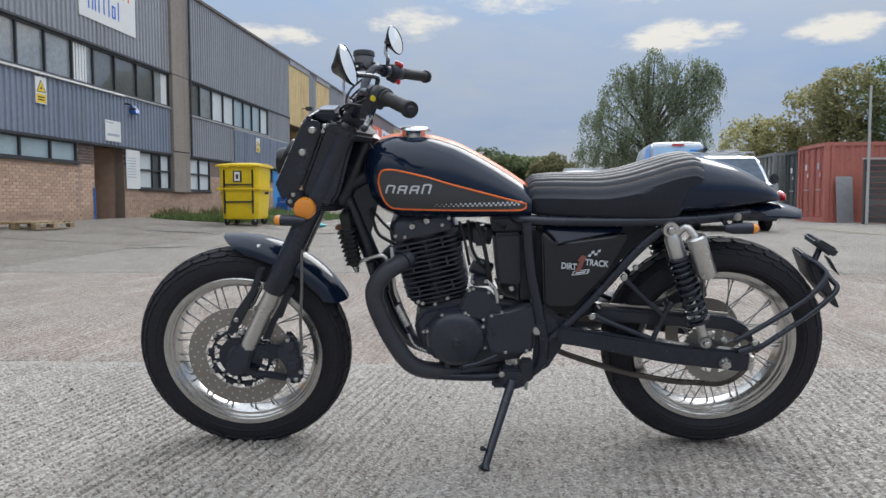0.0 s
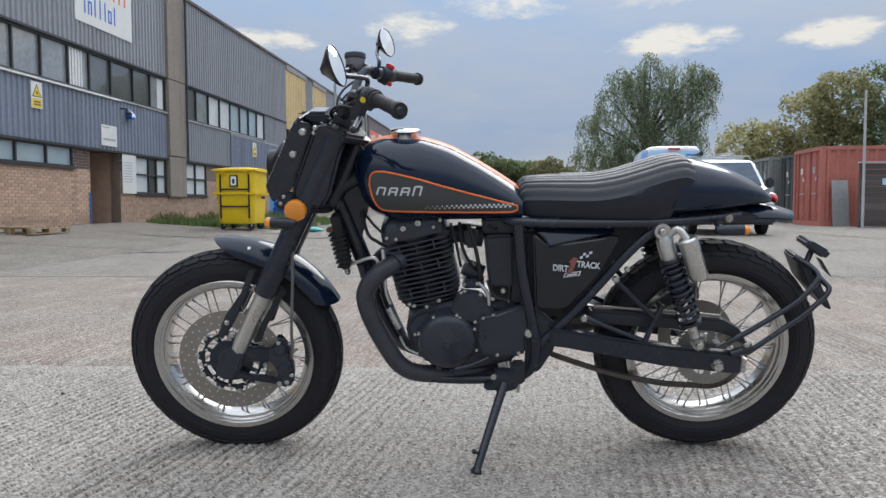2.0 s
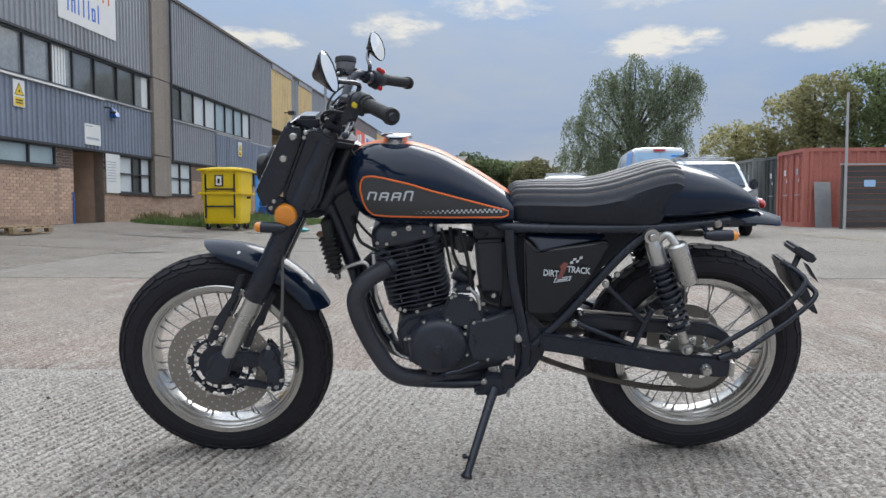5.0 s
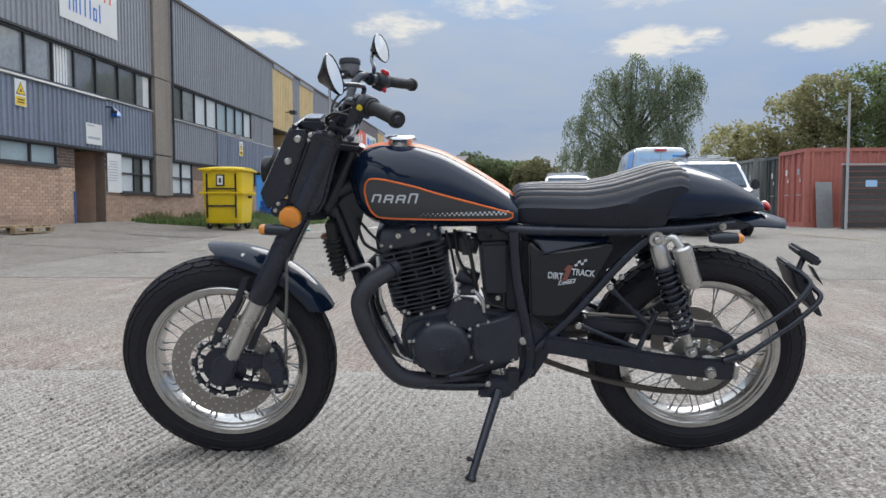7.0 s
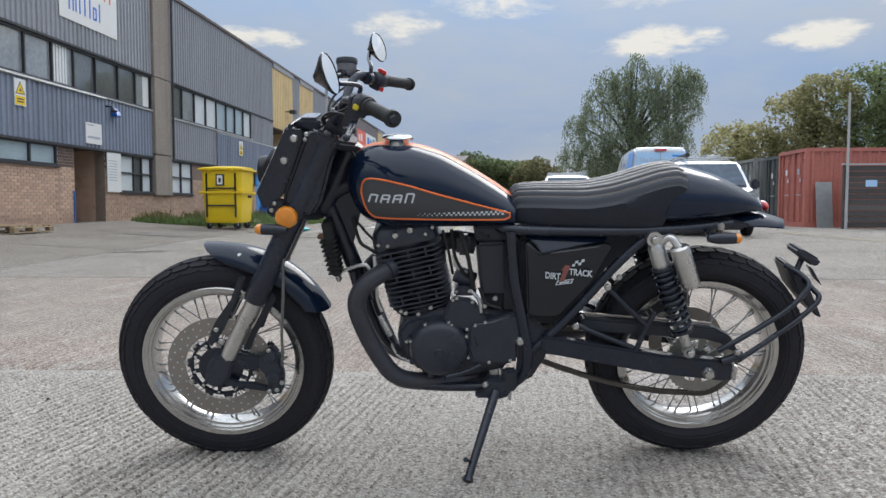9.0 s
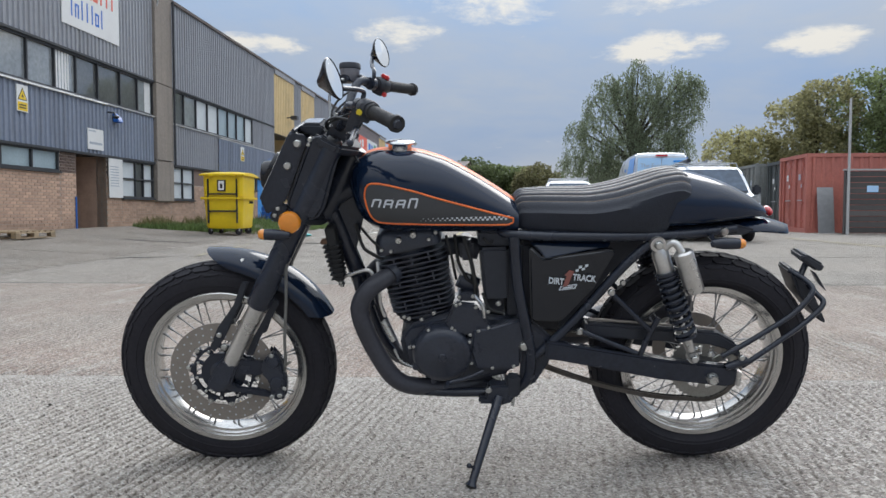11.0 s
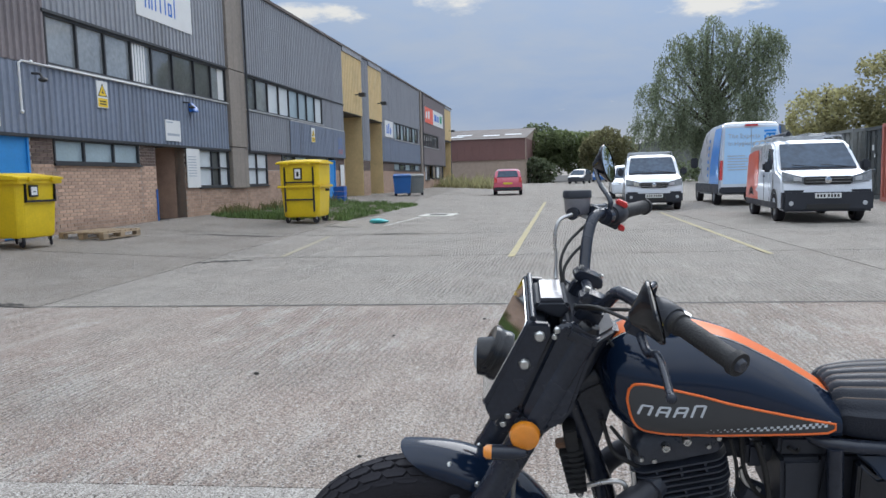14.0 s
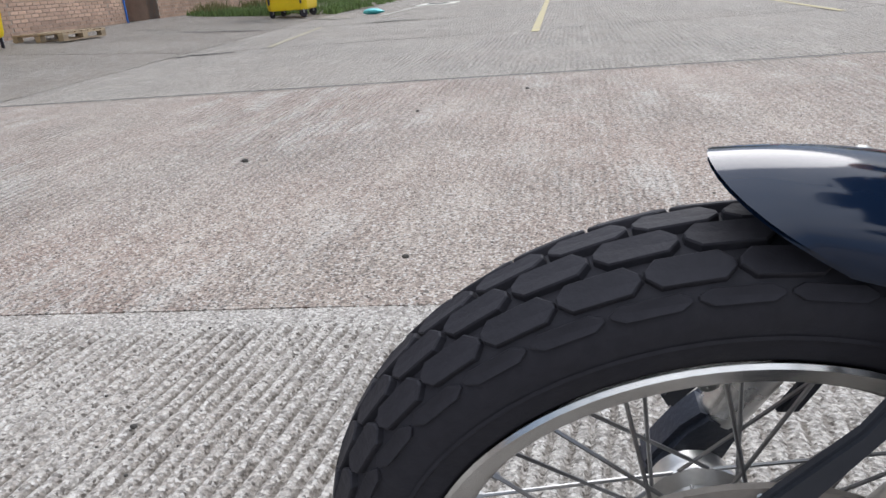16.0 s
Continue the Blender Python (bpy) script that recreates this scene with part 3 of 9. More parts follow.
g = Mesher()
xs = [-900, -300, -120, -60, -30, -16, -11, -10.6, -8, -5.4, -2, 0, 4, 10, 20, 40, 90, 300, 900]
ys = [-900, -200, -60, -20, -8, -3, 0, 3, 8, 15, 25, 40, 60, 90, 140, 300, 1200]
gv = [(x, y, min(ground_z(x, y), 0.62) - 0.035) for y in ys for x in xs]
w_ = len(xs)
g.add(gv, [(j * w_ + i, j * w_ + i + 1, (j + 1) * w_ + i + 1, (j + 1) * w_ + i) for j in range(len(ys) - 1) for i in range(w_ - 1)])
solid("ground", g, "joint", "dark dirt ground under the concrete yard", kind="structure")

pavement = thing("pavement", Matrix(), "worn brushed concrete yard slabs with dirty joints", "", kind="structure")


def slab(a0, a1, b0, b1, mat, step, ridged=False):
    gap = 0.011 if b0 > 2 else 0.003
    mb = Mesher()
    na, nb = max(1, round((a1 - a0) / step[0])), max(1, round((b1 - b0) / step[1]))
    pa = [a0 + gap + (a1 - a0 - 2 * gap) * i / na for i in range(na + 1)]
    pb = [b0 + gap + (b1 - b0 - 2 * gap) * j / nb for j in range(nb + 1)]
    vs = []
    for b in pb:
        for a in pa:
            x, y = yard(a, b)
            z = ground_z(x, y)
            if ridged:
                wob = noise.noise(Vector((a * 1.1, b * 0.7, 0.3))) * 1.5 + noise.noise(Vector((a * 9, b * 1.6, 4))) * 0.9 + noise.noise(Vector((a * 21, b * 6, 9))) * 0.8
                k = math.sin(2 * math.pi * (a - 0.165 * b) / 0.0365 + wob)
                amp = 0.80 + 0.5 * noise.noise(Vector((a * 2.3, b * 1.4, 7))) + 0.40 * noise.noise(Vector((a * 26, b * 11, 3)))
                worn = min(1.0, max(0.0, (x - 0.25) / 0.45)) * (1.0 - 0.45 * min(1.0, max(0.0, (x - 1.1) / 0.4)))
                edge = min(1.0, max(0.0, (b1 - b - 0.085) / 0.05)) * (1.0 - 0.84 * worn)
                z -= 0.0115 * (0.5 - 0.5 * k) ** 2.4 * max(0.12, amp) * edge
                z -= 0.0040 * worn * abs(noise.noise(Vector((a * 95, b * 60, 5))))
                z += 0.0030 * noise.noise(Vector((a * 75, b * 14, 1)))
            else:
                z += 0.003 * noise.noise(Vector((a * 2, b * 2, 1)))
            if a in (pa[0], pa[-1]) or b in (pb[0], pb[-1]):
                z -= 0.006 if b0 > 2 else 0.002
            vs.append((x, y, z))
    w = na + 1
    fs = [(j * w + i, j * w + i + 1, (j + 1) * w + i + 1, (j + 1) * w + i) for j in range(nb) for i in range(na)]
    # the slab's edges go down into the joints
    rim_i = [i for i in range(w)] + [j * w + na for j in range(1, nb + 1)] + [nb * w + i for i in range(na - 1, -1, -1)] + [j * w for j in range(nb - 1, 0, -1)]
    k0 = len(vs)
    vs += [(vs[i][0], vs[i][1], vs[i][2] - 0.05) for i in rim_i]
    m_ = len(rim_i)
    fs += [(rim_i[i], k0 + i, k0 + (i + 1) % m_, rim_i[(i + 1) % m_]) for i in range(m_)]
    mb.add(vs, fs)
    part("slab", mb, mat, pavement, smooth=True)


LONG = [-9.3, -4.85, 4.6, 9.2, 13.8, 22.0]
CROSS = [-12.1, -7.75, -3.35, 1.14, 5.42, 9.9, 14.3, 18.7, 23.1, 27.5, 36.3, 45.1, 58.0, 74.0, 92.0]
for bi in range(len(CROSS) - 1):
    for ai in range(len(LONG) - 1):
        b0, b1, a0, a1 = CROSS[bi], CROSS[bi + 1], LONG[ai], LONG[ai + 1]
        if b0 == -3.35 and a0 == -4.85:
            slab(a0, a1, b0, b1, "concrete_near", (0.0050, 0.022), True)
        elif b0 < 1.1:
            slab(a0, a1, b0, b1, "concrete_near", (0.6, 0.6))
        elif b0 < 5.0:
            slab(a0, a1, b0, b1, "concrete_mid", (0.12, 0.12))
        else:
            slab(a0, a1, b0, b1, "concrete_edge" if a0 < -9 else "concrete_far", (0.6, 0.6))

# dark sealant in the far joints, wider than the gap and ragged
def seal(a0, b0, a1, b1, wide, seed):
    mb = Mesher()
    n_ = max(2, int(math.hypot(a1 - a0, b1 - b0) / 0.22))
    da, db = (a1 - a0) / n_, (b1 - b0) / n_
    ln = math.hypot(da, db)
    vs = []
    for i in range(n_ + 1):
        for e in (-1, 1):
            w = wide / 2 * (0.85 + 0.45 * noise.noise(Vector((i * 0.8, e * 5, seed))))
            x, y = yard(a0 + da * i - db / ln * e * w, b0 + db * i + da / ln * e * w)
            vs.append((x, y, ground_z(x, y) + 0.005))
    mb.add(vs, [(2 * i, 2 * i + 1, 2 * i + 3, 2 * i + 2) for i in range(n_)])
    part("joint_seal", mb, "seal", pavement, smooth=False)


seal(-9.3, 5.42, 22.0, 5.42, 0.05, 1)
seal(-9.3, 9.9, 22.0, 9.9, 0.022, 2)
seal(-9.3, 14.3, 22.0, 14.3, 0.03, 3)

# worn lines on the concrete
def line(name, p0, p1, wide, mat, label):
    mb = Mesher()
    d = Vector((p1[0] - p0[0], p1[1] - p0[1], 0))
    n_ = max(2, int(d.length / 0.3))
    s = Vector((-d.y, d.x, 0)).normalized() * wide / 2
    vs = []
    for i in range(n_ + 1):
        q = Vector((p0[0], p0[1], 0)) + d * i / n_
        for e in (-1, 1):
            r = q + s * (e * (1 + 0.18 * noise.noise(Vector((i * 0.9, e * 3, 2)))))
            vs.append((r.x, r.y, ground_z(r.x, r.y) + 0.006))
    mb.add(vs, [(2 * i, 2 * i + 1, 2 * i + 3, 2 * i + 2) for i in range(n_)])
    solid(name, mb, mat, label, kind="structure")


line("road_marking", (-0.58, 9.49), (-0.93, 30.0), 0.105, "road_yellow", "faded yellow line painted on the concrete")
line("road_marking", (3.19, 9.65), (2.82, 20.8), 0.085, "road_yellow", "faded yellow parking line painted on the concrete")
line("road_marking", (-4.36, 9.7), (-4.90, 13.6), 0.08, "road_faint", "nearly worn away yellow line on the concrete")
line("road_marking", (-4.50, 16.6), (-4.30, 21.0), 0.06, "road_white", "thin white line on the concrete")
line("road_marking", (8.6, 13.0), (8.2, 18.5), 0.10, "road_yellow", "faded yellow bay line on the concrete")

# a sunken cover with a pale concrete collar
mb = Mesher()
mb.box(-0.55, 0.55, -0.75, 0.75, -0.02, 0.012)
ob = solid("drain_cover", mb, "road_white", "pale concrete patch round a drain cover", "drain cover", bevel=0.01, m=Matrix.Translation((-3.95, 21.4, ground_z(-3.95, 21.4))))
mb = Mesher()
mb.box(-0.28, 0.28, -0.34, 0.34, 0.012, 0.02)
part("cover_plate", mb, "joint", ob, "dark iron plate", bevel=0.004)

# cracks and broken edges along the long joint
def crack(x, y, length, ang, wide, seed):
    rnd = random.Random(seed)
    mb = Mesher()
    n_ = 16
    vs = []
    for i in range(n_ + 1):
        t = i / n_
        o = rnd.uniform(-1, 1) * wide * 0.5
        w = wide * (0.25 + math.sin(math.pi * t)) * rnd.uniform(0.5, 1.1)
        px_, py_ = x + math.cos(ang) * length * (t - 0.5) - math.sin(ang) * o, y + math.sin(ang) * length * (t - 0.5) + math.cos(ang) * o
        for e in (-1, 1):
            qx, qy = px_ - math.sin(ang) * e * w / 2, py_ + math.cos(ang) * e * w / 2
            vs.append((qx, qy, ground_z(qx, qy) + 0.005))
    mb.add(vs, [(2 * i, 2 * i + 1, 2 * i + 3, 2 * i + 2) for i in range(n_)])
    solid("crack", mb, "joint", "broken dark crack in the concrete", kind="structure")


crack(-5.08, 9.06, 0.9, 0.3, 0.22, 3)
crack(-5.6, 5.15, 0.5, 0.05, 0.10, 4)
crack(-5.5, 16.4, 1.0, 0.1, 0.25, 5)
crack(0.9, 21.0, 1.6, -0.5, 0.22, 6)
crack(-3.6, 14.2, 1.2, 0.05, 0.18, 7)
crack(-6.9, 13.2, 2.2, 0.2, 0.2, 8)

# pebbles and grit lying about
rnd = random.Random(11)
mb = Mesher()
for i in range(330):
    x, y = rnd.uniform(-6, 4), rnd.uniform(1.2, 9.5) if i % 3 else rnd.uniform(-1.2, 1.0)
    r = rnd.uniform(0.0015, 0.0042) * (1 + (i % 17 == 0) * 0.8)
    mb.ball((x, y, ground_z(x, y) + r * 0.5), (r * 1.3, r, r * 0.7), 6, 4)
solid("grit", mb, "joint", "small dark stones and grit scattered over the concrete", "grit", kind="stuff")
for x, y, r in ((-1.66, 2.76, 0.015), (-0.56, 1.44, 0.010), (-0.39, 4.66, 0.012), (-1.03, 3.95, 0.010)):
    mb = Mesher()
    mb.ball((0, 0, r * 0.4), (r * 1.2, r * 0.9, r * 0.7), 9, 6)
    solid("pebble", mb, "joint", "small dark stone lying on the concrete", "stone", "stones on the yard", m=Matrix.Translation((x, y, ground_z(x, y))))

# ---- long warehouse on the left ----
WK = 0.02
WD = math.hypot(WK, 1)
house = thing("warehouse", Matrix(((1 / WD, -WK / WD, 0, -10.47 + WK * 18 / WD), (WK / WD, 1 / WD, 0, 18 - 18 / WD), (0, 0, 1, 0), (0, 0, 0, 1))), "long two-storey warehouse in dark corrugated cladding over buff brick", "warehouse")
ROOF = 7.72


def corrugated(s0, s1, z0, z1, mat, x0=0.0, pitch=0.19, name="cladding_panel"):
    mb = Mesher()
    prof = [(0, 0), (0.055, 0), (0.08, 0.035), (0.15, 0.035), (0.175, 0)]
    pts = []
    n_ = max(1, round((s1 - s0) / pitch))
    p_ = (s1 - s0) / n_
    for i in range(n_):
        for a, h in prof:
            pts.append((s0 + (i + a / 0.19) * p_, h))
    pts.append((s1, 0))
    vs = [(x0 + h, s, z) for s, h in pts for z in (z0, z1)]
    mb.add(vs, [(2 * i, 2 * i + 2, 2 * i + 3, 2 * i + 1) for i in range(len(pts) - 1)])
    return part(name, mb, mat, house, smooth=False)


part("panel_infill", Mesher().box(-0.06, -0.012, 23.5, 24.9, 1.7, 2.34), "dark_brick", house, "dark brick panel", smooth=False)
part("panel_infill", Mesher().box(-0.06, -0.012, 30.4, 30.55, 1.7, 2.34), "dark_brick", house, "dark brick panel", smooth=False)
core = Mesher()
for a, b, lo, hi in ((-6, 12.1, 2.34, ROOF), (12.1, 20.5, 2.34, 3.78), (12.1, 20.5, 4.88, ROOF), (20.5, 21.75, 0, ROOF), (21.75, 30.0, 2.34, 3.72), (21.75, 30.0, 4.9, ROOF), (30.0, 33.15, 2.34, ROOF), (33.15, 41.0, 4.6, ROOF), (36.6, 38.0, 0, 4.6),
                      (41.0, 44.1, 2.34, ROOF), (44.1, 52.0, 2.34, 3.75), (44.1, 52.0, 4.85, ROOF), (52.0, 53.5, 0, ROOF), (53.5, 61.1, 2.34, 3.7), (53.5, 61.1, 4.75, ROOF), (61.1, 64.8, 2.34, ROOF), (64.8, 68.5, 4.7, ROOF)):
    core.box(-0.30, -0.012, a, b, lo, hi)
part("wall", core, "clad_b", house, "inner wall behind the cladding", smooth=False)
# dark inside, ends and roof
inner = Mesher()
inner.box(-14, -6.0, -6, 68.5, 0, 0.15)
inner.box(-14.3, -14.0, -6, 68.5, 0, ROOF - 0.2)
inner.box(-14, -0.012, -6.3, -6, 0, ROOF)
inner.box(-14, -0.012, 68.5, 68.8, 0, ROOF)
inner.box(-6.2, -6.0, -6, 68.5, 0, ROOF - 0.3)
part("inner_wall", inner, "frame_dark", house, smooth=False)
rf = Mesher()
rf.box(-14.4, 0.10, -6.4, 68.9, ROOF, ROOF + 0.10)
part("roof", rf, "roof_dark", house, "flat roof edge with a dark trim", smooth=False)

# cladding, tier by tier
corrugated(-6, 20.42, 2.33, 3.74, "clad")
corrugated(-6, 12.1, 3.75, 5.25, "clad_brown", 0.012)
corrugated(-6, 12.1, 5.24, ROOF, "clad_b", 0.024)
corrugated(12.1, 20.42, 4.88, ROOF, "clad_b", 0.012)
corrugated(21.62, 25.8, 2.36, 3.70, "clad_b")
corrugated(25.8, 33.1, 2.33, 3.62, "clad", 0.05)
corrugated(21.62, 33.1, 4.9, ROOF, "clad_b", 0.012)
corrugated(29.95, 33.1, 3.6, 4.9, "clad_b", 0.006)
corrugated(36.62, 38.0, 2.3, ROOF, "clad_b", 0.012)
corrugated(41.0, 52.7, 2.33, 3.74, "clad", 0.0, 0.25)
corrugated(41.0, 44.1, 3.74, 4.86, "clad_b", 0.0, 0.25)
corrugated(41.0, 52.7, 4.86, ROOF, "clad_b", 0.006, 0.25)
corrugated(53.3, 64.8, 2.33, 3.69, "clad_brown", 0.0, 0.3)
corrugated(61.1, 64.8, 3.69, 4.76, "clad_brown", 0.0, 0.3)
corrugated(53.3, 64.8, 4.76, ROOF, "clad_brown", 0.006, 0.3)
for a, b, lo, hi in ((33.15, 36.6, 4.62, 7.5), (38.0, 40.95, 4.62, 7.5), (64.85, 68.4, 4.7, 7.5)):
    corrugated(a, b, lo, hi, "yellow_clad", 0.02, 0.3, "ochre_panel")
    mb = Mesher()
    mb.box(-0.02, 0.09, a - 0.02, b + 0.02, 7.5, ROOF)
    part("fascia", mb, "clad_b", house, smooth=False)
# trims between the tiers
for a, b, z, h in ((-6, 20.42, 2.27, 0.07), (21.62, 33.1, 2.28, 0.07), (12.0, 20.45, 4.85, 0.07), (21.6, 33.1, 4.87, 0.06), (41, 52.7, 2.27, 0.07), (53.3, 64.8, 2.27, 0.07)):
    mb = Mesher()
    mb.box(0.0, 0.075, a, b, z, z + h)
    part("flashing", mb, "frame_dark", house, smooth=False, bevel=0.01)
# piers
for a, b in ((20.42, 21.62), (52.7, 53.3)):
    for x_, lo, hi in ((0.12, 1.10, 2.40), (0.13, 2.42, 4.86), (0.12, 4.88, ROOF + 0.02)):
        part("pier", Mesher().box(-0.02, x_, a, b, lo, hi), "pier", house, "stained concrete pier", bevel=0.012)
    mb = Mesher()
    mb.tube([(0.17, b + 0.02, 2.3), (0.17, b + 0.02, ROOF)], 0.035, 8)
    part("drainpipe", mb, "frame_dark", house)

# ground storey: backing walls with mortar joints, then bricks proud of them
GROUND = [(-6, 10.57, 0, 2.3), (11.43, 12.12, 0, 2.3), (12.12, 15.32, 0, 1.76), (15.32, 16.06, 0, 2.3), (17.56, 18.36, 0, 2.3), (18.36, 20.42, 0, 1.15), (20.42, 21.62, 0, 1.12), (21.62, 23.5, 0, 1.15), (23.5, 30.55, 0, 1.7), (31.6, 33.1, 0, 2.3), (36.6, 38.0, 0, 2.3),
          (41.0, 43.9, 0, 2.3), (43.9, 52.4, 0, 1.78), (52.4, 54.6, 0, 2.3), (54.6, 56.5, 0, 1.1), (56.5, 64.8, 0, 1.2)]
for a, b, lo, hi in GROUND:
    part("brick_backing", Mesher().box(-0.30, -0.010, a, b, lo, hi), "mortar", house, smooth=False)


def brick_list():
    for a, b, lo, hi in GROUND:
        row = 0
        z = 0.03
        while z + 0.065 <= hi + 0.01:
            s = a + (0.11 if row % 2 else 0.0) - 0.05
            while s < b - 0.03:
                s0, s1 = max(a, s), min(b, s + 0.215)
                if s1 - s0 > 0.04:
                    yield s0, s1, z, z > 1.72
                s += 0.225
            z += 0.075
            row += 1


def brick_box(mb, s0, s1, z, d):
    mb.box(-0.010, d, s0, s1, z, z + 0.065)


# ---- windows and doors of the warehouse ----
def window(s0, s1, z0, z1, mulls, panes, frame="frame_dark", bars=(), wide=0.05, sill=True, depth=0.06):
    win = part("window_frame_assembly", Mesher().box(-0.10, -0.09, s0, s1, z0, z1), "frame_dark", house, smooth=False)
    win.name = "window"
    fr = Mesher()
    w = wide
    fr.box(-0.085, 0.02, s0, s1, z0, z0 + w)
    fr.box(-0.085, 0.02, s0, s1, z1 - w, z1)
    for s in (s0, *mulls, s1):
        c0, c1 = (s, s + w) if s == s0 else (s - w, s) if s == s1 else (s - w / 2, s + w / 2)
        fr.box(-0.083, 0.016, c0, c1, z0 + w, z1 - w)
    for z in bars:
        fr.box(-0.08, 0.012, s0 + w, s1 - w, z - 0.022, z + 0.022)
    part("window_frame", fr, frame, win, smooth=False)
    edges = [s0, *mulls, s1]
    rows = [z0, *bars, z1]
    k = 0
    for i in range(len(edges) - 1):
        for j in range(len(rows) - 1):
            p = Mesher()
            p.box(-0.055 - 0.004 * (k % 3), -0.045 - 0.004 * (k % 3), edges[i] + w * 0.5, edges[i + 1] - w * 0.5, rows[j] + w * 0.4, rows[j + 1] - w * 0.4)
            part("pane", p, panes[i % len(panes)], win, smooth=False)
            k += 1
    if sill:
        p = Mesher()
        p.box(-0.05, 0.07, s0 - 0.03, s1 + 0.03, z0 - 0.05, z0)
        part("window_sill", p, "frame_grey" if z0 > 3 else "frame_dark", win, smooth=False, bevel=0.006)
    return win


window(12.12, 20.44, 3.80, 4.85, (13.14, 14.15, 15.23, 16.16, 17.21, 18.41, 19.43), ("glass", "glass", "glass", "glass", "glass_dim", "glass_dim", "glass_dim", "glass"))
window(12.14, 15.31, 1.77, 2.29, (13.14, 14.24), ("frosted",), bars=())
window(18.38, 20.36, 1.17, 2.28, (19.22, 19.70), ("blind", "glass_dim", "blind"), bars=(1.74,))
window(21.62, 23.48, 1.17, 2.29, (22.55,), ("blind",), bars=(1.74,))
window(21.78, 29.95, 3.74, 4.87, (22.75, 23.8, 24.85, 25.9, 26.95, 27.95, 28.95), ("glass_dim", "glass", "blind", "blind", "frosted", "frosted", "frosted", "blind"))
window(24.9, 30.4, 1.72, 2.28, (26.3, 27.7, 29.1), ("glass_dim", "frosted"))
window(44.1, 52.0, 3.78, 4.84, (45.1, 46.1, 47.1, 48.05, 49.05, 50.0, 51.0), ("frosted", "glass_dim"))
window(53.5, 61.1, 3.72, 4.74, (54.5, 55.4, 56.4, 57.3, 58.3, 59.2, 60.2), ("glass", "glass_dim"))
window(43.9, 52.4, 1.8, 2.26, (45.6, 47.3, 49.0, 50.7), ("frosted", "glass_dim"))
window(54.6, 56.5, 1.12, 2.26, (55.5,), ("blind", "glass_dim"), bars=(1.7,))
window(58.0, 63.4, 1.22, 2.26, (59.8, 61.6), ("glass_dim", "blind"))
# curtains and things behind the upper panes
for s, w_c in ((15.35, 0.55), (19.95, 0.35)):
    mb = Mesher()
    pts = [(-0.075 + 0.008 * math.sin(i * 1.9), s + w_c * i / 14) for i in range(15)]
    mb.add([(x, y, z) for x, y in pts for z in (3.86, 4.8)], [(2 * i, 2 * i + 2, 2 * i + 3, 2 * i + 1) for i in range(14)])
    part("curtain", mb, "white", house, "pale curtain behind the pane", m=Matrix.Translation((0.034, 0, 0)))
# the deep entrance
mb = Mesher()
mb.box(-1.3, -1.2, 16.06, 17.56, 0.2, 2.33)
part("entrance_back", mb, "brick", house, "shaded brick back of the entrance", smooth=False)
for s_ in (15.96, 17.56):
    part("entrance_side", Mesher().box(-1.2, -0.012, s_, s_ + 0.10, 0.2, 2.33), "brick", house, "brick side of the entrance", smooth=False)
mb = Mesher()
mb.box(-1.2, -0.012, 16.06, 17.56, 2.30, 2.36)
part("entrance_soffit", mb, "frame_dark", house, smooth=False)
mb = Mesher()
mb.box(-1.2, 0.25, 16.02, 17.6, 0.1, 0.30)
part("entrance_step", mb, "pier", house, "dark entrance step", bevel=0.01)
mb = Mesher()
mb.box(-1.2, -1.16, 16.2, 17.1, 0.3, 2.25)
part("entrance_door", mb, "frame_dark", house, bevel=0.005)
mb = Mesher()
mb.box(0.012, 0.03, 15.98, 16.03, 0.3, 1.15)
part("downpipe", mb, "bluelamp", house)


def door(s0, s1, z0, z1, mat):
    d = part("door", Mesher().box(-0.08, -0.03, s0 + 0.04, s1 - 0.04, z0, z1 - 0.04), mat, house, "bright blue flush door", bevel=0.006)
    fr = Mesher()
    fr.box(-0.1, 0.01, s0, s0 + 0.05, z0, z1)
    fr.box(-0.1, 0.01, s1 - 0.05, s1, z0, z1)
    fr.box(-0.1, 0.01, s0 + 0.05, s1 - 0.05, z1 - 0.05, z1)
    part("door_frame", fr, mat, d, smooth=False)
    h = Mesher()
    h.tube([(-0.03, s1 - 0.13, z0 + 1.0), (0.03, s1 - 0.13, z0 + 1.0), (0.03, s1 - 0.26, z0 + 1.0)], 0.012, 8)
    part("door_handle", h, "steel", d)


door(10.58, 11.42, 0.28, 2.30, "blue_door")
door(30.56, 31.58, 0.32, 2.20, "blue_door")
# the tall loading openings with ochre reveals and shutters
for a, b in ((33.15, 36.6), (38.0, 41.0), (64.85, 68.4)):
    mb = Mesher()
    mb.box(-1.6, -1.5, a, b, 0.2, 4.7)
    part("shutter", mb, "frame_dark", house, "closed dark loading shutter", smooth=False)
    for s_ in (a, b - 0.05):
        part("reveal", Mesher().box(-1.5, -0.012, s_, s_ + 0.05, 0.2, 4.62), "yellow_clad", house, smooth=False)
    mb = Mesher()
    mb.box(-1.5, -0.012, a, b, 4.58, 4.66)
    part("lintel", mb, "frame_dark", house, smooth=False)
    lamp = Mesher()
    lamp.tube([(0.05, (a + b) / 2 + 0.3, 5.6), (0.45, (a + b) / 2 + 0.3, 5.62)], 0.03, 8)
    lamp.box(0.30, 0.62, (a + b) / 2 + 0.12, (a + b) / 2 + 0.5, 5.5, 5.68)
    part("floodlight", lamp, "frame_dark", house, bevel=0.02)

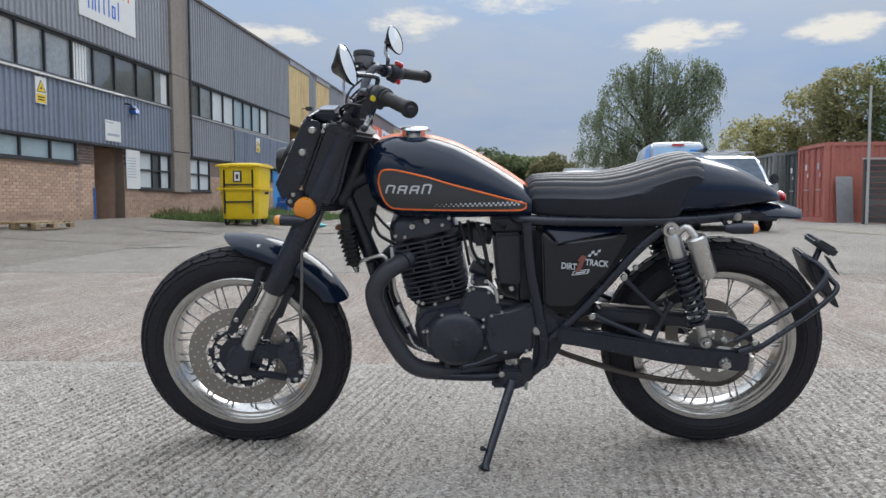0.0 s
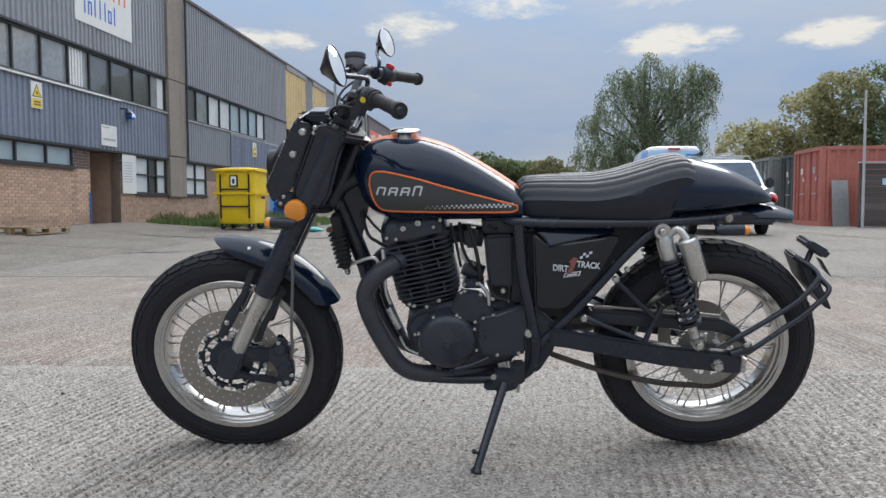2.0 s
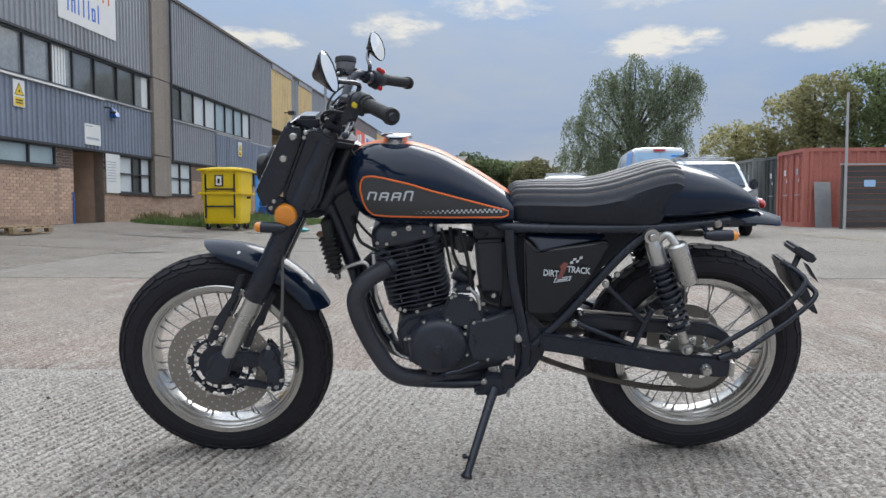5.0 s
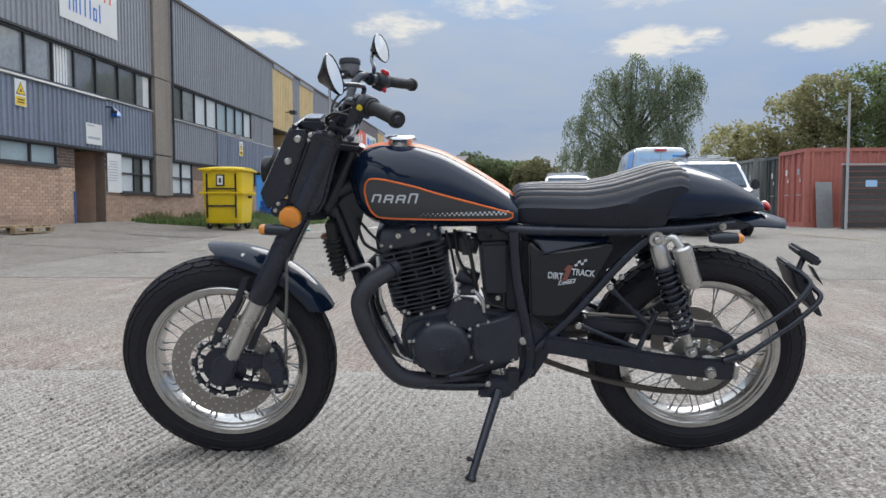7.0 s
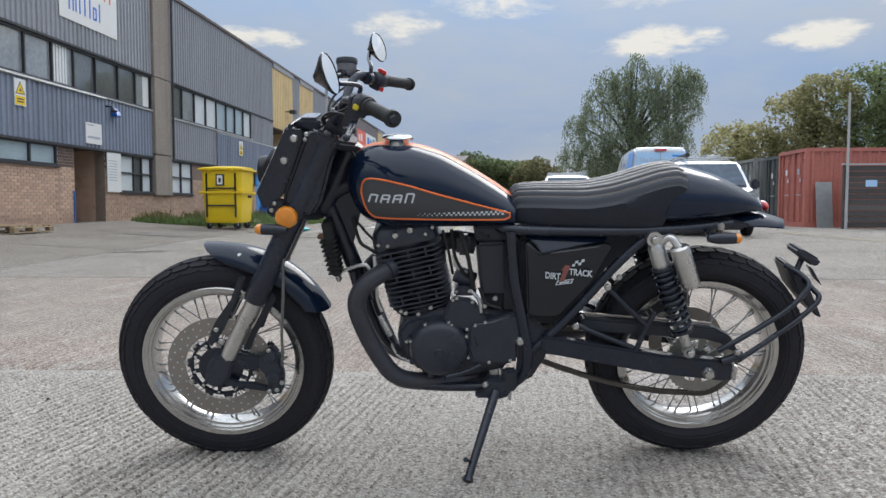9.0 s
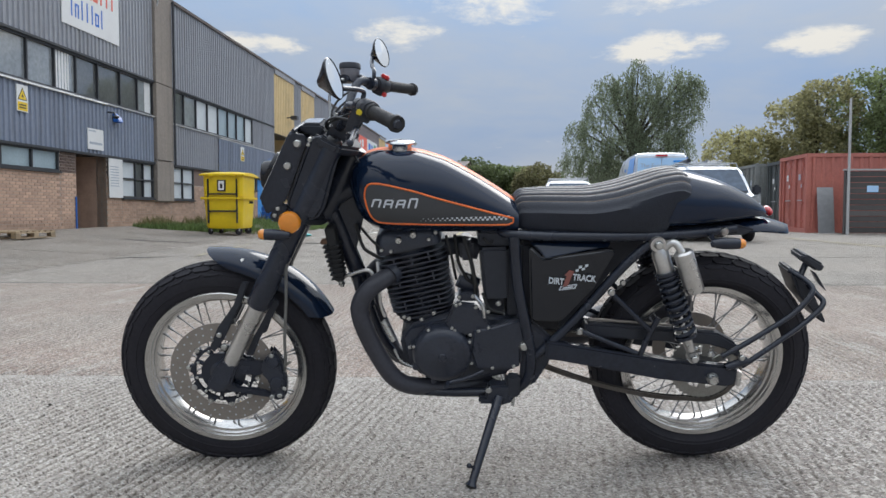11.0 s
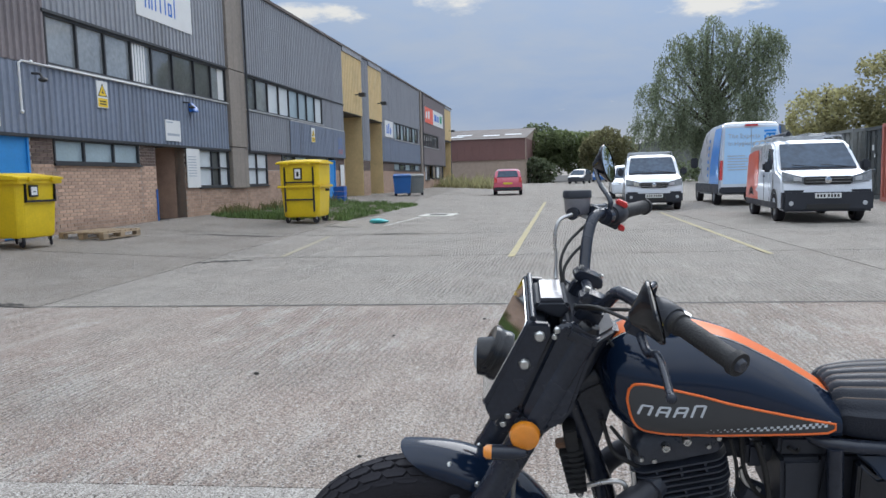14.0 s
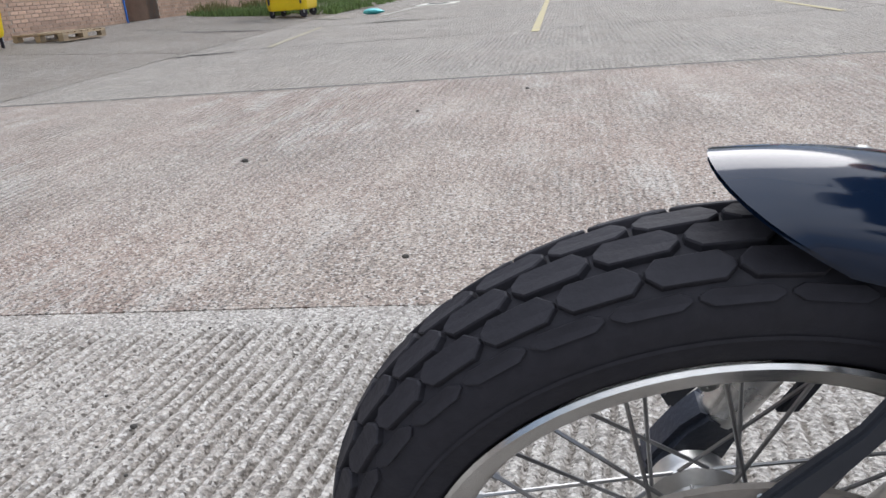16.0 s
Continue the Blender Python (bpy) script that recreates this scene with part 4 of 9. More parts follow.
# signs on the wall
def board(name, s0, s1, z0, z1, mat, label, x=0.045, items=()):
    ob = part(name, Mesher().box(x, x + 0.018, s0, s1, z0, z1), mat, house, label, smooth=False)
    for k, (a, b, lo, hi, m_) in enumerate(items):
        p = Mesher()
        p.box(x + 0.018, x + 0.0205 + 0.0006 * (k % 3), s0 + a * (s1 - s0), s0 + b * (s1 - s0), z0 + lo * (z1 - z0), z0 + hi * (z1 - z0))
        part("marking", p, m_, ob, smooth=False)
    return ob


def word(x, s0, s1, z0, z1, glyphs, mat, parent):
    """A row of plain upright shapes as long and as high as the lettering."""
    step = (s1 - s0) / len(glyphs)
    for i, kind in enumerate(glyphs):
        p = Mesher()
        a, b = s0 + step * (i + 0.08), s0 + step * (i + 0.86)
        t = step * 0.24
        zt = z0 + (z1 - z0) * (1.0 if kind in "TI" else 0.70)
        if kind in "I":
            p.box(x, x + 0.004, (a + b) / 2 - t / 2, (a + b) / 2 + t / 2, z0, zt)
        else:
            p.box(x, x + 0.004, a, a + t, z0, zt)
            p.box(x, x + 0.004, b - t, b, z0, zt if kind == "T" else zt - t * 0.2)
            p.box(x, x + 0.004, a + t, b - t, zt - t, zt)
            if kind == "o":
                p.box(x, x + 0.004, a + t, b - t, z0, z0 + t)
        part("sign_shape", p, mat, parent, smooth=False)


big_sign = board("sign_board", 15.5, 18.3, 5.52, 7.08, "white", "large white sign with coral and blue shapes")
word(0.064, 15.78, 18.08, 6.42, 6.92, "TonToIII", "orange_red", big_sign)
word(0.064, 15.82, 17.50, 5.78, 6.28, "InIIIoI", "blue", big_sign)
lst = board("sign_board", 9.72, 10.64, 2.44, 3.60, "white", "white notice board with small lines of print", items=[(0.12, 0.12 + w, 0.08 + 0.085 * i, 0.105 + 0.085 * i, "greytext") for i, w in enumerate((0.42, 0.5, 0.38, 0.62, 0.66, 0.5, 0.4, 0.56))])
word(0.064, 9.94, 10.42, 3.40, 3.52, "TonToIII", "orange_red", lst)
word(0.064, 9.94, 10.28, 3.26, 3.38, "InIIIoI", "blue", lst)
board("sign_board", 9.25, 9.60, 2.80, 3.00, "blue", "small blue sign with white bars", items=[(0.15, 0.85, 0.35, 0.6, "white")])
board("sign_board", 9.25, 9.60, 2.54, 2.74, "blue", "small blue sign with white bars", items=[(0.15, 0.85, 0.35, 0.6, "white")])
board("sign_board", 9.14, 9.88, 1.52, 2.16, "white", "site safety board with blue, red, yellow and green panels", items=[(0.04, 0.30, 0.62 + 0.0, 0.84, "blue"), (0.04, 0.30, 0.40, 0.58, "yellow"), (0.04, 0.30, 0.18, 0.36, "white"), (0.36, 0.95, 0.66, 0.84, "red"), (0.36, 0.95, 0.46, 0.62, "red"), (0.36, 0.95, 0.26, 0.42, "red"), (0.04, 0.95, 0.03, 0.15, "blue"), (0.0, 1.0, 0.88, 1.0, "green")])
board("sign_board", 9.92, 10.20, 1.80, 2.06, "green", "small green notice", items=[(0.1, 0.9, 0.55, 0.65, "white"), (0.1, 0.9, 0.3, 0.4, "white")])
board("sign_board", 9.21, 9.78, 0.85, 1.32, "white", "white notice with a red foot", items=[(0.0, 1.0, 0.0, 0.3, "red"), (0.3, 0.6, 0.55, 0.8, "black")])
board("meter_box", 10.02, 10.31, 1.40, 1.72, "frame_grey", "grey meter box", x=0.02)
board("sign_board", 9.91, 10.26, 0.98, 1.36, "greytext", "faded grey notice with a blue and yellow mark", items=[(0.2, 0.5, 0.55, 0.85, "blue"), (0.5, 0.75, 0.55, 0.85, "yellow")])
board("sign_board", 16.55, 17.33, 2.44, 3.00, "white", "white notice with pale blue print", items=[(0.1, 0.9, 0.25, 0.36, "greytext"), (0.06, 0.5, 0.86, 0.92, "greytext")])
board("sign_board", 17.58, 18.34, 1.16, 2.27, "white", "tall white notice board with faint print", items=[(0.1, 0.7, 0.78 - 0.07 * i, 0.80 - 0.07 * i, "greytext") for i in range(8)])
board("sign_board", 41.5, 43.6, 3.82, 4.80, "white", "white sign with a blue figure", items=[(0.2, 0.32, 0.2, 0.7, "blue"), (0.42, 0.54, 0.2, 0.85, "blue"), (0.64, 0.76, 0.2, 0.6, "blue")])
board("sign_board", 54.8, 63.5, 5.6, 6.82, "white", "long red and white sign with blue shapes", items=[(0.0, 0.42, 0.0, 1.0, "orange_red"), (0.05, 0.12, 0.3, 0.7, "white"), (0.16, 0.24, 0.3, 0.8, "white"), (0.5, 0.62, 0.3, 0.75, "blue"), (0.66, 0.74, 0.3, 0.7, "blue"), (0.80, 0.93, 0.3, 0.8, "green")])
board("sign_board", 32.0, 32.6, 2.5, 3.3, "blue", "small blue and red sign", items=[(0, 1, 0, 0.3, "red")])
board("sign_board", 32.2, 32.8, 1.0, 2.0, "white", "white notice")


def warning(s0, s1, z0, z1, x=0.045):
    ob = board("warning_sign", s0, s1, z0, z1, "white", "white warning sign with a yellow triangle above a yellow panel", x=x, items=[(0.06, 0.94, 0.03, 0.36, "yellow"), (0.2, 0.8, 0.22, 0.27, "black"), (0.2, 0.8, 0.12, 0.17, "black")])
    w, h = s1 - s0, z1 - z0
    for k, (sc, mt) in enumerate(((1.0, "black"), (0.82, "yellow"), (0.25, "black"))):
        p = Mesher()
        c, zc = (s0 + s1) / 2, z0 + 0.58 * h
        xf = x + 0.021 + 0.002 * k
        p.add([(xf, c - 0.44 * w * sc, zc - 0.15 * h * sc), (xf, c + 0.44 * w * sc, zc - 0.15 * h * sc), (xf, c, zc + 0.33 * h * sc)], [(0, 1, 2)])
        part("triangle", p, mt, ob, smooth=False)


warning(13.67, 14.07, 3.06, 3.67)
warning(28.1, 28.55, 2.90, 3.50, 0.095)
# conduit with its drops, lamp brackets, alarm lamp, spout
mb = Mesher()
mb.tube([(0.075, 11.22, 2.76), (0.075, 11.22, 3.70), (0.075, 11.30, 3.75), (0.075, 17.56, 3.75)], 0.022, 8)
mb.ball((0.08, 11.22, 2.76), 0.04, 8, 5)
mb.ball((0.08, 11.56, 3.76), 0.045, 8, 5)
part("conduit", mb, "white", house, "white surface conduit")
mb = Mesher()
mb.tube([(0.06, 25.8, 3.64), (0.06, 33.0, 3.62)], 0.025, 8)
part("conduit", mb, "frame_grey", house)
for s, z in ((11.62, 3.55), (17.62, 3.55)):
    mb = Mesher()
    mb.tube([(0.04, s, z), (0.22, s, z - 0.02), (0.28, s, z - 0.12)], 0.025, 8)
    mb.ball((0.28, s, z - 0.14), (0.09, 0.09, 0.05), 10, 6)
    part("wall_lamp", mb, "frame_dark", house)
mb = Mesher()
mb.prism([(0.05, -0.12), (0.24, -0.12), (0.20, 0.02), (0.05, 0.16)], 17.85, 18.12, Matrix.Translation((0, 0, 3.42)))
part("alarm_box", mb, "bluelamp", house, "blue alarm box", bevel=0.02)
mb = Mesher()
mb.tube([(0.05, 20.6, 7.2), (0.14, 20.6, 7.4), (0.14, 20.6, 7.95)], 0.03, 8)
mb.ball((0.2, 20.6, 8.05), (0.16, 0.12, 0.13), 10, 6)
part("floodlight", mb, "steel", house, "floodlight on a short pole at the roof edge")
mb = Mesher()
mb.tube([(0.10, 9.02, 0.25), (0.10, 9.02, ROOF)], 0.06, 10)
part("drainpipe", mb, "frame_grey", house, "grey rainwater pipe")

# bricks: those of the plain stretch between the door and the entrance are single pieces
brick_meshes = {}
loose, loose_dark = Mesher(), Mesher()
rnd = random.Random(5)
count = 0
for s0, s1, z, dark in brick_list():
    if 12.1 < s0 < 15.9 and 0.55 < z < 1.7 and count < 290 and s1 - s0 > 0.2:
        if "b" not in brick_meshes:
            q = Mesher()
            q.box(-0.010, 0.0, 0, 0.215, 0, 0.065)
            brick_meshes["b"] = q.mesh("brick", False, 0.004, 1)
        part("brick", brick_meshes["b"], "brick", house, m=Matrix.Translation((0.006 + rnd.uniform(-0.002, 0.002), s0, z)))
        count += 1
    else:
        brick_box(loose_dark if dark else loose, s0, s1, z, 0.006 + rnd.uniform(-0.003, 0.002))
tagged(part("brickwork", loose, "brick", house, "buff brick courses", smooth=False), kind="stuff")
tagged(part("dark_brickwork", loose_dark, "dark_brick", house, "dark brown brick courses", smooth=False), kind="stuff")

# ---- brown warehouse across the end of the yard ----
far = thing("far_warehouse", Matrix.Translation((-10.5, 86, 0.2)) @ pose(0, 0, 0, 0, 0, -3), "brown-clad warehouse with a brick base and low pitched roof", "warehouse")
mb = Mesher()
mb.box(-14, 4.9, 0, 22, 0, 3.0)
part("wall", mb, "far_brick", far, "brick lower wall", smooth=False)
mb = Mesher()
pts = [-14 + 0.45 * i for i in range(43)]
for i, x in enumerate(pts[:-1]):
    mb.box(x, x + 0.45, -0.12 - 0.05 * (i % 2), 0.0, 3.0, 5.5)
mb.box(4.9, 4.95, 0, 22, 3.0, 5.5)
part("cladding", mb, "brown_clad", far, smooth=False)
mb = Mesher()
mb.add([(-14.2, -0.3, 5.5), (5.1, -0.3, 5.5), (5.1, 11, 7.3), (-14.2, 11, 7.3), (5.1, 22, 5.5), (-14.2, 22, 5.5)], [(0, 1, 2, 3), (3, 2, 4, 5)])
part("roof", mb, "roof_dark", far, "ribbed roof with pale rooflights", smooth=False)
mb = Mesher()
mb.add([(4.95, 0, 5.5), (4.95, 22, 5.5), (4.95, 11, 7.3)], [(0, 1, 2)])
mb.box(4.95, 5.0, -0.1, 0.5, 0, 5.6)
part("gable", mb, "far_brick", far, smooth=False)
for x, y in ((-9.5, 2.5), (-5.0, 2.0), (-4.2, 3.6), (-0.6, 2.6), (2.0, 3.2)):
    mb = Mesher()
    z = 5.5 + 1.8 * (y + 0.3) / 11.3
    mb.add([(x, y, z + 0.03), (x + 2, y, z + 0.03), (x + 2, y + 1.2, z + 0.22), (x, y + 1.2, z + 0.22)], [(0, 1, 2, 3)])
    part("rooflight", mb, "rooflight", far, smooth=False)
for x in (-6.4, -4.4, -10.0, -12.0):
    w = part("window", Mesher().box(x - 0.5, x + 0.5, -0.02, 0.05, 1.0, 2.0), "glass_dim", far, smooth=False)
    f_ = Mesher()
    f_.box(x - 0.55, x + 0.55, -0.04, 0.0, 0.94, 1.0)
    f_.box(x - 0.03, x + 0.03, -0.04, -0.02, 1.0, 2.0)
    part("window_frame", f_, "frame_grey", w, smooth=False)
mb = Mesher()
mb.box(4.95, 5.05, 2.5, 5.0, 0, 3.2)
part("loading_door", mb, "frame_dark", far, smooth=False)
# a pale shed behind the trees
shed = Mesher()
shed.box(9, 40, 104, 120, 0, 5.2)
shed.prism([(8.5, 5.2), (40.5, 5.2), (24.5, 7.6)], 103.8, 120.2)
solid("distant_shed", shed, "container_grey", "low grey shed with a shallow roof behind the trees", "shed", smooth=False)
# ---- wheeled bins ----
def wheeled_bin(x, y, yaw, tall, label, slim=(1.0, 1.0)):
    ob = thing("wheeled_bin", pose(x, y, ground_z(x, y), 0, 0, yaw) @ Matrix.Diagonal((*slim, 1.0, 1.0)), label, "bin", "yellow bins")
    hw, hd = 0.535, 0.66
    rings = []
    top = 1.02 if tall else 1.16
    for z, k in ((0.17, 0.86), (0.22, 0.90), (0.5, 0.93), (0.8, 0.965), (top, 1.0)):
        a, b = hw * k, hd * k
        c = 0.10
        rings.append([(-a + c, -b, z), (a - c, -b, z), (a, -b + c, z), (a, b - c, z), (a - c, b, z), (-a + c, b, z), (-a, b - c, z), (-a, -b + c, z)])
    body = part("body", Mesher().loft(rings), "bin_yellow", ob, bevel=0.015)
    rim_ = Mesher()
    rim_.box(-hw - 0.05, hw + 0.05, -hd - 0.05, hd + 0.05, top - 0.07, top)
    part("rim", rim_, "bin_yellow", body, bevel=0.02)
    if tall:
        rings = []
        for z, k in ((1.02, 0.98), (1.3, 0.985), (1.58, 1.0)):
            a, b, c = hw * k, hd * k, 0.07
            rings.append([(-a + c, -b, z), (a - c, -b, z), (a, -b + c, z), (a, b - c, z), (a - c, b, z), (-a + c, b, z), (-a, b - c, z), (-a, -b + c, z)])
        part("hood", Mesher().loft(rings), "bin_yellow", ob, "tall yellow upper hood", bevel=0.015)
        lz = 1.58
    else:
        lz = top
    lid = Mesher()
    rings = []
    for i in range(9):
        t = i / 8 * 2 - 1
        yy = t * (hd + 0.07)
        h = 0.055 + 0.075 * (1 - t * t)
        rings.append([(-hw - 0.07, yy, lz), (-hw - 0.06, yy, lz + h * 0.75), (-hw * 0.5, yy, lz + h), (hw * 0.5, yy, lz + h), (hw + 0.06, yy, lz + h * 0.75), (hw + 0.07, yy, lz)])
    part("lid", lid.loft(rings), "bin_yellow", ob, bevel=0.01)
    for sx in (-0.3, 0.3):
        part("lid_grip", Mesher().box(sx - 0.06, sx + 0.06, -hd - 0.11, -hd - 0.04, lz - 0.03, lz + 0.05), "bin_yellow", ob, bevel=0.015)
    for sx in (-1, 1):
        t = Mesher()
        t.tube([(sx * (hw + 0.03), -0.1, top - 0.14), (sx * (hw + 0.13), -0.1, top - 0.14)], 0.035, 10)
        part("trunnion", t, "plastic", ob)
    # dark frame and label on the end
    fr = Mesher()
    z0, z1 = (1.08, 1.50) if tall else (0.78, 1.10)
    yf = -hd * 0.995 - 0.008
    for a, b, lo, hi in ((-0.40, 0.40, z0, z0 + 0.035), (-0.40, -0.365, z0, z1), (0.365, 0.40, z0, z1), (-0.40, -0.40 + 0.035, 0.32 if tall else z0, z1), (0.365, 0.40, 0.32 if tall else z0, z1)):
        fr.box(a, b, yf - 0.03, yf + 0.04, lo, hi)
    if tall:
        fr.box(-0.38, 0.38, yf - 0.01, yf + 0.06, 0.62, 0.66)
    part("frame_strap", fr, "plastic", ob, "black frame strap", bevel=0.006)
    lc = -0.02 if tall else -0.18
    lb = part("label_holder", Mesher().box(lc - 0.11, lc + 0.11, yf - 0.03, yf + 0.01, z0 + 0.09, z1 - 0.03), "black", ob, "black framed label", bevel=0.006)
    part("label_sheet", Mesher().box(lc - 0.075, lc + 0.075, yf - 0.034, yf - 0.03, z0 + 0.12, z1 - 0.06), "white", lb, smooth=False)
    part("label_print", Mesher().box(lc - 0.03, lc + 0.03, yf - 0.037, yf - 0.034, z0 + 0.17, z1 - 0.13), "black", lb, smooth=False)
    if not tall:
        for k in range(7):
            part("print_bar", Mesher().box(-hw - 0.004, -hw + 0.04, -0.15 + 0.06 * k, -0.12 + 0.06 * k, 0.95 - 0.05 * (k % 3), 0.97 - 0.03 * (k % 3)), "black", ob, smooth=False)
    # castors
    for sx in (-0.38, 0.38):
        for sy in (-0.46, 0.46):
            c = Mesher()
            c.lathe([(0.0, -0.025), (0.085, -0.025), (0.098, -0.012), (0.098, 0.012), (0.085, 0.025), (0.0, 0.025)], 16, Matrix.Translation((sx, sy - 0.03, 0.1)) @ pose(0, 0, 0, 0, 0, 40 if sx > 0 else 75))
            w = part("castor", c, "rubber", ob)
            k = Mesher()
            k.box(sx - 0.035, sx + 0.035, sy - 0.06, sy + 0.03, 0.1, 0.2)
            part("castor_fork", k, "steel", w, bevel=0.008)
    return ob


wheeled_bin(-9.28, 9.70, 84, False, "yellow plastic four-wheeled bin with its lid closed by the wall", (0.82, 0.84))
wheeled_bin(-6.85, 17.45, 5, True, "tall yellow four-wheeled bin standing before the grass strip")
for x, y, m_, lb in ((-8.98, 37.6, "bin_blue", "blue four-wheeled bin standing before the loading bays"), (-8.55, 39.0, "container_grey", "grey four-wheeled bin standing before the loading bays")):
    ob = thing("wheeled_bin", pose(x, y, ground_z(x, y), 0, 0, 12) @ Matrix.Diagonal((0.80, 0.80, 0.90, 1.0)), lb, "bin", "far bins")
    rings = [[(-0.6 * k, -0.5 * k, z), (0.6 * k, -0.5 * k, z), (0.6 * k, 0.5 * k, z), (-0.6 * k, 0.5 * k, z)] for z, k in ((0.15, 0.88), (1.1, 1.0), (1.12, 1.06), (1.18, 1.06))]
    part("body", Mesher().loft(rings), m_, ob, bevel=0.03)
    lid = Mesher()
    lid.loft([[(-0.64, y_, 1.18), (-0.55, y_, 1.18 + h), (0.55, y_, 1.18 + h), (0.64, y_, 1.18)] for y_, h in ((-0.55, 0.05), (0, 0.16), (0.55, 0.05))])
    part("lid", lid, m_, ob, bevel=0.02)
    for sx in (-0.45, 0.45):
        part("castor", Mesher().lathe([(0, -0.03), (0.1, -0.03), (0.1, 0.03), (0, 0.03)], 12, Matrix.Translation((sx, -0.36, 0.1))), "rubber", ob)

# wooden pallet by the wall
pal = thing("pallet", pose(-9.06, 11.70, ground_z(-9.06, 11.70), 0, 0, -2), "weathered wooden pallet lying by the wall", "pallet")
for i in range(7):
    y_ = -0.6 + 0.175 * i
    part("board", Mesher().box(-0.5, 0.5, y_, y_ + 0.11, 0.122, 0.144), "wood", pal, smooth=False)
for x_ in (-0.5, -0.05, 0.40):
    part("runner", Mesher().box(x_, x_ + 0.1, -0.6, 0.56, 0.0, 0.022), "wood", pal, smooth=False)
    part("stringer", Mesher().box(x_, x_ + 0.1, -0.6, 0.56, 0.100, 0.122), "wood", pal, smooth=False)
    for y_ in (-0.6, -0.08, 0.43):
        part("block", Mesher().box(x_, x_ + 0.1, y_, y_ + 0.13, 0.022, 0.100), "wood", pal, smooth=False)

# turquoise bag blown along the kerb
rnd = random.Random(2)
bag = Mesher()
rings = []
for j in range(7):
    w = math.pi * (0.04 + 0.92 * j / 6)
    rings.append([(0.26 * math.sin(w) * math.cos(2 * math.pi * k / 14) * rnd.uniform(0.7, 1.2), 0.16 * math.sin(w) * math.sin(2 * math.pi * k / 14) * rnd.uniform(0.7, 1.2), 0.07 - 0.07 * math.cos(w) * rnd.uniform(0.8, 1.1)) for k in range(14)])
bag.loft(rings)
solid("plastic_bag", bag, "bag", "crumpled turquoise plastic bag on the concrete", "bag", m=Matrix.Translation((-4.92, 17.75, ground_z(-4.9, 17.7))))
# stacked blue crate by the second blue door
cr = thing("crate", Matrix.Translation((-9.9, 29.6, ground_z(-9.9, 29.6))), "light blue plastic crates stacked by a door", "crate")
for k in range(3):
    part("crate_box", Mesher().box(-0.25, 0.25, -0.2, 0.2, 0.22 * k, 0.22 * k + 0.20), "bluelamp", cr, bevel=0.015)

# ---- verge and weeds ----
verge = Mesher()
vp = [(-10.3, 18.6), (-7.2, 18.15), (-6.2, 18.5), (-5.9, 21), (-6.3, 25.5), (-7.6, 28.2), (-10.4, 29)]
c_ = (-8.6, 23.0)
k0 = len(vp)
verge.add([(*p, ground_z(*p) + 0.006) for p in vp] + [(*c_, ground_z(*c_) + 0.05)], [(i, (i + 1) % k0, k0) for i in range(k0)])
solid("verge", verge, "earth", "strip of bare soil and grass before the wall", kind="structure")


def blades(name, spots, n, hgt, mat, label, seed):
    rnd = random.Random(seed)
    mb = Mesher()
    for i in range(n):
        x0, x1, y0, y1, dens = rnd.choices(spots, [s[4] for s in spots])[0]
        x, y = rnd.uniform(x0, x1), rnd.uniform(y0, y1)
        if noise.noise(Vector((x * 1.3, y * 1.3, seed))) < -0.12:
            continue
        h = hgt * rnd.uniform(0.35, 1.0) * (0.7 + 0.6 * noise.noise(Vector((x, y, 3))))
        w, a = 0.014 + 0.03 * h, rnd.uniform(0, 6.28)
        dx, dy = math.cos(a) * w, math.sin(a) * w
        lx, ly = rnd.uniform(-0.4, 0.4) * h, rnd.uniform(-0.4, 0.4) * h
        z = ground_z(x, y)
        mb.add([(x - dx, y - dy, z), (x + dx, y + dy, z), (x + lx * 0.5, y + ly * 0.5, z + h * 0.65), (x + lx, y + ly, z + h)], [(0, 1, 2), (1, 3, 2)])
    solid(name, mb, mat, label, "grass", kind="stuff", smooth=False)


blades("grass", [(-10.2, -6.1, 18.4, 28.5, 1.0), (-9.9, -7.3, 17.9, 19.2, 0.4)], 22000, 0.26, "grass", "uneven green grass and weeds on the verge", 1)
blades("weeds", [(-10.15, -9.5, 18.4, 22, 0.4), (-12.5, -6.0, 56, 66, 1.2), (-10.3, -9.9, 22, 30, 0.3)], 3600, 0.5, "dry_grass", "tall dry weeds along the wall", 2)
blades("scrub", [(-12.5, -6.5, 58, 68, 1)], 2600, 1.3, "leaf_gold", "rough scrub at the end of the yard", 3)

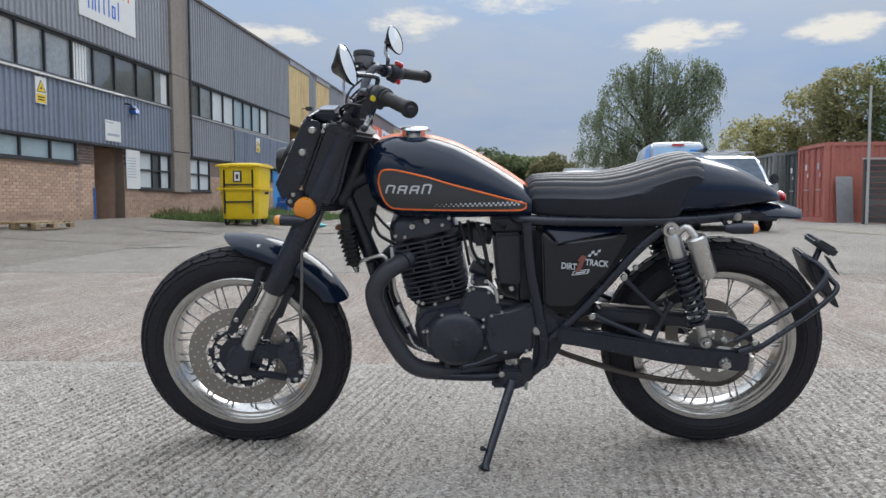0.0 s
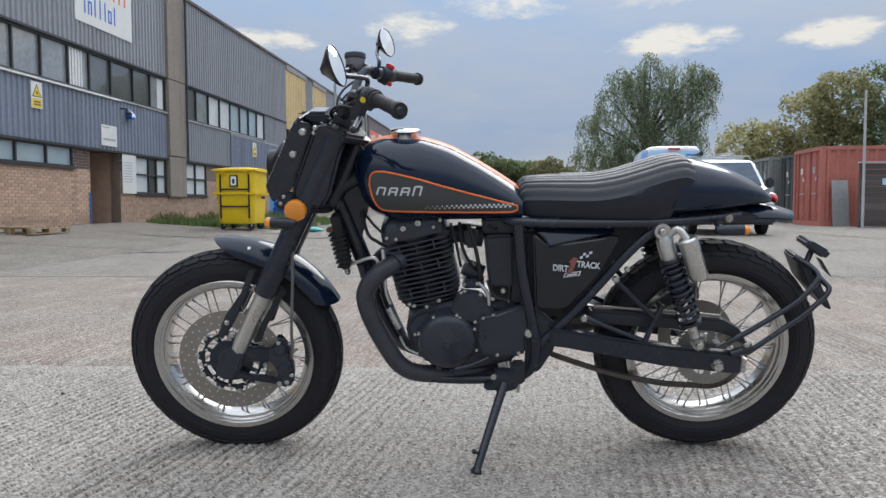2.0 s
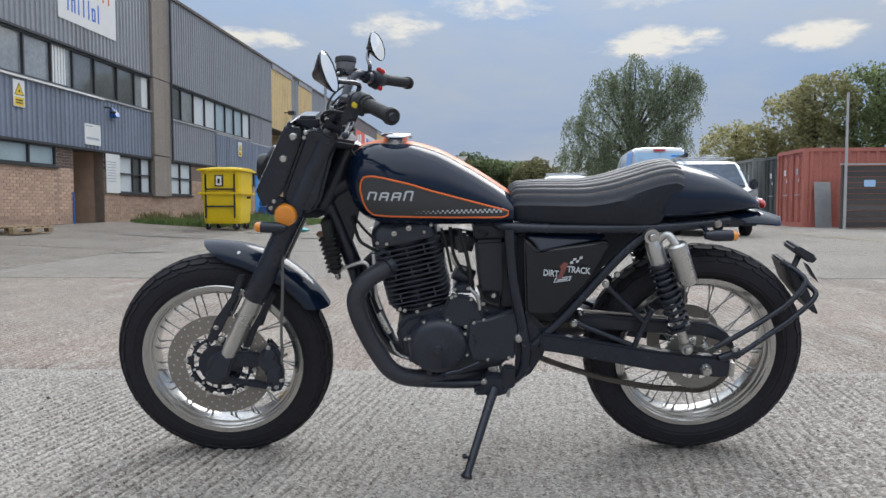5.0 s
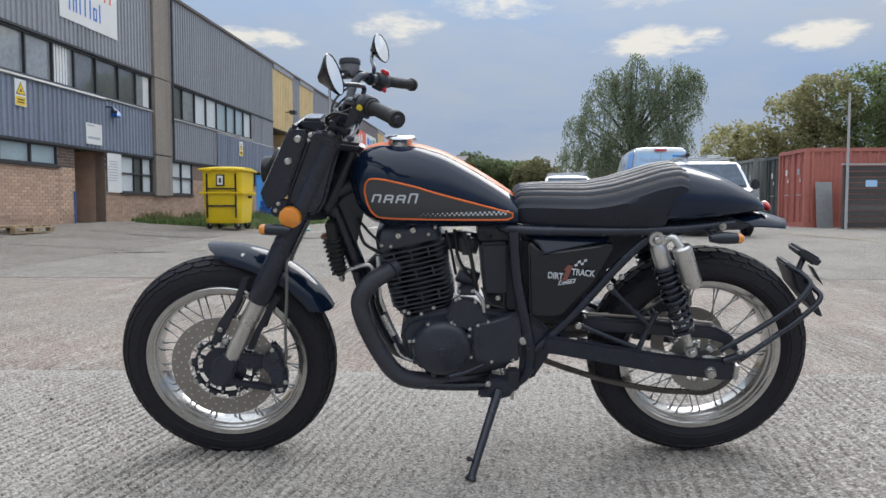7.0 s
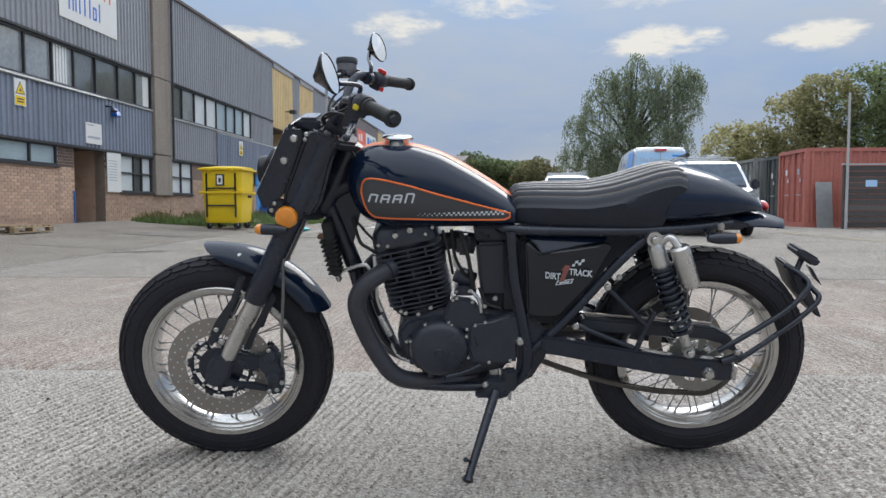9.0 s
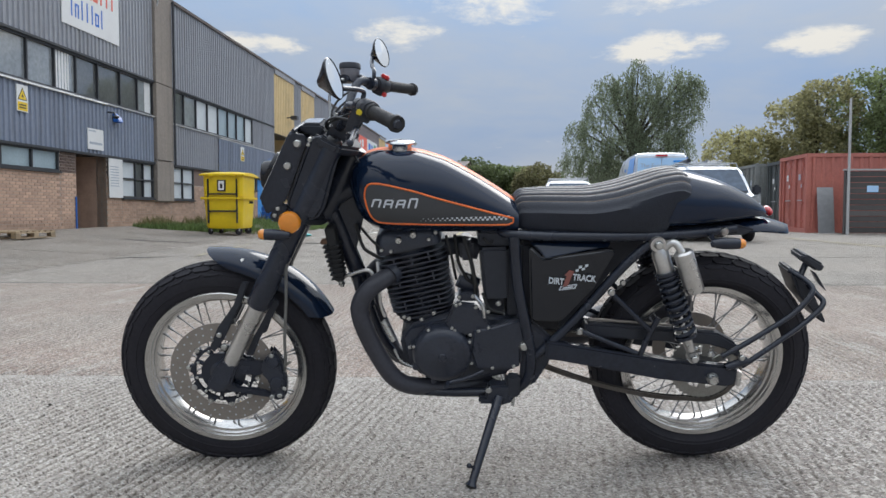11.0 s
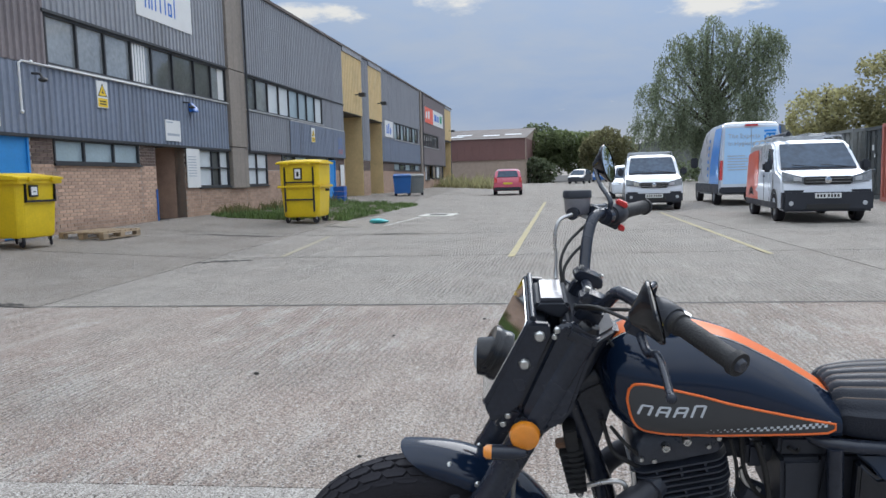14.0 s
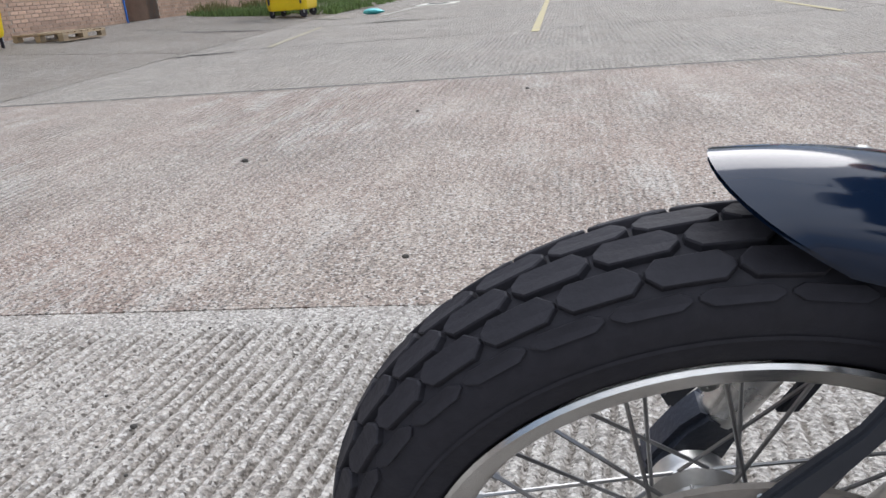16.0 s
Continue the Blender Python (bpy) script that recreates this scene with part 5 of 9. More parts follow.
# ---- containers and fence ----
def container(x, y, mat, label, length=6.06):
    ob = thing("shipping_container", Matrix.Translation((x, y, ground_z(x, y))), label, "container", "containers")
    w, h = 2.44, 2.59
    def side(y_, sgn):
        mb = Mesher()
        pr = [(0, 0), (0.07, 0), (0.105, 0.036), (0.175, 0.036), (0.21, 0)]
        pts = []
        n_ = int((length - 0.2) / 0.28)
        for i in range(n_):
            for a, d in pr:
                pts.append((0.1 + (length - 0.2) * (i + a / 0.28) / n_, d))
        pts.append((length - 0.1, 0))
        mb.add([(px_, y_ + sgn * (0.045 - d), z) for px_, d in pts for z in (0.16, h - 0.12)], [(2 * i, 2 * i + 2, 2 * i + 3, 2 * i + 1) for i in range(len(pts) - 1)])
        part("side_panel", mb, mat, ob, smooth=False)
    side(0, 1)
    side(w, -1)
    fr = Mesher()
    for yy in (0, w - 0.14):
        for xx in (0, length - 0.14):
            fr.box(xx, xx + 0.14, yy, yy + 0.14, 0, h)
        fr.box(0.14, length - 0.14, yy, yy + 0.12, 0, 0.16)
        fr.box(0.14, length - 0.14, yy, yy + 0.12, h - 0.12, h)
    for xx in (0, length - 0.14):
        fr.box(xx, xx + 0.12, 0.14, w - 0.14, 0, 0.16)
        fr.box(xx, xx + 0.12, 0.14, w - 0.14, h - 0.12, h)
    part("corner_frame", fr, mat, ob, smooth=False)
    part("roof_panel", Mesher().box(0.1, length - 0.1, 0.1, w - 0.1, h - 0.04, h - 0.01), mat, ob, smooth=False)
    part("end_panel", Mesher().box(length - 0.06, length - 0.03, 0.1, w - 0.1, 0.1, h - 0.1), mat, ob, smooth=False)
    for k in range(2):
        y0 = 0.15 + k * 1.075
        d = Mesher()
        for i in range(5):
            a = y0 + 0.21 * i
            d.box(0.05 + 0.025 * (i % 2), 0.09, a, a + 0.21, 0.17, h - 0.13)
        dd = part("container_door", d, mat, ob, smooth=False)
        rods = Mesher()
        for yy in (y0 + 0.22, y0 + 0.84):
            rods.tube([(0.02, yy, 0.1), (0.02, yy, h - 0.08)], 0.02, 8)
            for z in (0.35, 0.95, 1.6, 2.2):
                rods.box(0.0, 0.06, yy - 0.05, yy + 0.05, z, z + 0.06)
        part("lock_rod", rods, mat, dd)
        hnd = Mesher()
        hnd.box(-0.01, 0.02, y0 + 0.2, y0 + 0.6, 1.05, 1.09)
        part("door_handle", hnd, "steel", dd, smooth=False)
        for a_, b_, lo_, hi_ in ((0.46, 0.62, 1.75, 1.95), (0.28, 0.42, 1.5, 1.62)):
            part("data_plate", Mesher().box(0.035, 0.048, y0 + a_, y0 + b_, lo_, hi_), "plate_white" if k else "greytext", dd, smooth=False)
    return ob


container(10.44, 22.92, "container_red", "rust-red steel shipping container with weathered doors")
container(10.9, 25.7, "container_dark", "dark grey steel shipping container")
container(10.6, 28.5, "container_grey", "pale grey steel shipping container")
container(10.7, 31.3, "container_dark", "dark green-grey steel shipping container")
fence = thing("board_fence", Matrix.Translation((11.05, 21.5, 0.07)), "dark stained fence of horizontal boards with a pale capping", "fence")
for i in range(11):
    part("board", Mesher().box(0, 7.5, -0.02 - 0.006 * (i % 2), 0.02, 0.06 + 0.172 * i, 0.06 + 0.172 * i + 0.155), "wood_dark", fence, smooth=False)
for x_ in (0.0, 1.8, 3.6, 5.4, 7.2):
    part("post", Mesher().box(x_, x_ + 0.1, 0.02, 0.12, 0, 2.0), "wood_dark", fence, smooth=False)
part("capping", Mesher().box(-0.04, 7.5, -0.06, 0.1, 1.96, 2.01), "frame_grey", fence, "pale capping board", smooth=False)
part("notice", Mesher().box(0.62, 0.95, -0.045, -0.03, 1.3, 1.5), "van_pale", fence, "small pale blue notice", smooth=False)
sheet = Mesher()
sheet.box(-0.26, 0.26, -0.012, 0.012, 0, 1.5, pose(0, 0, 0, -7, 0, 0))
solid("metal_sheet", sheet, "steel", "grey metal sheet leaning against the container", "sheet", smooth=False, bevel=0.004, m=pose(10.98, 22.6, 0.07, 0, 0, 4))
pole = Mesher()
pole.tube([(0, 0, 0), (0, 0, 4.15)], [0.045, 0.035], 10)
solid("pole", pole, "frame_grey", "thin grey pole standing by the board fence", "pole", m=Matrix.Translation((11.08, 21.35, 0.06)))

# ---- vehicles ----
def wheel(ob, x, y, r, side, wide=0.2):
    t = Mesher()
    t.lathe([(r * 0.62, -wide / 2), (r * 0.9, -wide / 2), (r, -wide * 0.36), (r, wide * 0.36), (r * 0.9, wide / 2), (r * 0.62, wide / 2)], 28, Matrix.Translation((x, y, r)))
    w = part("wheel", t, "rubber", ob)
    k = Mesher()
    s = side * wide * 0.42
    k.lathe([(0, s), (r * 0.2, s), (r * 0.28, s * 0.7), (r * 0.55, s * 0.8), (r * 0.64, s)], 20, Matrix.Translation((x, y, r)))
    part("rim", k, "steel", w)


def shell(prof, w, h, waist, tuck, bev):
    """A vehicle body from its side outline, tucked in towards the roof and at its ends."""
    L_ = max(p[0] for p in prof)
    mb = Mesher()
    k = len(prof)
    vs = []
    for e in (-1, -0.5, 0.5, 1):
        for x, z in prof:
            t = max(0.0, (z - waist) / (h - waist))
            y = w / 2 * e * (1 - tuck * t ** 1.4)
            xx = x
            if abs(e) == 1:
                xx = x + (0.10 if x < L_ * 0.3 and z < 1.3 else 0.0) * max(0, 1 - x / 0.5)
            vs.append((xx, y, z + (0.03 * t if abs(e) < 1 else 0)))
    fs = [tuple(range(k)), tuple(range(4 * k - 1, 3 * k - 1, -1))]
    for j in range(3):
        fs += [(j * k + i, (j + 1) * k + i, (j + 1) * k + (i + 1) % k, j * k + (i + 1) % k) for i in range(k)]
    mb.add(vs, fs)
    return mb


def panel(name, pts, mat, ob, thick=0.012, label=""):
    """A thin slab over four corners, given in order."""
    p = [Vector(q) for q in pts]
    n_ = (p[1] - p[0]).cross(p[3] - p[0]).normalized() * thick
    mb = Mesher()
    mb.add([q - n_ for q in p] + [q + n_ for q in p], [(0, 1, 2, 3), (7, 6, 5, 4), (0, 4, 5, 1), (1, 5, 6, 2), (2, 6, 7, 3), (3, 7, 4, 0)])
    return part(name, mb, mat, ob, label, smooth=False)


def facing(x, y, yaw):
    """Front along local -x; yaw 90 puts the front towards -y."""
    return pose(x, y, ground_z(x, y), 0, 0, yaw)


def front_of_van(ob, w, hood_z, base, scr0, scr1, grille_w, lamp_z):
    """Windscreen, grille, lamps, plate, mirrors; scr0 and scr1 are the foot and the head of the screen (x, z)."""
    a, b = w / 2 * 0.86, w / 2 * 0.76
    s = panel("windscreen", [(scr0[0] - 0.05, -a, scr0[1] + 0.02), (scr0[0] - 0.05, a, scr0[1] + 0.02), (scr1[0] - 0.06, b, scr1[1] + 0.01), (scr1[0] - 0.06, -b, scr1[1] + 0.01)], "screen", ob)
    panel("cowl_strip", [(scr0[0] - 0.10, -a * 0.98, scr0[1] - 0.035), (scr0[0] - 0.10, a * 0.98, scr0[1] - 0.035), (scr0[0] - 0.045, a, scr0[1] + 0.015), (scr0[0] - 0.045, -a, scr0[1] + 0.015)], "plastic", ob, 0.012)
    for sy in (-1, 1):
        seam = Mesher().box(1.02, 1.028, min(sy * w * 0.499, sy * w * 0.503), max(sy * w * 0.499, sy * w * 0.503), 0.42, 1.12)
        part("door_seam", seam, "black", ob, smooth=False)
        seam = Mesher().box(2.12, 2.128, min(sy * w * 0.499, sy * w * 0.503), max(sy * w * 0.499, sy * w * 0.503), 0.42, 1.12)
        part("door_seam", seam, "black", ob, smooth=False)
    wp = Mesher()
    for y0, y1 in ((-0.6, -0.05), (0.0, 0.55)):
        wp.tube([(scr0[0] - 0.08, y0, scr0[1] + 0.03), (scr0[0] - 0.03, y1, scr0[1] + 0.09)], 0.009, 6)
    part("wiper", wp, "plastic", s)
    bp = Mesher()
    bp.box(-0.035, 0.35, -w / 2 * 0.99, w / 2 * 0.99, base, lamp_z - 0.22)
    bump = part("bumper", bp, "plastic", ob, "dark plastic bumper", bevel=0.05)
    part("lower_grille", Mesher().box(-0.05, 0.02, -grille_w * 0.45, grille_w * 0.45, base + 0.05, base + 0.16), "black", bump, smooth=False)
    g_ = part("grille", Mesher().box(-0.015, 0.1, -grille_w / 2, grille_w / 2, lamp_z - 0.10, lamp_z + 0.07), "black", ob, "dark grille", bevel=0.02)
    for k in range(2):
        part("grille_bar", Mesher().box(-0.03, 0.0, -grille_w / 2 + 0.02, grille_w / 2 - 0.02, lamp_z - 0.055 + 0.07 * k, lamp_z - 0.04 + 0.07 * k), "chrome", g_, smooth=False)
    bd = Mesher()
    bd.lathe([(0, -0.02), (0.07, -0.015), (0.075, 0.0)], 20, Matrix.Translation((-0.03, 0, lamp_z - 0.01)) @ pose(0, 0, 0, 0, 0, -90))
    part("badge", bd, "chrome", g_, "plain round badge")
    for sy in (-1, 1):
        y0, y1 = sy * grille_w / 2, sy * w / 2 * 0.97
        lm = panel("headlight", [(0.0, y0, lamp_z - 0.06), (0.0, y0, lamp_z + 0.06), (0.20, y1, lamp_z + 0.19), (0.14, y1, lamp_z - 0.02)], "headlamp", ob, 0.03)
        panel("lamp_reflector", [(-0.012, y0 + sy * 0.05, lamp_z - 0.03), (-0.012, y0 + sy * 0.05, lamp_z + 0.05), (0.05, y0 + sy * 0.20, lamp_z + 0.085), (0.05, y0 + sy * 0.20, lamp_z - 0.02)], "lamp_glass", lm, 0.024)
        fog = Mesher()
        fog.lathe([(0, -0.01), (0.045, -0.01), (0.05, 0)], 14, Matrix.Translation((-0.035, sy * w * 0.40, base + 0.18)) @ pose(0, 0, 0, 0, 0, -90))
        part("fog_lamp", fog, "lamp_glass", bump)
        mr = Mesher()
        mr.box(scr0[0] + 0.12, scr0[0] + 0.30, sy * (w / 2 + 0.02) if sy > 0 else -w / 2 - 0.22, w / 2 + 0.22 if sy > 0 else -w / 2 - 0.02, hood_z - 0.02, hood_z + 0.22)
        part("door_mirror", mr, "plastic", ob, bevel=0.05)
    pl = part("number_plate", Mesher().box(-0.062, -0.05, -0.26, 0.26, lamp_z - 0.40, lamp_z - 0.29), "plate_white", ob, "white plate with plain dark bars", smooth=False)
    for k in range(7):
        y_ = -0.22 + 0.064 * k + (0.02 if k > 3 else 0)
        part("plate_bar", Mesher().box(-0.066, -0.062, y_, y_ + 0.04, lamp_z - 0.378, lamp_z - 0.312), "black", pl, smooth=False)


# medium white van with a coral band and a loaded roof rack
van = thing("panel_van", facing(5.78, 15.62, 87), "white panel van with a coral band and a roof rack", "van")
W, H, LN = 1.84, 1.87, 4.75
prof = [(0.02, 0.28), (0.0, 0.60), (0.03, 0.88), (0.14, 1.02), (0.55, 1.12), (0.88, 1.19), (1.30, 1.55), (1.62, 1.80), (1.9, 1.86), (3.2, 1.88), (4.5, 1.87), (4.68, 1.80), (4.75, 1.2), (4.75, 0.34), (4.3, 0.28)]
part("body", shell(prof, W, H, 0.95, 0.13, 0.05), "van_white", van, bevel=0.05, seg=3)
front_of_van(van, W, 1.16, 0.26, (0.86, 1.20), (1.58, 1.77), 0.95, 0.95)
for sy in (-1, 1):
    y_ = sy * (W / 2 + 0.002)
    panel("side_window", [(1.12, y_ * 0.955, 1.22), (1.95, y_ * 0.955, 1.24), (1.95, y_ * 0.90, 1.70), (1.52, y_ * 0.90, 1.68)], "screen", van)
    panel("band", [(2.9, y_ * 1.0, 0.45), (3.35, y_ * 1.0, 0.45), (3.75, y_ * 0.92, 1.70), (3.3, y_ * 0.92, 1.70)], "van_coral", van, 0.006)
    panel("band", [(3.35, y_ * 1.0, 0.45), (4.7, y_ * 1.0, 0.45), (4.7, y_ * 0.92, 1.62), (3.75, y_ * 0.92, 1.70)], "van_coral", van, 0.005)
    part("side_trim", Mesher().box(0.7, 4.6, min(y_, y_ * 1.01), max(y_, y_ * 1.01), 0.30, 0.44), "plastic", van, smooth=False)
    part("door_handle", Mesher().box(2.0, 2.16, min(y_, y_ * 1.03), max(y_, y_ * 1.03), 1.02, 1.06), "plastic", van, bevel=0.01)
    for x_ in (0.88, 3.86):
        arch = Mesher()
        arch.lathe([(0.30, 0), (0.40, 0)], 24, Matrix.Translation((x_, sy * (W / 2 + 0.003), 0.36)), arc=(-1.75, 1.75))
        part("wheel_arch", arch, "black", van, smooth=False)
        wheel(van, x_, sy * (W / 2 - 0.10), 0.34, sy)
rack = Mesher()
for x_ in (1.95, 2.7, 3.5, 4.3):
    rack.tube([(x_, -0.80, 1.86), (x_, -0.76, 1.97), (x_, 0.76, 1.97), (x_, 0.80, 1.86)], 0.018, 8)
part("roof_rack", rack, "steel", van, "steel roof rack")
lad = thing("ladder", facing(5.78, 15.62, 87) @ Matrix.Translation((0, 0.05, 2.0)), "aluminium ladder lying on a van roof rack", "ladder")
for y_ in (-0.42, -0.08):
    part("stile", Mesher().box(1.7, 4.5, y_, y_ + 0.03, -0.01, 0.05), "alu", lad, smooth=False)
for i in range(10):
    part("rung", Mesher().tube([(1.85 + 0.27 * i, -0.41, 0.02), (1.85 + 0.27 * i, -0.06, 0.02)], 0.014, 6), "alu", lad)
tb = Mesher()
tb.tube([(1.75, 0.45, 0.05), (4.4, 0.45, 0.05)], 0.055, 10)
solid("pipe_carrier", tb, "plastic", "dark pipe carrier on a van roof rack", "tube", m=facing(5.78, 15.62, 87) @ Matrix.Translation((0, 0, 1.99)))

# small white van
van = thing("panel_van", facing(2.76, 22.0, 88), "small white panel van with a dark bumper and a roof bar", "van")
W, H = 1.72, 1.75
prof = [(0.04, 0.25), (0.0, 0.55), (0.03, 0.80), (0.16, 0.95), (0.60, 1.05), (0.98, 1.13), (1.35, 1.46), (1.65, 1.68), (1.95, 1.74), (3.0, 1.76), (4.1, 1.74), (4.25, 1.66), (4.32, 1.1), (4.32, 0.32), (4.0, 0.25)]
part("body", shell(prof, W, H, 0.92, 0.15, 0.05), "van_white", van, bevel=0.05, seg=3)
front_of_van(van, W, 1.10, 0.24, (0.96, 1.14), (1.62, 1.65), 0.80, 0.80)
for sy in (-1, 1):
    y_ = sy * (W / 2 + 0.002)
    panel("side_window", [(1.2, y_ * 0.95, 1.15), (2.0, y_ * 0.95, 1.16), (2.0, y_ * 0.89, 1.58), (1.6, y_ * 0.89, 1.57)], "screen", van)
    part("side_trim", Mesher().box(0.7, 4.2, min(y_, y_ * 1.01), max(y_, y_ * 1.01), 0.28, 0.40), "plastic", van, smooth=False)
    for x_ in (0.82, 3.48):
        arch = Mesher()
        arch.lathe([(0.27, 0), (0.37, 0)], 24, Matrix.Translation((x_, sy * (W / 2 + 0.003), 0.33)), arc=(-1.75, 1.75))
        part("wheel_arch", arch, "black", van, smooth=False)
        wheel(van, x_, sy * (W / 2 - 0.10), 0.32, sy)
rack = Mesher()
for x_ in (1.9, 2.8, 3.7):
    rack.tube([(x_, -0.70, 1.74), (x_, -0.66, 1.84), (x_, 0.66, 1.84), (x_, 0.70, 1.74)], 0.018, 8)
rack.tube([(1.85, -0.66, 1.85), (3.8, -0.66, 1.85)], 0.02, 8)
rack.tube([(1.85, 0.66, 1.85), (3.8, 0.66, 1.85)], 0.02, 8)
part("roof_rack", rack, "steel", van, "steel roof rack")

# tall van in blue and pale wrap, seen from behind
TV = facing(6.03, 24.0, -90)
van = thing("panel_van", TV, "tall white panel van with a blue wrap and shut rear doors", "van")
W, H = 2.0, 2.72
RX = 5.5
prof = [(-5.3 + 5.3, 0.32), (0.0, 0.7), (0.05, 0.98), (0.7, 1.22), (1.0, 1.30), (1.5, 1.95), (1.9, 2.35), (2.4, 2.62), (3.2, 2.70), (5.2, 2.72), (5.38, 2.66), (5.46, 1.6), (5.5, 0.8), (5.5, 0.45), (5.2, 0.36)]
prof = [(x - RX, z) for x, z in prof]
sh = shell(prof, W, H, 1.2, 0.14, 0.05)
part("body", sh, "van_white", van, bevel=0.06, seg=3)
for sy in (-1, 1):
    y_ = sy * (W / 2 + 0.003)
    wr = Mesher()
    for i in range(9):
        z = 0.73 + 1.85 * i / 8
        yy = sy * (W / 2 * (1 - 0.14 * (max(0.0, z - 1.2) / 1.52) ** 1.4) + 0.022)
        wr.v += [(-1.75 + 0.5 * i / 8, yy, z), (-0.03 - 0.06 * i / 8, yy, z)]
    wr.f = [(2 * i, 2 * i + 1, 2 * i + 3, 2 * i + 2) for i in range(8)]
    part("wrap", wr, "van_blue", van, "bright blue wrap")
    panel("side_window", [(-4.15, y_ * 0.955, 1.32), (-3.35, y_ * 0.955, 1.34), (-3.35, y_ * 0.90, 1.92), (-3.7, y_ * 0.90, 1.90)], "screen", van)
    for k in range(6):
        z = 0.95 + 0.24 * k
        t = max(0, (z - 1.2) / 1.5) ** 1.4 * 0.14
        part("wrap_print", Mesher().box(-2.25, -2.0, min(y_ * (1 - t), y_ * (1 - t) * 1.004), max(y_ * (1 - t), y_ * (1 - t) * 1.004), z, z + 0.12), "van_blue", van, smooth=False)
    part("side_trim", Mesher().box(-4.8, -0.1, min(y_, y_ * 1.015), max(y_, y_ * 1.015), 0.40, 0.72), "plastic", van, smooth=False)
    panel("tail_lamp", [(0.004, sy * 0.90, 0.85), (0.004, sy * 1.0, 0.85), (-0.02, sy * 0.97, 1.5), (-0.02, sy * 0.88, 1.5)], "lamp_red", van, 0.02)
    mr = Mesher()
    mr.box(-4.3, -4.15, min(sy * 1.02, sy * 1.28), max(sy * 1.02, sy * 1.28), 1.3, 1.68)
    part("door_mirror", mr, "plastic", van, bevel=0.04)
    for x_ in (-4.55, -1.0):
        wheel(van, x_, sy * (W / 2 - 0.11), 0.35, sy, 0.22)
for sy, lo in ((-1, 0), (1, 0)):
    panel("rear_door", [(0.006, 0.012 * sy, 0.72), (0.006, sy * 0.88, 0.72), (-0.06, sy * 0.80, 2.55), (-0.06, 0.012 * sy, 2.55)], "van_pale", van, 0.008, "pale blue rear door")
part("rear_bumper", Mesher().box(-0.15, 0.10, -0.98, 0.98, 0.40, 0.62), "plastic", van, bevel=0.04)
part("high_brake_lamp", Mesher().box(-0.10, -0.02, -0.2, 0.2, 2.60, 2.66), "lamp_red", van, smooth=False)
pl = part("number_plate", Mesher().box(0.012, 0.022, 0.12, 0.60, 0.66, 0.77), "plate_yellow", van, "yellow plate with plain dark bars", smooth=False)
for k in range(7):
    part("plate_bar", Mesher().box(0.022, 0.026, 0.16 + 0.06 * k, 0.195 + 0.06 * k, 0.685, 0.745), "black", pl, smooth=False)
# printing on the doors
def lettering(text, size, m, mat, parent, bold=0.0):
    cu = bpy.data.curves.new("lettering", "FONT")
    cu.body, cu.size, cu.extrude, cu.offset = text, size, 0.001, bold
    tmp = bpy.data.objects.new("lettering", cu)
    me = bpy.data.meshes.new_from_object(tmp)
    bpy.data.objects.remove(tmp)
    me.materials.clear()
    return part("lettering", me, mat, parent, m=m)


TXT = Matrix(((0, 0, 1, 0.0), (1, 0, 0, 0), (0, 1, 0, 0), (0, 0, 0, 1)))
for words, y_, x_, z in (("The", -0.72, -0.028, 2.22), ("Experts", -0.35, -0.028, 2.22), ("in", -0.72, -0.020, 1.98), ("Hygiene", -0.53, -0.020, 1.98)):
    lettering(words, 0.20, Matrix.Translation((x_, y_, z)) @ TXT @ pose(0, 0, 0, -2.0, 0, 0), "greytext", van)
for k in range(6):
    z = 1.62 - 0.09 * k
    x_ = 0.014 - 0.066 * (z - 0.72) / 1.83 + 0.004
    part("door_print", Mesher().box(x_, x_ + 0.004, -0.74, -0.74 + 0.55 + 0.12 * (k % 3), z, z + 0.03), "greytext", van, smooth=False)
mk = Mesher()
for a, b, lo, hi in ((0.40, 0.76, 2.40, 2.46), (0.40, 0.46, 2.10, 2.30), (0.54, 0.60, 2.10, 2.34), (0.68, 0.74, 2.10, 2.34), (0.46, 0.74, 2.30, 2.36)):
    mk.box(-0.052, -0.034, a, b, lo, hi)
part("emblem", mk, "van_blue", van, "plain blue emblem", smooth=False)


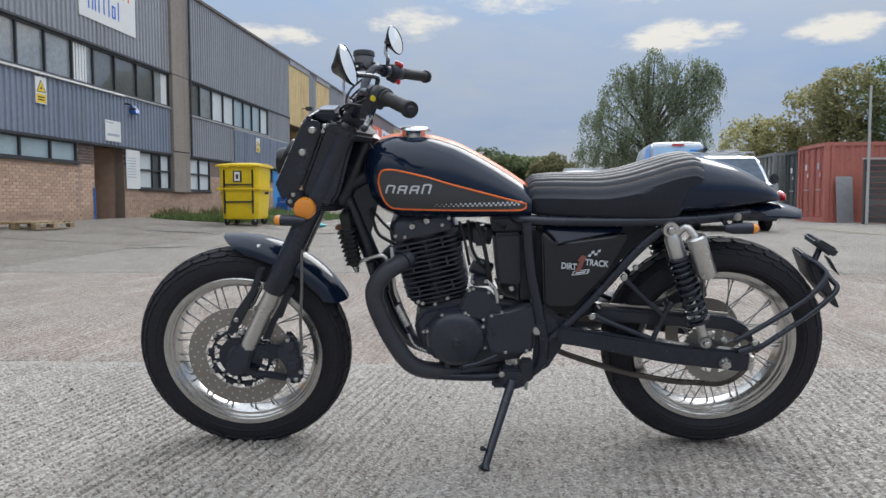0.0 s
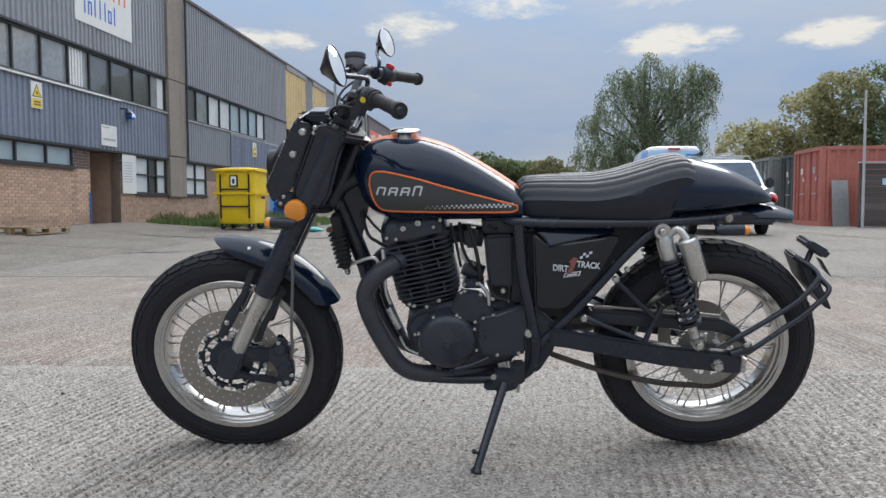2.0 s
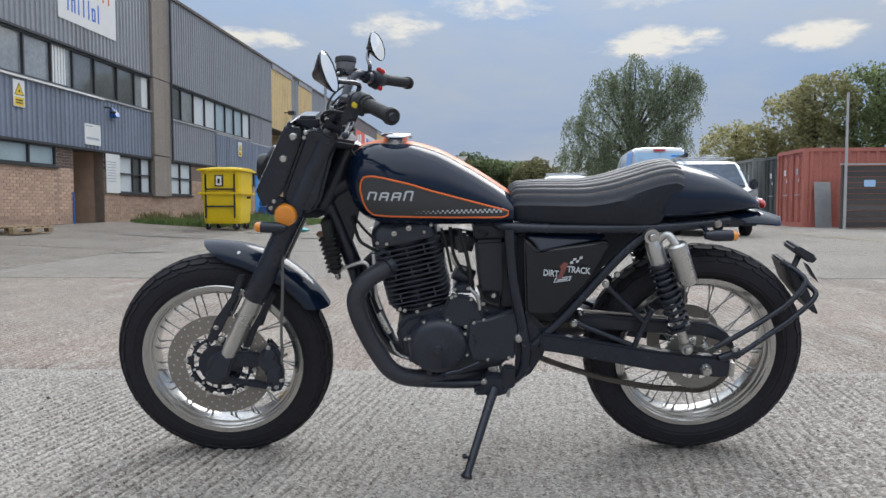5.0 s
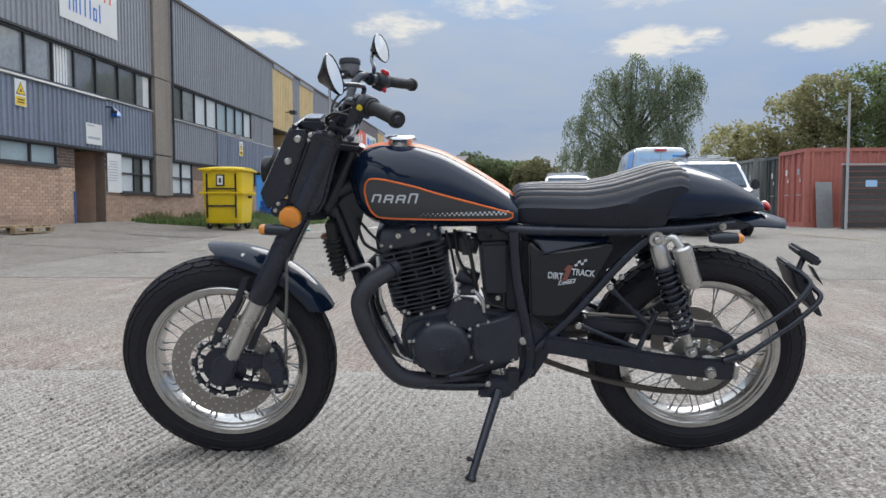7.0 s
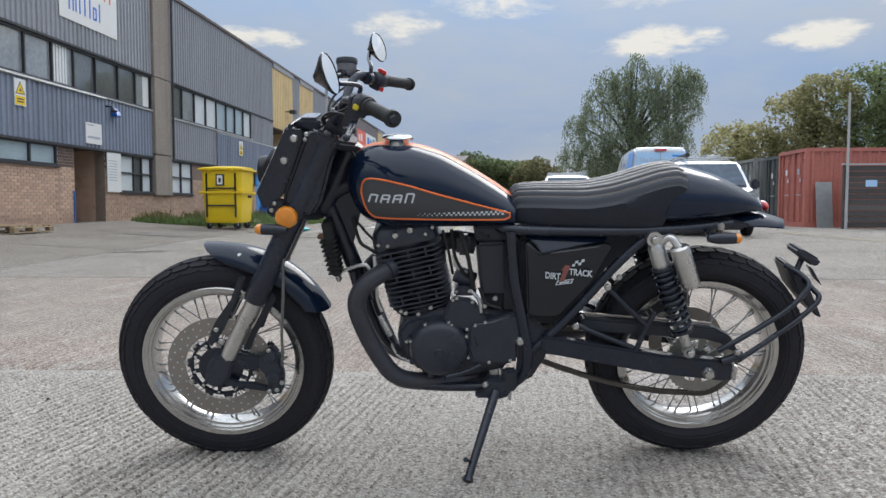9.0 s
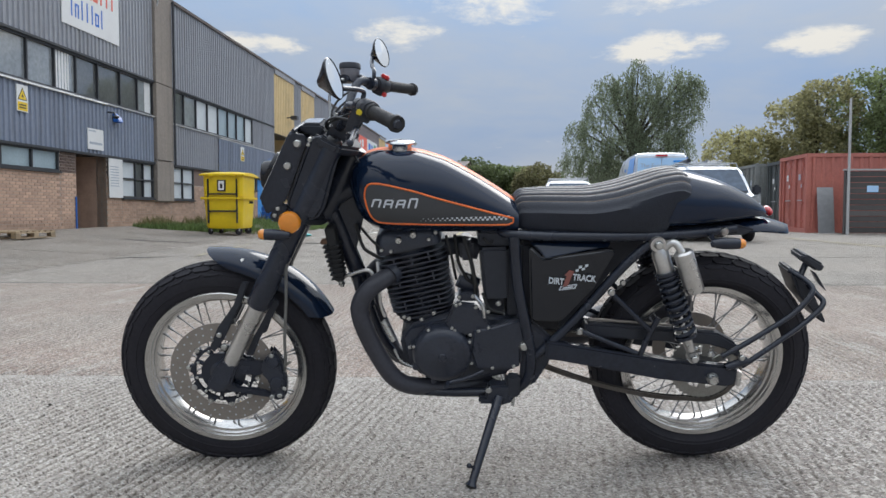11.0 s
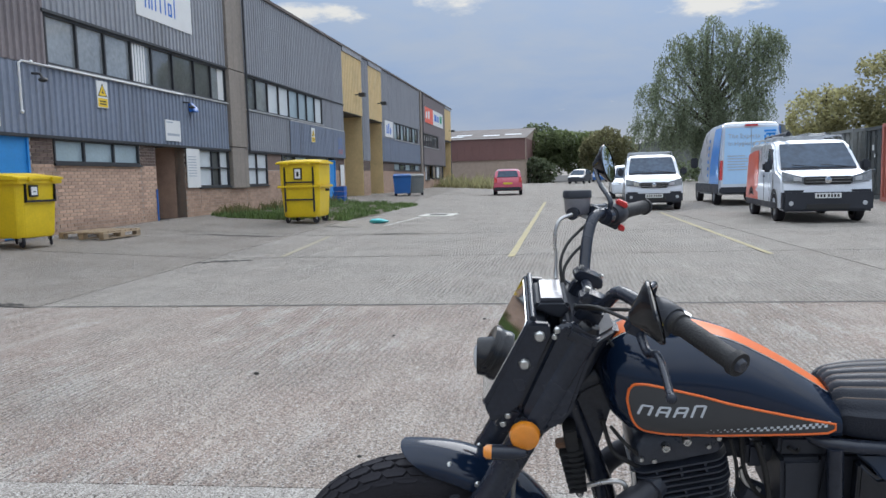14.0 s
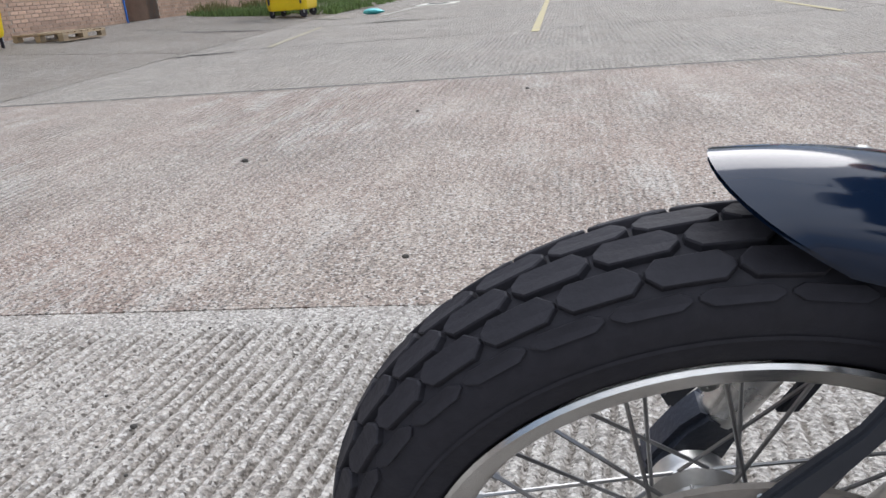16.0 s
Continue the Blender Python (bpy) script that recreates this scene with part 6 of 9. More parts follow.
def small_car(x, y, yaw, mat, label, rear):
    ob = thing("car", facing(x, y, yaw), label, "car")
    W, H = 1.66, 1.50
    prof = [(0.04, 0.24), (0.0, 0.5), (0.06, 0.72), (0.85, 0.92), (1.45, 1.38), (1.8, 1.48), (2.7, 1.49), (3.3, 1.40), (3.62, 0.98), (3.68, 0.6), (3.66, 0.3), (3.4, 0.24)]
    part("body", shell(prof, W, H, 0.88, 0.22, 0.05), mat, ob, bevel=0.06, seg=3)
    panel("windscreen", [(0.86, -0.66, 0.96), (0.86, 0.66, 0.96), (1.42, 0.56, 1.39), (1.42, -0.56, 1.39)], "screen", ob, 0.02)
    panel("rear_window", [(3.60, -0.60, 1.04), (3.60, 0.60, 1.04), (3.36, 0.54, 1.38), (3.36, -0.54, 1.38)], "screen", ob, 0.03)
    for sy in (-1, 1):
        panel("side_window", [(1.15, sy * 0.825, 0.96), (3.25, sy * 0.825, 0.98), (3.05, sy * 0.70, 1.38), (1.65, sy * 0.70, 1.38)], "screen", ob, 0.012)
        panel("tail_lamp", [(3.68, sy * 0.62, 0.72), (3.66, sy * 0.80, 0.72), (3.58, sy * 0.76, 1.02), (3.62, sy * 0.64, 1.02)], "lamp_red", ob, 0.03)
        panel("headlight", [(0.04, sy * 0.45, 0.62), (0.12, sy * 0.80, 0.64), (0.30, sy * 0.78, 0.78), (0.06, sy * 0.45, 0.72)], "lamp_glass", ob, 0.02)
        for x_ in (0.65, 3.05):
            wheel(ob, x_, sy * (W / 2 - 0.08), 0.29, sy, 0.18)
    pl = part("number_plate", Mesher().box(3.675, 3.70, -0.26, 0.26, 0.62, 0.73), "plate_yellow" if rear else "plate_white", ob, "plate with plain dark bars", smooth=False)
    part("bumper", Mesher().box(3.55, 3.72, -0.78, 0.78, 0.28, 0.46), "plastic", ob, bevel=0.04)
    return ob


small_car(-3.85, 44.6, -85, "car_red", "small pinkish red hatchback parked down the yard", True)
small_car(2.75, 31.5, 90, "van_white", "white car parked behind a small van", False)
small_car(0.2, 76, 75, "car_dark", "dark car parked under the far trees", False)
small_car(3.0, 84, 90, "bin_blue", "blue car far down the yard", False)

# ---- trees ----
def leaf_cloud(mb, rnd, blobs, n, size, droop=0.0, hollow=0.55):
    """Many small leaf clumps in the given blobs (centre, radii)."""
    vol = [b[1][0] * b[1][1] * b[1][2] for b in blobs]
    vol = [v ** 0.67 for v in vol]
    for i in range(n):
        c, r = rnd.choices(blobs, vol)[0]
        while True:
            d = Vector((rnd.gauss(0, 1), rnd.gauss(0, 1), rnd.gauss(0, 1)))
            if d.length > 0.01:
                break
        d.normalize()
        k = hollow + (1 - hollow) * rnd.random() ** 0.5
        k *= 1 + 0.28 * noise.noise(Vector((d.x * 2.2 + c[0], d.y * 2.2 + c[1], d.z * 2.2 + c[2])))
        p = Vector((c[0] + d.x * r[0] * k, c[1] + d.y * r[1] * k, c[2] + d.z * r[2] * k))
        if noise.noise(p * 0.55) < -0.22 and rnd.random() < 0.8:
            continue
        if droop:
            p.z -= droop * rnd.random() ** 2
        s = size * rnd.uniform(0.5, 1.25)
        u = Vector((rnd.gauss(0, 1), rnd.gauss(0, 1), rnd.gauss(0, 0.7) - (1.4 if droop else 0))).normalized()
        w = u.orthogonal().normalized()
        w.rotate(Matrix.Rotation(rnd.uniform(0, 6.28), 3, u))
        l_ = s * (1.7 if droop else 1.1)
        mb.add([p - u * l_ * 0.5, p + w * s * 0.34 - u * l_ * 0.08, p + u * l_ * 0.5, p - w * s * 0.34 + u * l_ * 0.05], [(0, 1, 2, 3)])


def tree(x, y, h, blobs, n, size, mat, label, seed, trunk_r=0.3, droop=0.0, name="tree"):
    rnd = random.Random(seed)
    z0 = min(ground_z(x, y), 0.6) - 0.05
    ob = thing(name, Matrix.Translation((x, y, z0)), label, "tree")
    tr = Mesher()
    lean = rnd.uniform(-0.3, 0.3)
    tr.tube([(0, 0, 0), (lean * 0.3, 0, h * 0.2), (lean, 0.1, h * 0.45), (lean * 1.3, 0, h * 0.75), (lean, 0, h * 0.92)], [trunk_r * 1.25, trunk_r, trunk_r * 0.75, trunk_r * 0.4, trunk_r * 0.12], 10)
    part("trunk", tr, "bark", ob)
    for k, (c, r) in enumerate(blobs):
        lb = Mesher()
        zb = h * 0.25 + 0.35 * max(0.0, c[2] - h * 0.25)
        lb.tube(arc_points([(lean * 0.6, 0, zb), (c[0] * 0.45, c[1] * 0.45, zb + (c[2] - zb) * 0.55), (c[0], c[1], c[2] + r[2] * 0.3)], 4), [trunk_r * 0.45 * (1 - t / 9.5) for t in range(9)], 7)
        part("limb", lb, "bark", ob)
    cr = Mesher()
    leaf_cloud(cr, rnd, blobs, n, size, droop)
    if droop:
        strands(cr, rnd, blobs, 3800, 0.19, 2.3)
    tagged(part("crown", cr, mat, ob, smooth=False), kind="stuff")
    return ob


def strands(mb, rnd, blobs, n, size, reach):
    """Hanging twigs set with small leaves, from the outside of each clump."""
    vol = [(b[1][0] * b[1][1] * b[1][2]) ** 0.67 for b in blobs]
    for i in range(n):
        c, r = rnd.choices(blobs, vol)[0]
        d = Vector((rnd.gauss(0, 1), rnd.gauss(0, 1), rnd.gauss(0.25, 0.8))).normalized()
        k = 0.5 + 0.55 * rnd.random() ** 0.6
        k *= 1 + 0.35 * noise.noise(Vector((d.x * 2.6 + c[0], d.y * 2.6 + c[1], d.z * 2.6 + c[2])))
        p = Vector((c[0] + d.x * r[0] * k, c[1] + d.y * r[1] * k, c[2] + d.z * r[2] * k))
        if noise.noise(p * 0.45) < -0.20 and rnd.random() < 0.85:
            continue
        ln = reach * rnd.uniform(0.35, 1.0)
        out_ = Vector((d.x, d.y, 0)) * rnd.uniform(0.1, 0.5)
        m_ = int(ln / (size * 0.62)) + 2
        for j in range(m_):
            t = j / m_
            q = p + out_ * (1 - (1 - t) ** 2) + Vector((rnd.gauss(0, 0.07), rnd.gauss(0, 0.07), -ln * t))
            if q.z < 0.7:
                break
            s = size * rnd.uniform(0.6, 1.2) * (1 - 0.35 * t)
            u = Vector((rnd.gauss(0, 0.5), rnd.gauss(0, 0.5), -1)).normalized()
            w = u.orthogonal().normalized()
            w.rotate(Matrix.Rotation(rnd.uniform(0, 6.28), 3, u))
            mb.add([q - u * s * 0.5, q + w * s * 0.36, q + u * s * 0.6, q - w * s * 0.36], [(0, 1, 2, 3)])


# the big weeping tree
rnd = random.Random(21)
bl = [((0.3, 0, 13.9), (0.9, 1.0, 1.3)), ((-0.9, 0.2, 12.5), (1.2, 1.3, 1.4)), ((-2.6, -0.3, 12.2), (1.1, 1.2, 1.5)), ((-3.6, 0.3, 10.6), (1.2, 1.2, 1.3)), ((-5.5, 0, 8.2), (1.1, 1.2, 1.1)),
      ((-4.2, -0.5, 8.4), (1.2, 1.3, 1.5)), ((-5.8, 0.3, 5.4), (1.2, 1.2, 1.4)), ((-3.6, 0.2, 5.9), (1.7, 1.6, 1.9)), ((1.6, -0.2, 12.1), (1.2, 1.3, 1.5)), ((3.2, 0.2, 13.1), (1.2, 1.3, 1.3)), ((4.6, 0, 12.9), (1.1, 1.2, 1.1)),
      ((5.7, 0.2, 12.2), (1.0, 1.1, 1.3)), ((5.0, -0.3, 10.2), (1.2, 1.2, 1.6)), ((3.4, -0.4, 10.3), (1.6, 1.6, 1.9)), ((0.8, -0.8, 10.0), (1.9, 1.8, 2.0)), ((-1.6, -0.6, 9.6), (1.8, 1.8, 1.9)), ((4.2, 0.1, 7.2), (1.3, 1.5, 1.9)),
      ((2.0, -0.8, 7.0), (2.1, 1.9, 2.1)), ((-0.8, -0.8, 6.6), (2.3, 2.0, 2.1)), ((-2.6, -0.4, 4.2), (1.8, 1.6, 1.7)), ((0.5, -0.4, 4.0), (2.3, 2.0, 1.9)), ((3.2, 0, 4.4), (1.6, 1.6, 1.8))]
tree(12.4, 70, 14.4, bl, 8000, 0.24, "leaf_willow", "large weeping birch in dull green leaf", 21, 0.42, 1.5)
# the group at the end of the yard
tree(-3.2, 95, 6.8, [((-1.2, 0, 4.3), (2.6, 2.4, 2.4)), ((1.3, 0, 4.7), (2.2, 2.0, 2.0)), ((0, 0, 2.6), (3.0, 2.4, 2.2))], 8000, 0.38, "leaf_green", "broad green tree at the end of the yard", 31, 0.3)
tree(0.8, 97, 7.0, [((-1.2, 0, 4.6), (2.3, 2.2, 2.1)), ((1.2, 0, 4.4), (2.6, 2.2, 2.2)), ((0, 0, 3.0), (3, 2.4, 2.2))], 8000, 0.38, "leaf_green", "broad green tree at the end of the yard", 32, 0.3)
tree(4.2, 92, 6.4, [((-0.4, 0, 4.3), (2.7, 2.6, 2.3)), ((1.9, 0, 3.5), (1.7, 1.8, 2.0)), ((-1.9, 0, 3.3), (1.8, 1.8, 2.2))], 8000, 0.36, "leaf_gold", "rounded tree turning yellow-green", 33, 0.35)
tree(-5.2, 104, 8.6, [((0, 0, 5.6), (2.8, 2.4, 2.7)), ((2.6, 0, 4.8), (2.4, 2, 2.5))], 5000, 0.45, "leaf_dark", "dark green tree behind the warehouse", 34, 0.3)
tree(-4.4, 88, 3.6, [((0, 0, 1.6), (1.7, 1.3, 1.6)), ((1.2, -0.2, 1.2), (1.3, 1.1, 1.2))], 2400, 0.35, "leaf_dark", "dark bush by the gable", 35, 0.12, name="bush")
# trees behind the containers
tree(16.3, 50, 6.6, [((-0.6, 0, 4.2), (1.9, 1.8, 2.2)), ((0.9, 0, 4.6), (1.6, 1.6, 1.8)), ((0, 0, 2.6), (2.2, 1.8, 1.8))], 8000, 0.25, "leaf_gold", "small tree with yellowing leaves behind the containers", 41, 0.2)
tree(20.8, 49, 9.4, [((-1.4, 0, 6.0), (2.0, 2.0, 2.6)), ((0.8, 0, 7.2), (2.2, 2.0, 2.3)), ((0, 0, 4.0), (3.0, 2.2, 2.4))], 13000, 0.26, "leaf_gold", "tree with yellow-green leaves behind the containers", 42, 0.26)
tree(25.2, 49, 10.6, [((-1.2, 0, 7.0), (2.4, 2.2, 3.0)), ((1.6, 0, 7.8), (2.4, 2.2, 2.8)), ((0, 0, 4.6), (3.4, 2.4, 2.8))], 13000, 0.26, "leaf_green", "tall broadleaf tree behind the containers", 43, 0.3)
tree(30.5, 47, 11, [((-1.2, 0, 7.0), (2.6, 2.2, 3.0)), ((1.6, 0, 7.4), (2.6, 2.2, 3.0)), ((0, 0, 4.6), (3.6, 2.4, 3.0))], 7000, 0.34, "leaf_green", "tall broadleaf tree behind the fence", 44, 0.3)
tree(11.5, 108, 5.2, [((0, 0, 3.4), (3.0, 2.0, 1.6)), ((3.5, 0, 3.0), (2.6, 2.0, 1.6)), ((-3.4, 0, 3.2), (2.6, 2.0, 1.6))], 2600, 0.5, "leaf_dark", "low dark trees in the distance", 45, 0.2)
# low hedge under the big tree
hd = Mesher()
leaf_cloud(hd, random.Random(51), [((8 + 1.6 * i, 74 + (i % 3), 1.1), (1.5, 1.1, 1.3)) for i in range(12)], 4200, 0.4)
solid("hedge", hd, "leaf_dark", "rough dark hedge behind the parked vans", "hedge", kind="stuff", smooth=False)
# ---- the motorcycle ----
PSI, LEAN = radians(5.5), radians(14)
EU = Vector((math.cos(PSI), math.sin(PSI), 0))
NN = Vector((-math.sin(PSI), math.cos(PSI), 0))
EW = Vector((0, 0, 1)) * math.cos(LEAN) - NN * math.sin(LEAN)
EV = NN * math.cos(LEAN) + Vector((0, 0, 1)) * math.sin(LEAN)
ORG = Vector((0.045, 0.045, 0)) + EV * 0.012
BM = Matrix(((EU.x, EV.x, EW.x, ORG.x), (EU.y, EV.y, EW.y, ORG.y), (EU.z, EV.z, EW.z, ORG.z), (0, 0, 0, 1)))
# local x runs to the tail, y to the right-hand side, z up in the plane of the frame
bike = thing("motorcycle", BM, "dark navy retro motorcycle with orange pinstripes leaning on its side stand", "motorcycle")
RAKE = radians(27)
q_ = Vector((math.cos(RAKE), 0, -math.sin(RAKE)))
a_ = Vector((math.sin(RAKE), 0, math.cos(RAKE)))
# front end: x behind the fork, y to the right, z up along the fork, from beside the front axle
FM = Matrix(((q_.x, 0, a_.x, 0.007), (q_.y, 1, a_.y, 0.0), (q_.z, 0, a_.z, 0.316), (0, 0, 0, 1)))
FWM = FM @ Matrix.Translation((-0.001, 0, -0.004))


def bp(name, mb, mat, label="", parent=None, **kw):
    return part(name, mb, mat, parent or bike, label, **kw)


def fp(name, mb, mat, label="", parent=None, **kw):
    """A part of the steered front end."""
    if isinstance(mb, Mesher):
        mb.v = [tuple(FM @ Vector(p)) for p in mb.v]
    else:
        kw["m"] = FM @ kw.get("m", Matrix())
    return part(name, mb, mat, parent or bike, label, **kw)


def curve(table, x):
    """A smooth line through (x, value) pairs."""
    xs_ = [t[0] for t in table]
    if x <= xs_[0]:
        return table[0][1]
    if x >= xs_[-1]:
        return table[-1][1]
    i = max(k for k in range(len(xs_)) if xs_[k] <= x)
    i = min(i, len(xs_) - 2)
    def slope(k):
        if k in (0, len(table) - 1):
            j = min(max(k, 1), len(table) - 1)
            return (table[j][1] - table[j - 1][1]) / (xs_[j] - xs_[j - 1])
        a = (table[k][1] - table[k - 1][1]) / (xs_[k] - xs_[k - 1])
        b = (table[k + 1][1] - table[k][1]) / (xs_[k + 1] - xs_[k])
        return 0 if a * b <= 0 else 2 * a * b / (a + b)
    h = xs_[i + 1] - xs_[i]
    t = (x - xs_[i]) / h
    return (2 * t ** 3 - 3 * t * t + 1) * table[i][1] + (t ** 3 - 2 * t * t + t) * h * slope(i) + (3 * t * t - 2 * t ** 3) * table[i + 1][1] + (t ** 3 - t * t) * h * slope(i + 1)


BOLT = Mesher().lathe([(0, -0.006), (0.006, -0.0055), (0.0085, -0.002), (0.0085, 0.002)], 10).mesh("bolt")


def bolt(x, y, z, s=1.0, front=False, parent=None, mat="bolt"):
    k = Matrix.Translation((x, y, z)) @ Matrix.Diagonal((s, s, s, 1))
    if mat != "bolt":
        me = Mesher().lathe([(0, -0.006), (0.006, -0.0055), (0.0085, -0.002), (0.0085, 0.002)], 10).mesh("bolt")
    else:
        me = BOLT
    return (fp if front else bp)("bolt", me, mat, parent=parent, m=k)


# ---- wheels ----
def bike_wheel(M_, R, hw, front, rk=1.0):
    """Tyre with its tread blocks, rim, spokes and hub, turned about the local y axis."""
    nm = "front" if front else "rear"
    S = R - 0.325
    prof = [(0.237 * rk, -0.0365), (0.2440 * rk, -0.0430), (0.2490 * rk, -0.0470), (0.256 * (1 + rk) / 2 + S * .4, -hw * 0.94), (0.280 + S * .7, -hw), (0.297 + S, -hw * 0.86), (0.307 + S, -hw * 0.55), (0.3115 + S, -hw * 0.2)]
    prof += [(r, -y) for r, y in reversed(prof)]
    t = Mesher().lathe(prof, 96)
    tyre = part(nm + "_tyre", t, "rubber", bike, "knobbly black tyre", m=M_)
    # tread: long blocks with clipped corners in staggered rows
    def block(lx, wy, h):
        pts = [(-lx / 2, -wy * 0.10), (-lx * 0.34, -wy / 2), (lx * 0.36, -wy / 2), (lx / 2, -wy * 0.14), (lx / 2, wy * 0.10), (lx * 0.34, wy / 2), (-lx * 0.36, wy / 2), (-lx / 2, wy * 0.14)]
        q = Mesher()
        cur = lambda x: -x * x / (2 * R)
        vs = [(x, y, cur(x) - 0.006) for x, y in pts] + [(x * 0.985, y * 0.98, cur(x) + h * 0.80) for x, y in pts] + [(x * 0.95, y * 0.91, cur(x) + h) for x, y in pts]
        q.add(vs, [tuple(range(16, 24))] + [(i, (i + 1) % 8, (i + 1) % 8 + 8, i + 8) for i in range(8)] + [(i + 8, (i + 1) % 8 + 8, (i + 1) % 8 + 16, i + 16) for i in range(8)])
        return q.mesh("tread_block", False)
    n_ = 35
    pitch = 2 * math.pi * R / n_
    mid, sh, edge = block(pitch * 0.93, hw * 0.41, 0.0062), block(pitch * 0.93, hw * 0.39, 0.0060), block(pitch * 0.86, hw * 0.22, 0.0022)
    for row, (yf, rr, tilt, me) in enumerate(((-0.90, 0.2935, -56, edge), (-0.615, 0.3045, -29, sh), (-0.205, 0.3112, -8, mid), (0.205, 0.3112, 8, mid), (0.615, 0.3045, 29, sh), (0.90, 0.2935, 56, edge))):
        for k in range(n_):
            a = 2 * math.pi * (k + (0.5 if row in (1, 3, 5) else 0.0)) / n_
            part("tread_block", me, "rubber", tyre, m=Matrix.Rotation(a, 4, "Y") @ Matrix.Translation((0, yf * hw, rr + S)) @ Matrix.Rotation(radians(-tilt), 4, "X"))
    # beads and lettering band
    for sg in (-1, 1):
        q = Mesher().lathe([(0.262 + S * .5, sg * hw * 0.955), (0.264 + S * .5, sg * hw * 1.0), (0.267 + S * .5, sg * hw * 0.985)], 72)
        part("sidewall_rib", q, "rubber", tyre)
    rim_p = [(0.229, -0.0475), (0.242, -0.0500), (0.2445, -0.047), (0.236, -0.038), (0.232, -0.034), (0.228, -0.022), (0.224, -0.008), (0.224, 0.008), (0.228, 0.022), (0.232, 0.034), (0.236, 0.038), (0.2445, 0.047), (0.242, 0.0500), (0.229, 0.0475), (0.2265, 0.0415), (0.2225, 0.0405), (0.2195, 0.031), (0.2135, 0.029), (0.2085, 0.012), (0.2085, -0.012), (0.2135, -0.029), (0.2195, -0.031), (0.2225, -0.0405), (0.2265, -0.0415)]
    rim_ = part(nm + "_rim", Mesher().lathe([(r * rk, h) for r, h in rim_p], 96, closed=True), "rim", bike, "polished aluminium spoked rim", m=M_)
    hub_p = [(0.012, -0.062), (0.036, -0.060), (0.040, -0.045), (0.046, -0.036), (0.046, -0.031), (0.030, -0.026), (0.027, 0.0), (0.030, 0.026), (0.046, 0.031), (0.046, 0.036), (0.040, 0.045), (0.036, 0.060), (0.012, 0.062)]
    hub = part(nm + "_hub", Mesher().lathe(hub_p, 36), "alu", bike, m=M_)
    # spokes, laced
    for side in (-1, 1):
        for way in (-1, 1):
            a = radians(way * 50)
            q = Mesher()
            p0 = Vector((0.043 * math.sin(a), side * 0.033, 0.043 * math.cos(a)))
            p1 = Vector((0.0, side * 0.006, 0.209 * rk))
            q.tube([p0, p1], 0.0019, 6)
            q.tube([p1 + (p0 - p1).normalized() * 0.013, p1], 0.0036, 6)
            me = q.mesh("spoke")
            for k in range(9):
                b = 2 * math.pi * (k + (0.25 if way > 0 else 0.75) + (0.125 if side > 0 else 0.0)) / 9
                part("spoke", me, "spoke", rim_, m=Matrix.Rotation(b, 4, "Y"))
    return tyre, rim_, hub


bike_wheel(FWM, 0.333, 0.0515, True, 1.0)
RWM = Matrix.Translation((1.433, 0, 0.335))
bike_wheel(RWM, 0.337, 0.064, False, 1.0)

# front brake
d = Mesher()
d.lathe([(0.106, -0.0785), (0.158, -0.0785), (0.158, -0.0735), (0.106, -0.0735)], 72, closed=True)
disc = fp("brake_disc", d, "disc", "drilled steel brake disc")
# pale discs imitate the bright ground showing through the drilled holes
hole = Mesher()
for k in range(36):
    a = 2 * math.pi * k / 36
    for r in (0.117 + 0.012 * (k % 2), 0.141 + 0.009 * (k % 2)):
        b = a + (0.05 if r > 0.13 else 0)
        hole.lathe([(0, -0.0003), (0.0026, -0.0003), (0.0026, 0.0003)], 8, Matrix.Translation((r * math.sin(b), -0.0790, r * math.cos(b))))
tagged(fp("drill_holes", hole, "decal", "pale discs for the bright ground seen through drill holes", disc), kind="stuff")
# lobed carrier with a button on every lobe
n_c = 120
ring_at = lambda r, y: [(r * math.sin(2 * math.pi * i / n_c), y, r * math.cos(2 * math.pi * i / n_c)) for i in range(n_c)]
lobed = lambda r0, amp, y: [((r0 + amp * max(0.0, math.cos(20 * math.pi * i / n_c)) ** 0.6) * math.sin(2 * math.pi * i / n_c), y, (r0 + amp * max(0.0, math.cos(20 * math.pi * i / n_c)) ** 0.6) * math.cos(2 * math.pi * i / n_c)) for i in range(n_c)]
c = Mesher().loft([ring_at(0.040, -0.0835), ring_at(0.065, -0.0825), ring_at(0.065, -0.0725), ring_at(0.040, -0.0725)], False)
c.loft([ring_at(0.0825, -0.0820), lobed(0.0900, 0.0150, -0.0815), lobed(0.0900, 0.0150, -0.0725), ring_at(0.0825, -0.0725)], False)
for k in range(10):
    a = 2 * math.pi * (k + 0.5) / 10
    c.tube([(0.062 * math.sin(a), -0.0775, 0.062 * math.cos(a)), (0.086 * math.sin(a), -0.0775, 0.086 * math.cos(a))], 0.0065, 8)
carrier = fp("disc_carrier", c, "satin", "black lobed disc carrier with open gaps")
for k in range(10):
    a = 2 * math.pi * k / 10
    fp("disc_button", Mesher().lathe([(0, -0.004), (0.0070, -0.0035), (0.0088, 0.0), (0.0088, 0.004)], 12, Matrix.Translation((0.102 * math.sin(a), -0.082, 0.102 * math.cos(a)))), "bolt", "", carrier)
    bolt(0.080 * math.sin(a + 0.31), -0.0845, 0.080 * math.cos(a + 0.31), 0.55, True, carrier)
fp("wheel_spacer", Mesher().lathe([(0.0, -0.092), (0.028, -0.091), (0.040, -0.084), (0.042, -0.070), (0.0, -0.07)], 32), "satin")
fp("axle", Mesher().tube([(0, -0.118, 0), (0, 0.118, 0)], 0.011, 14), "bolt")
cal = Mesher()
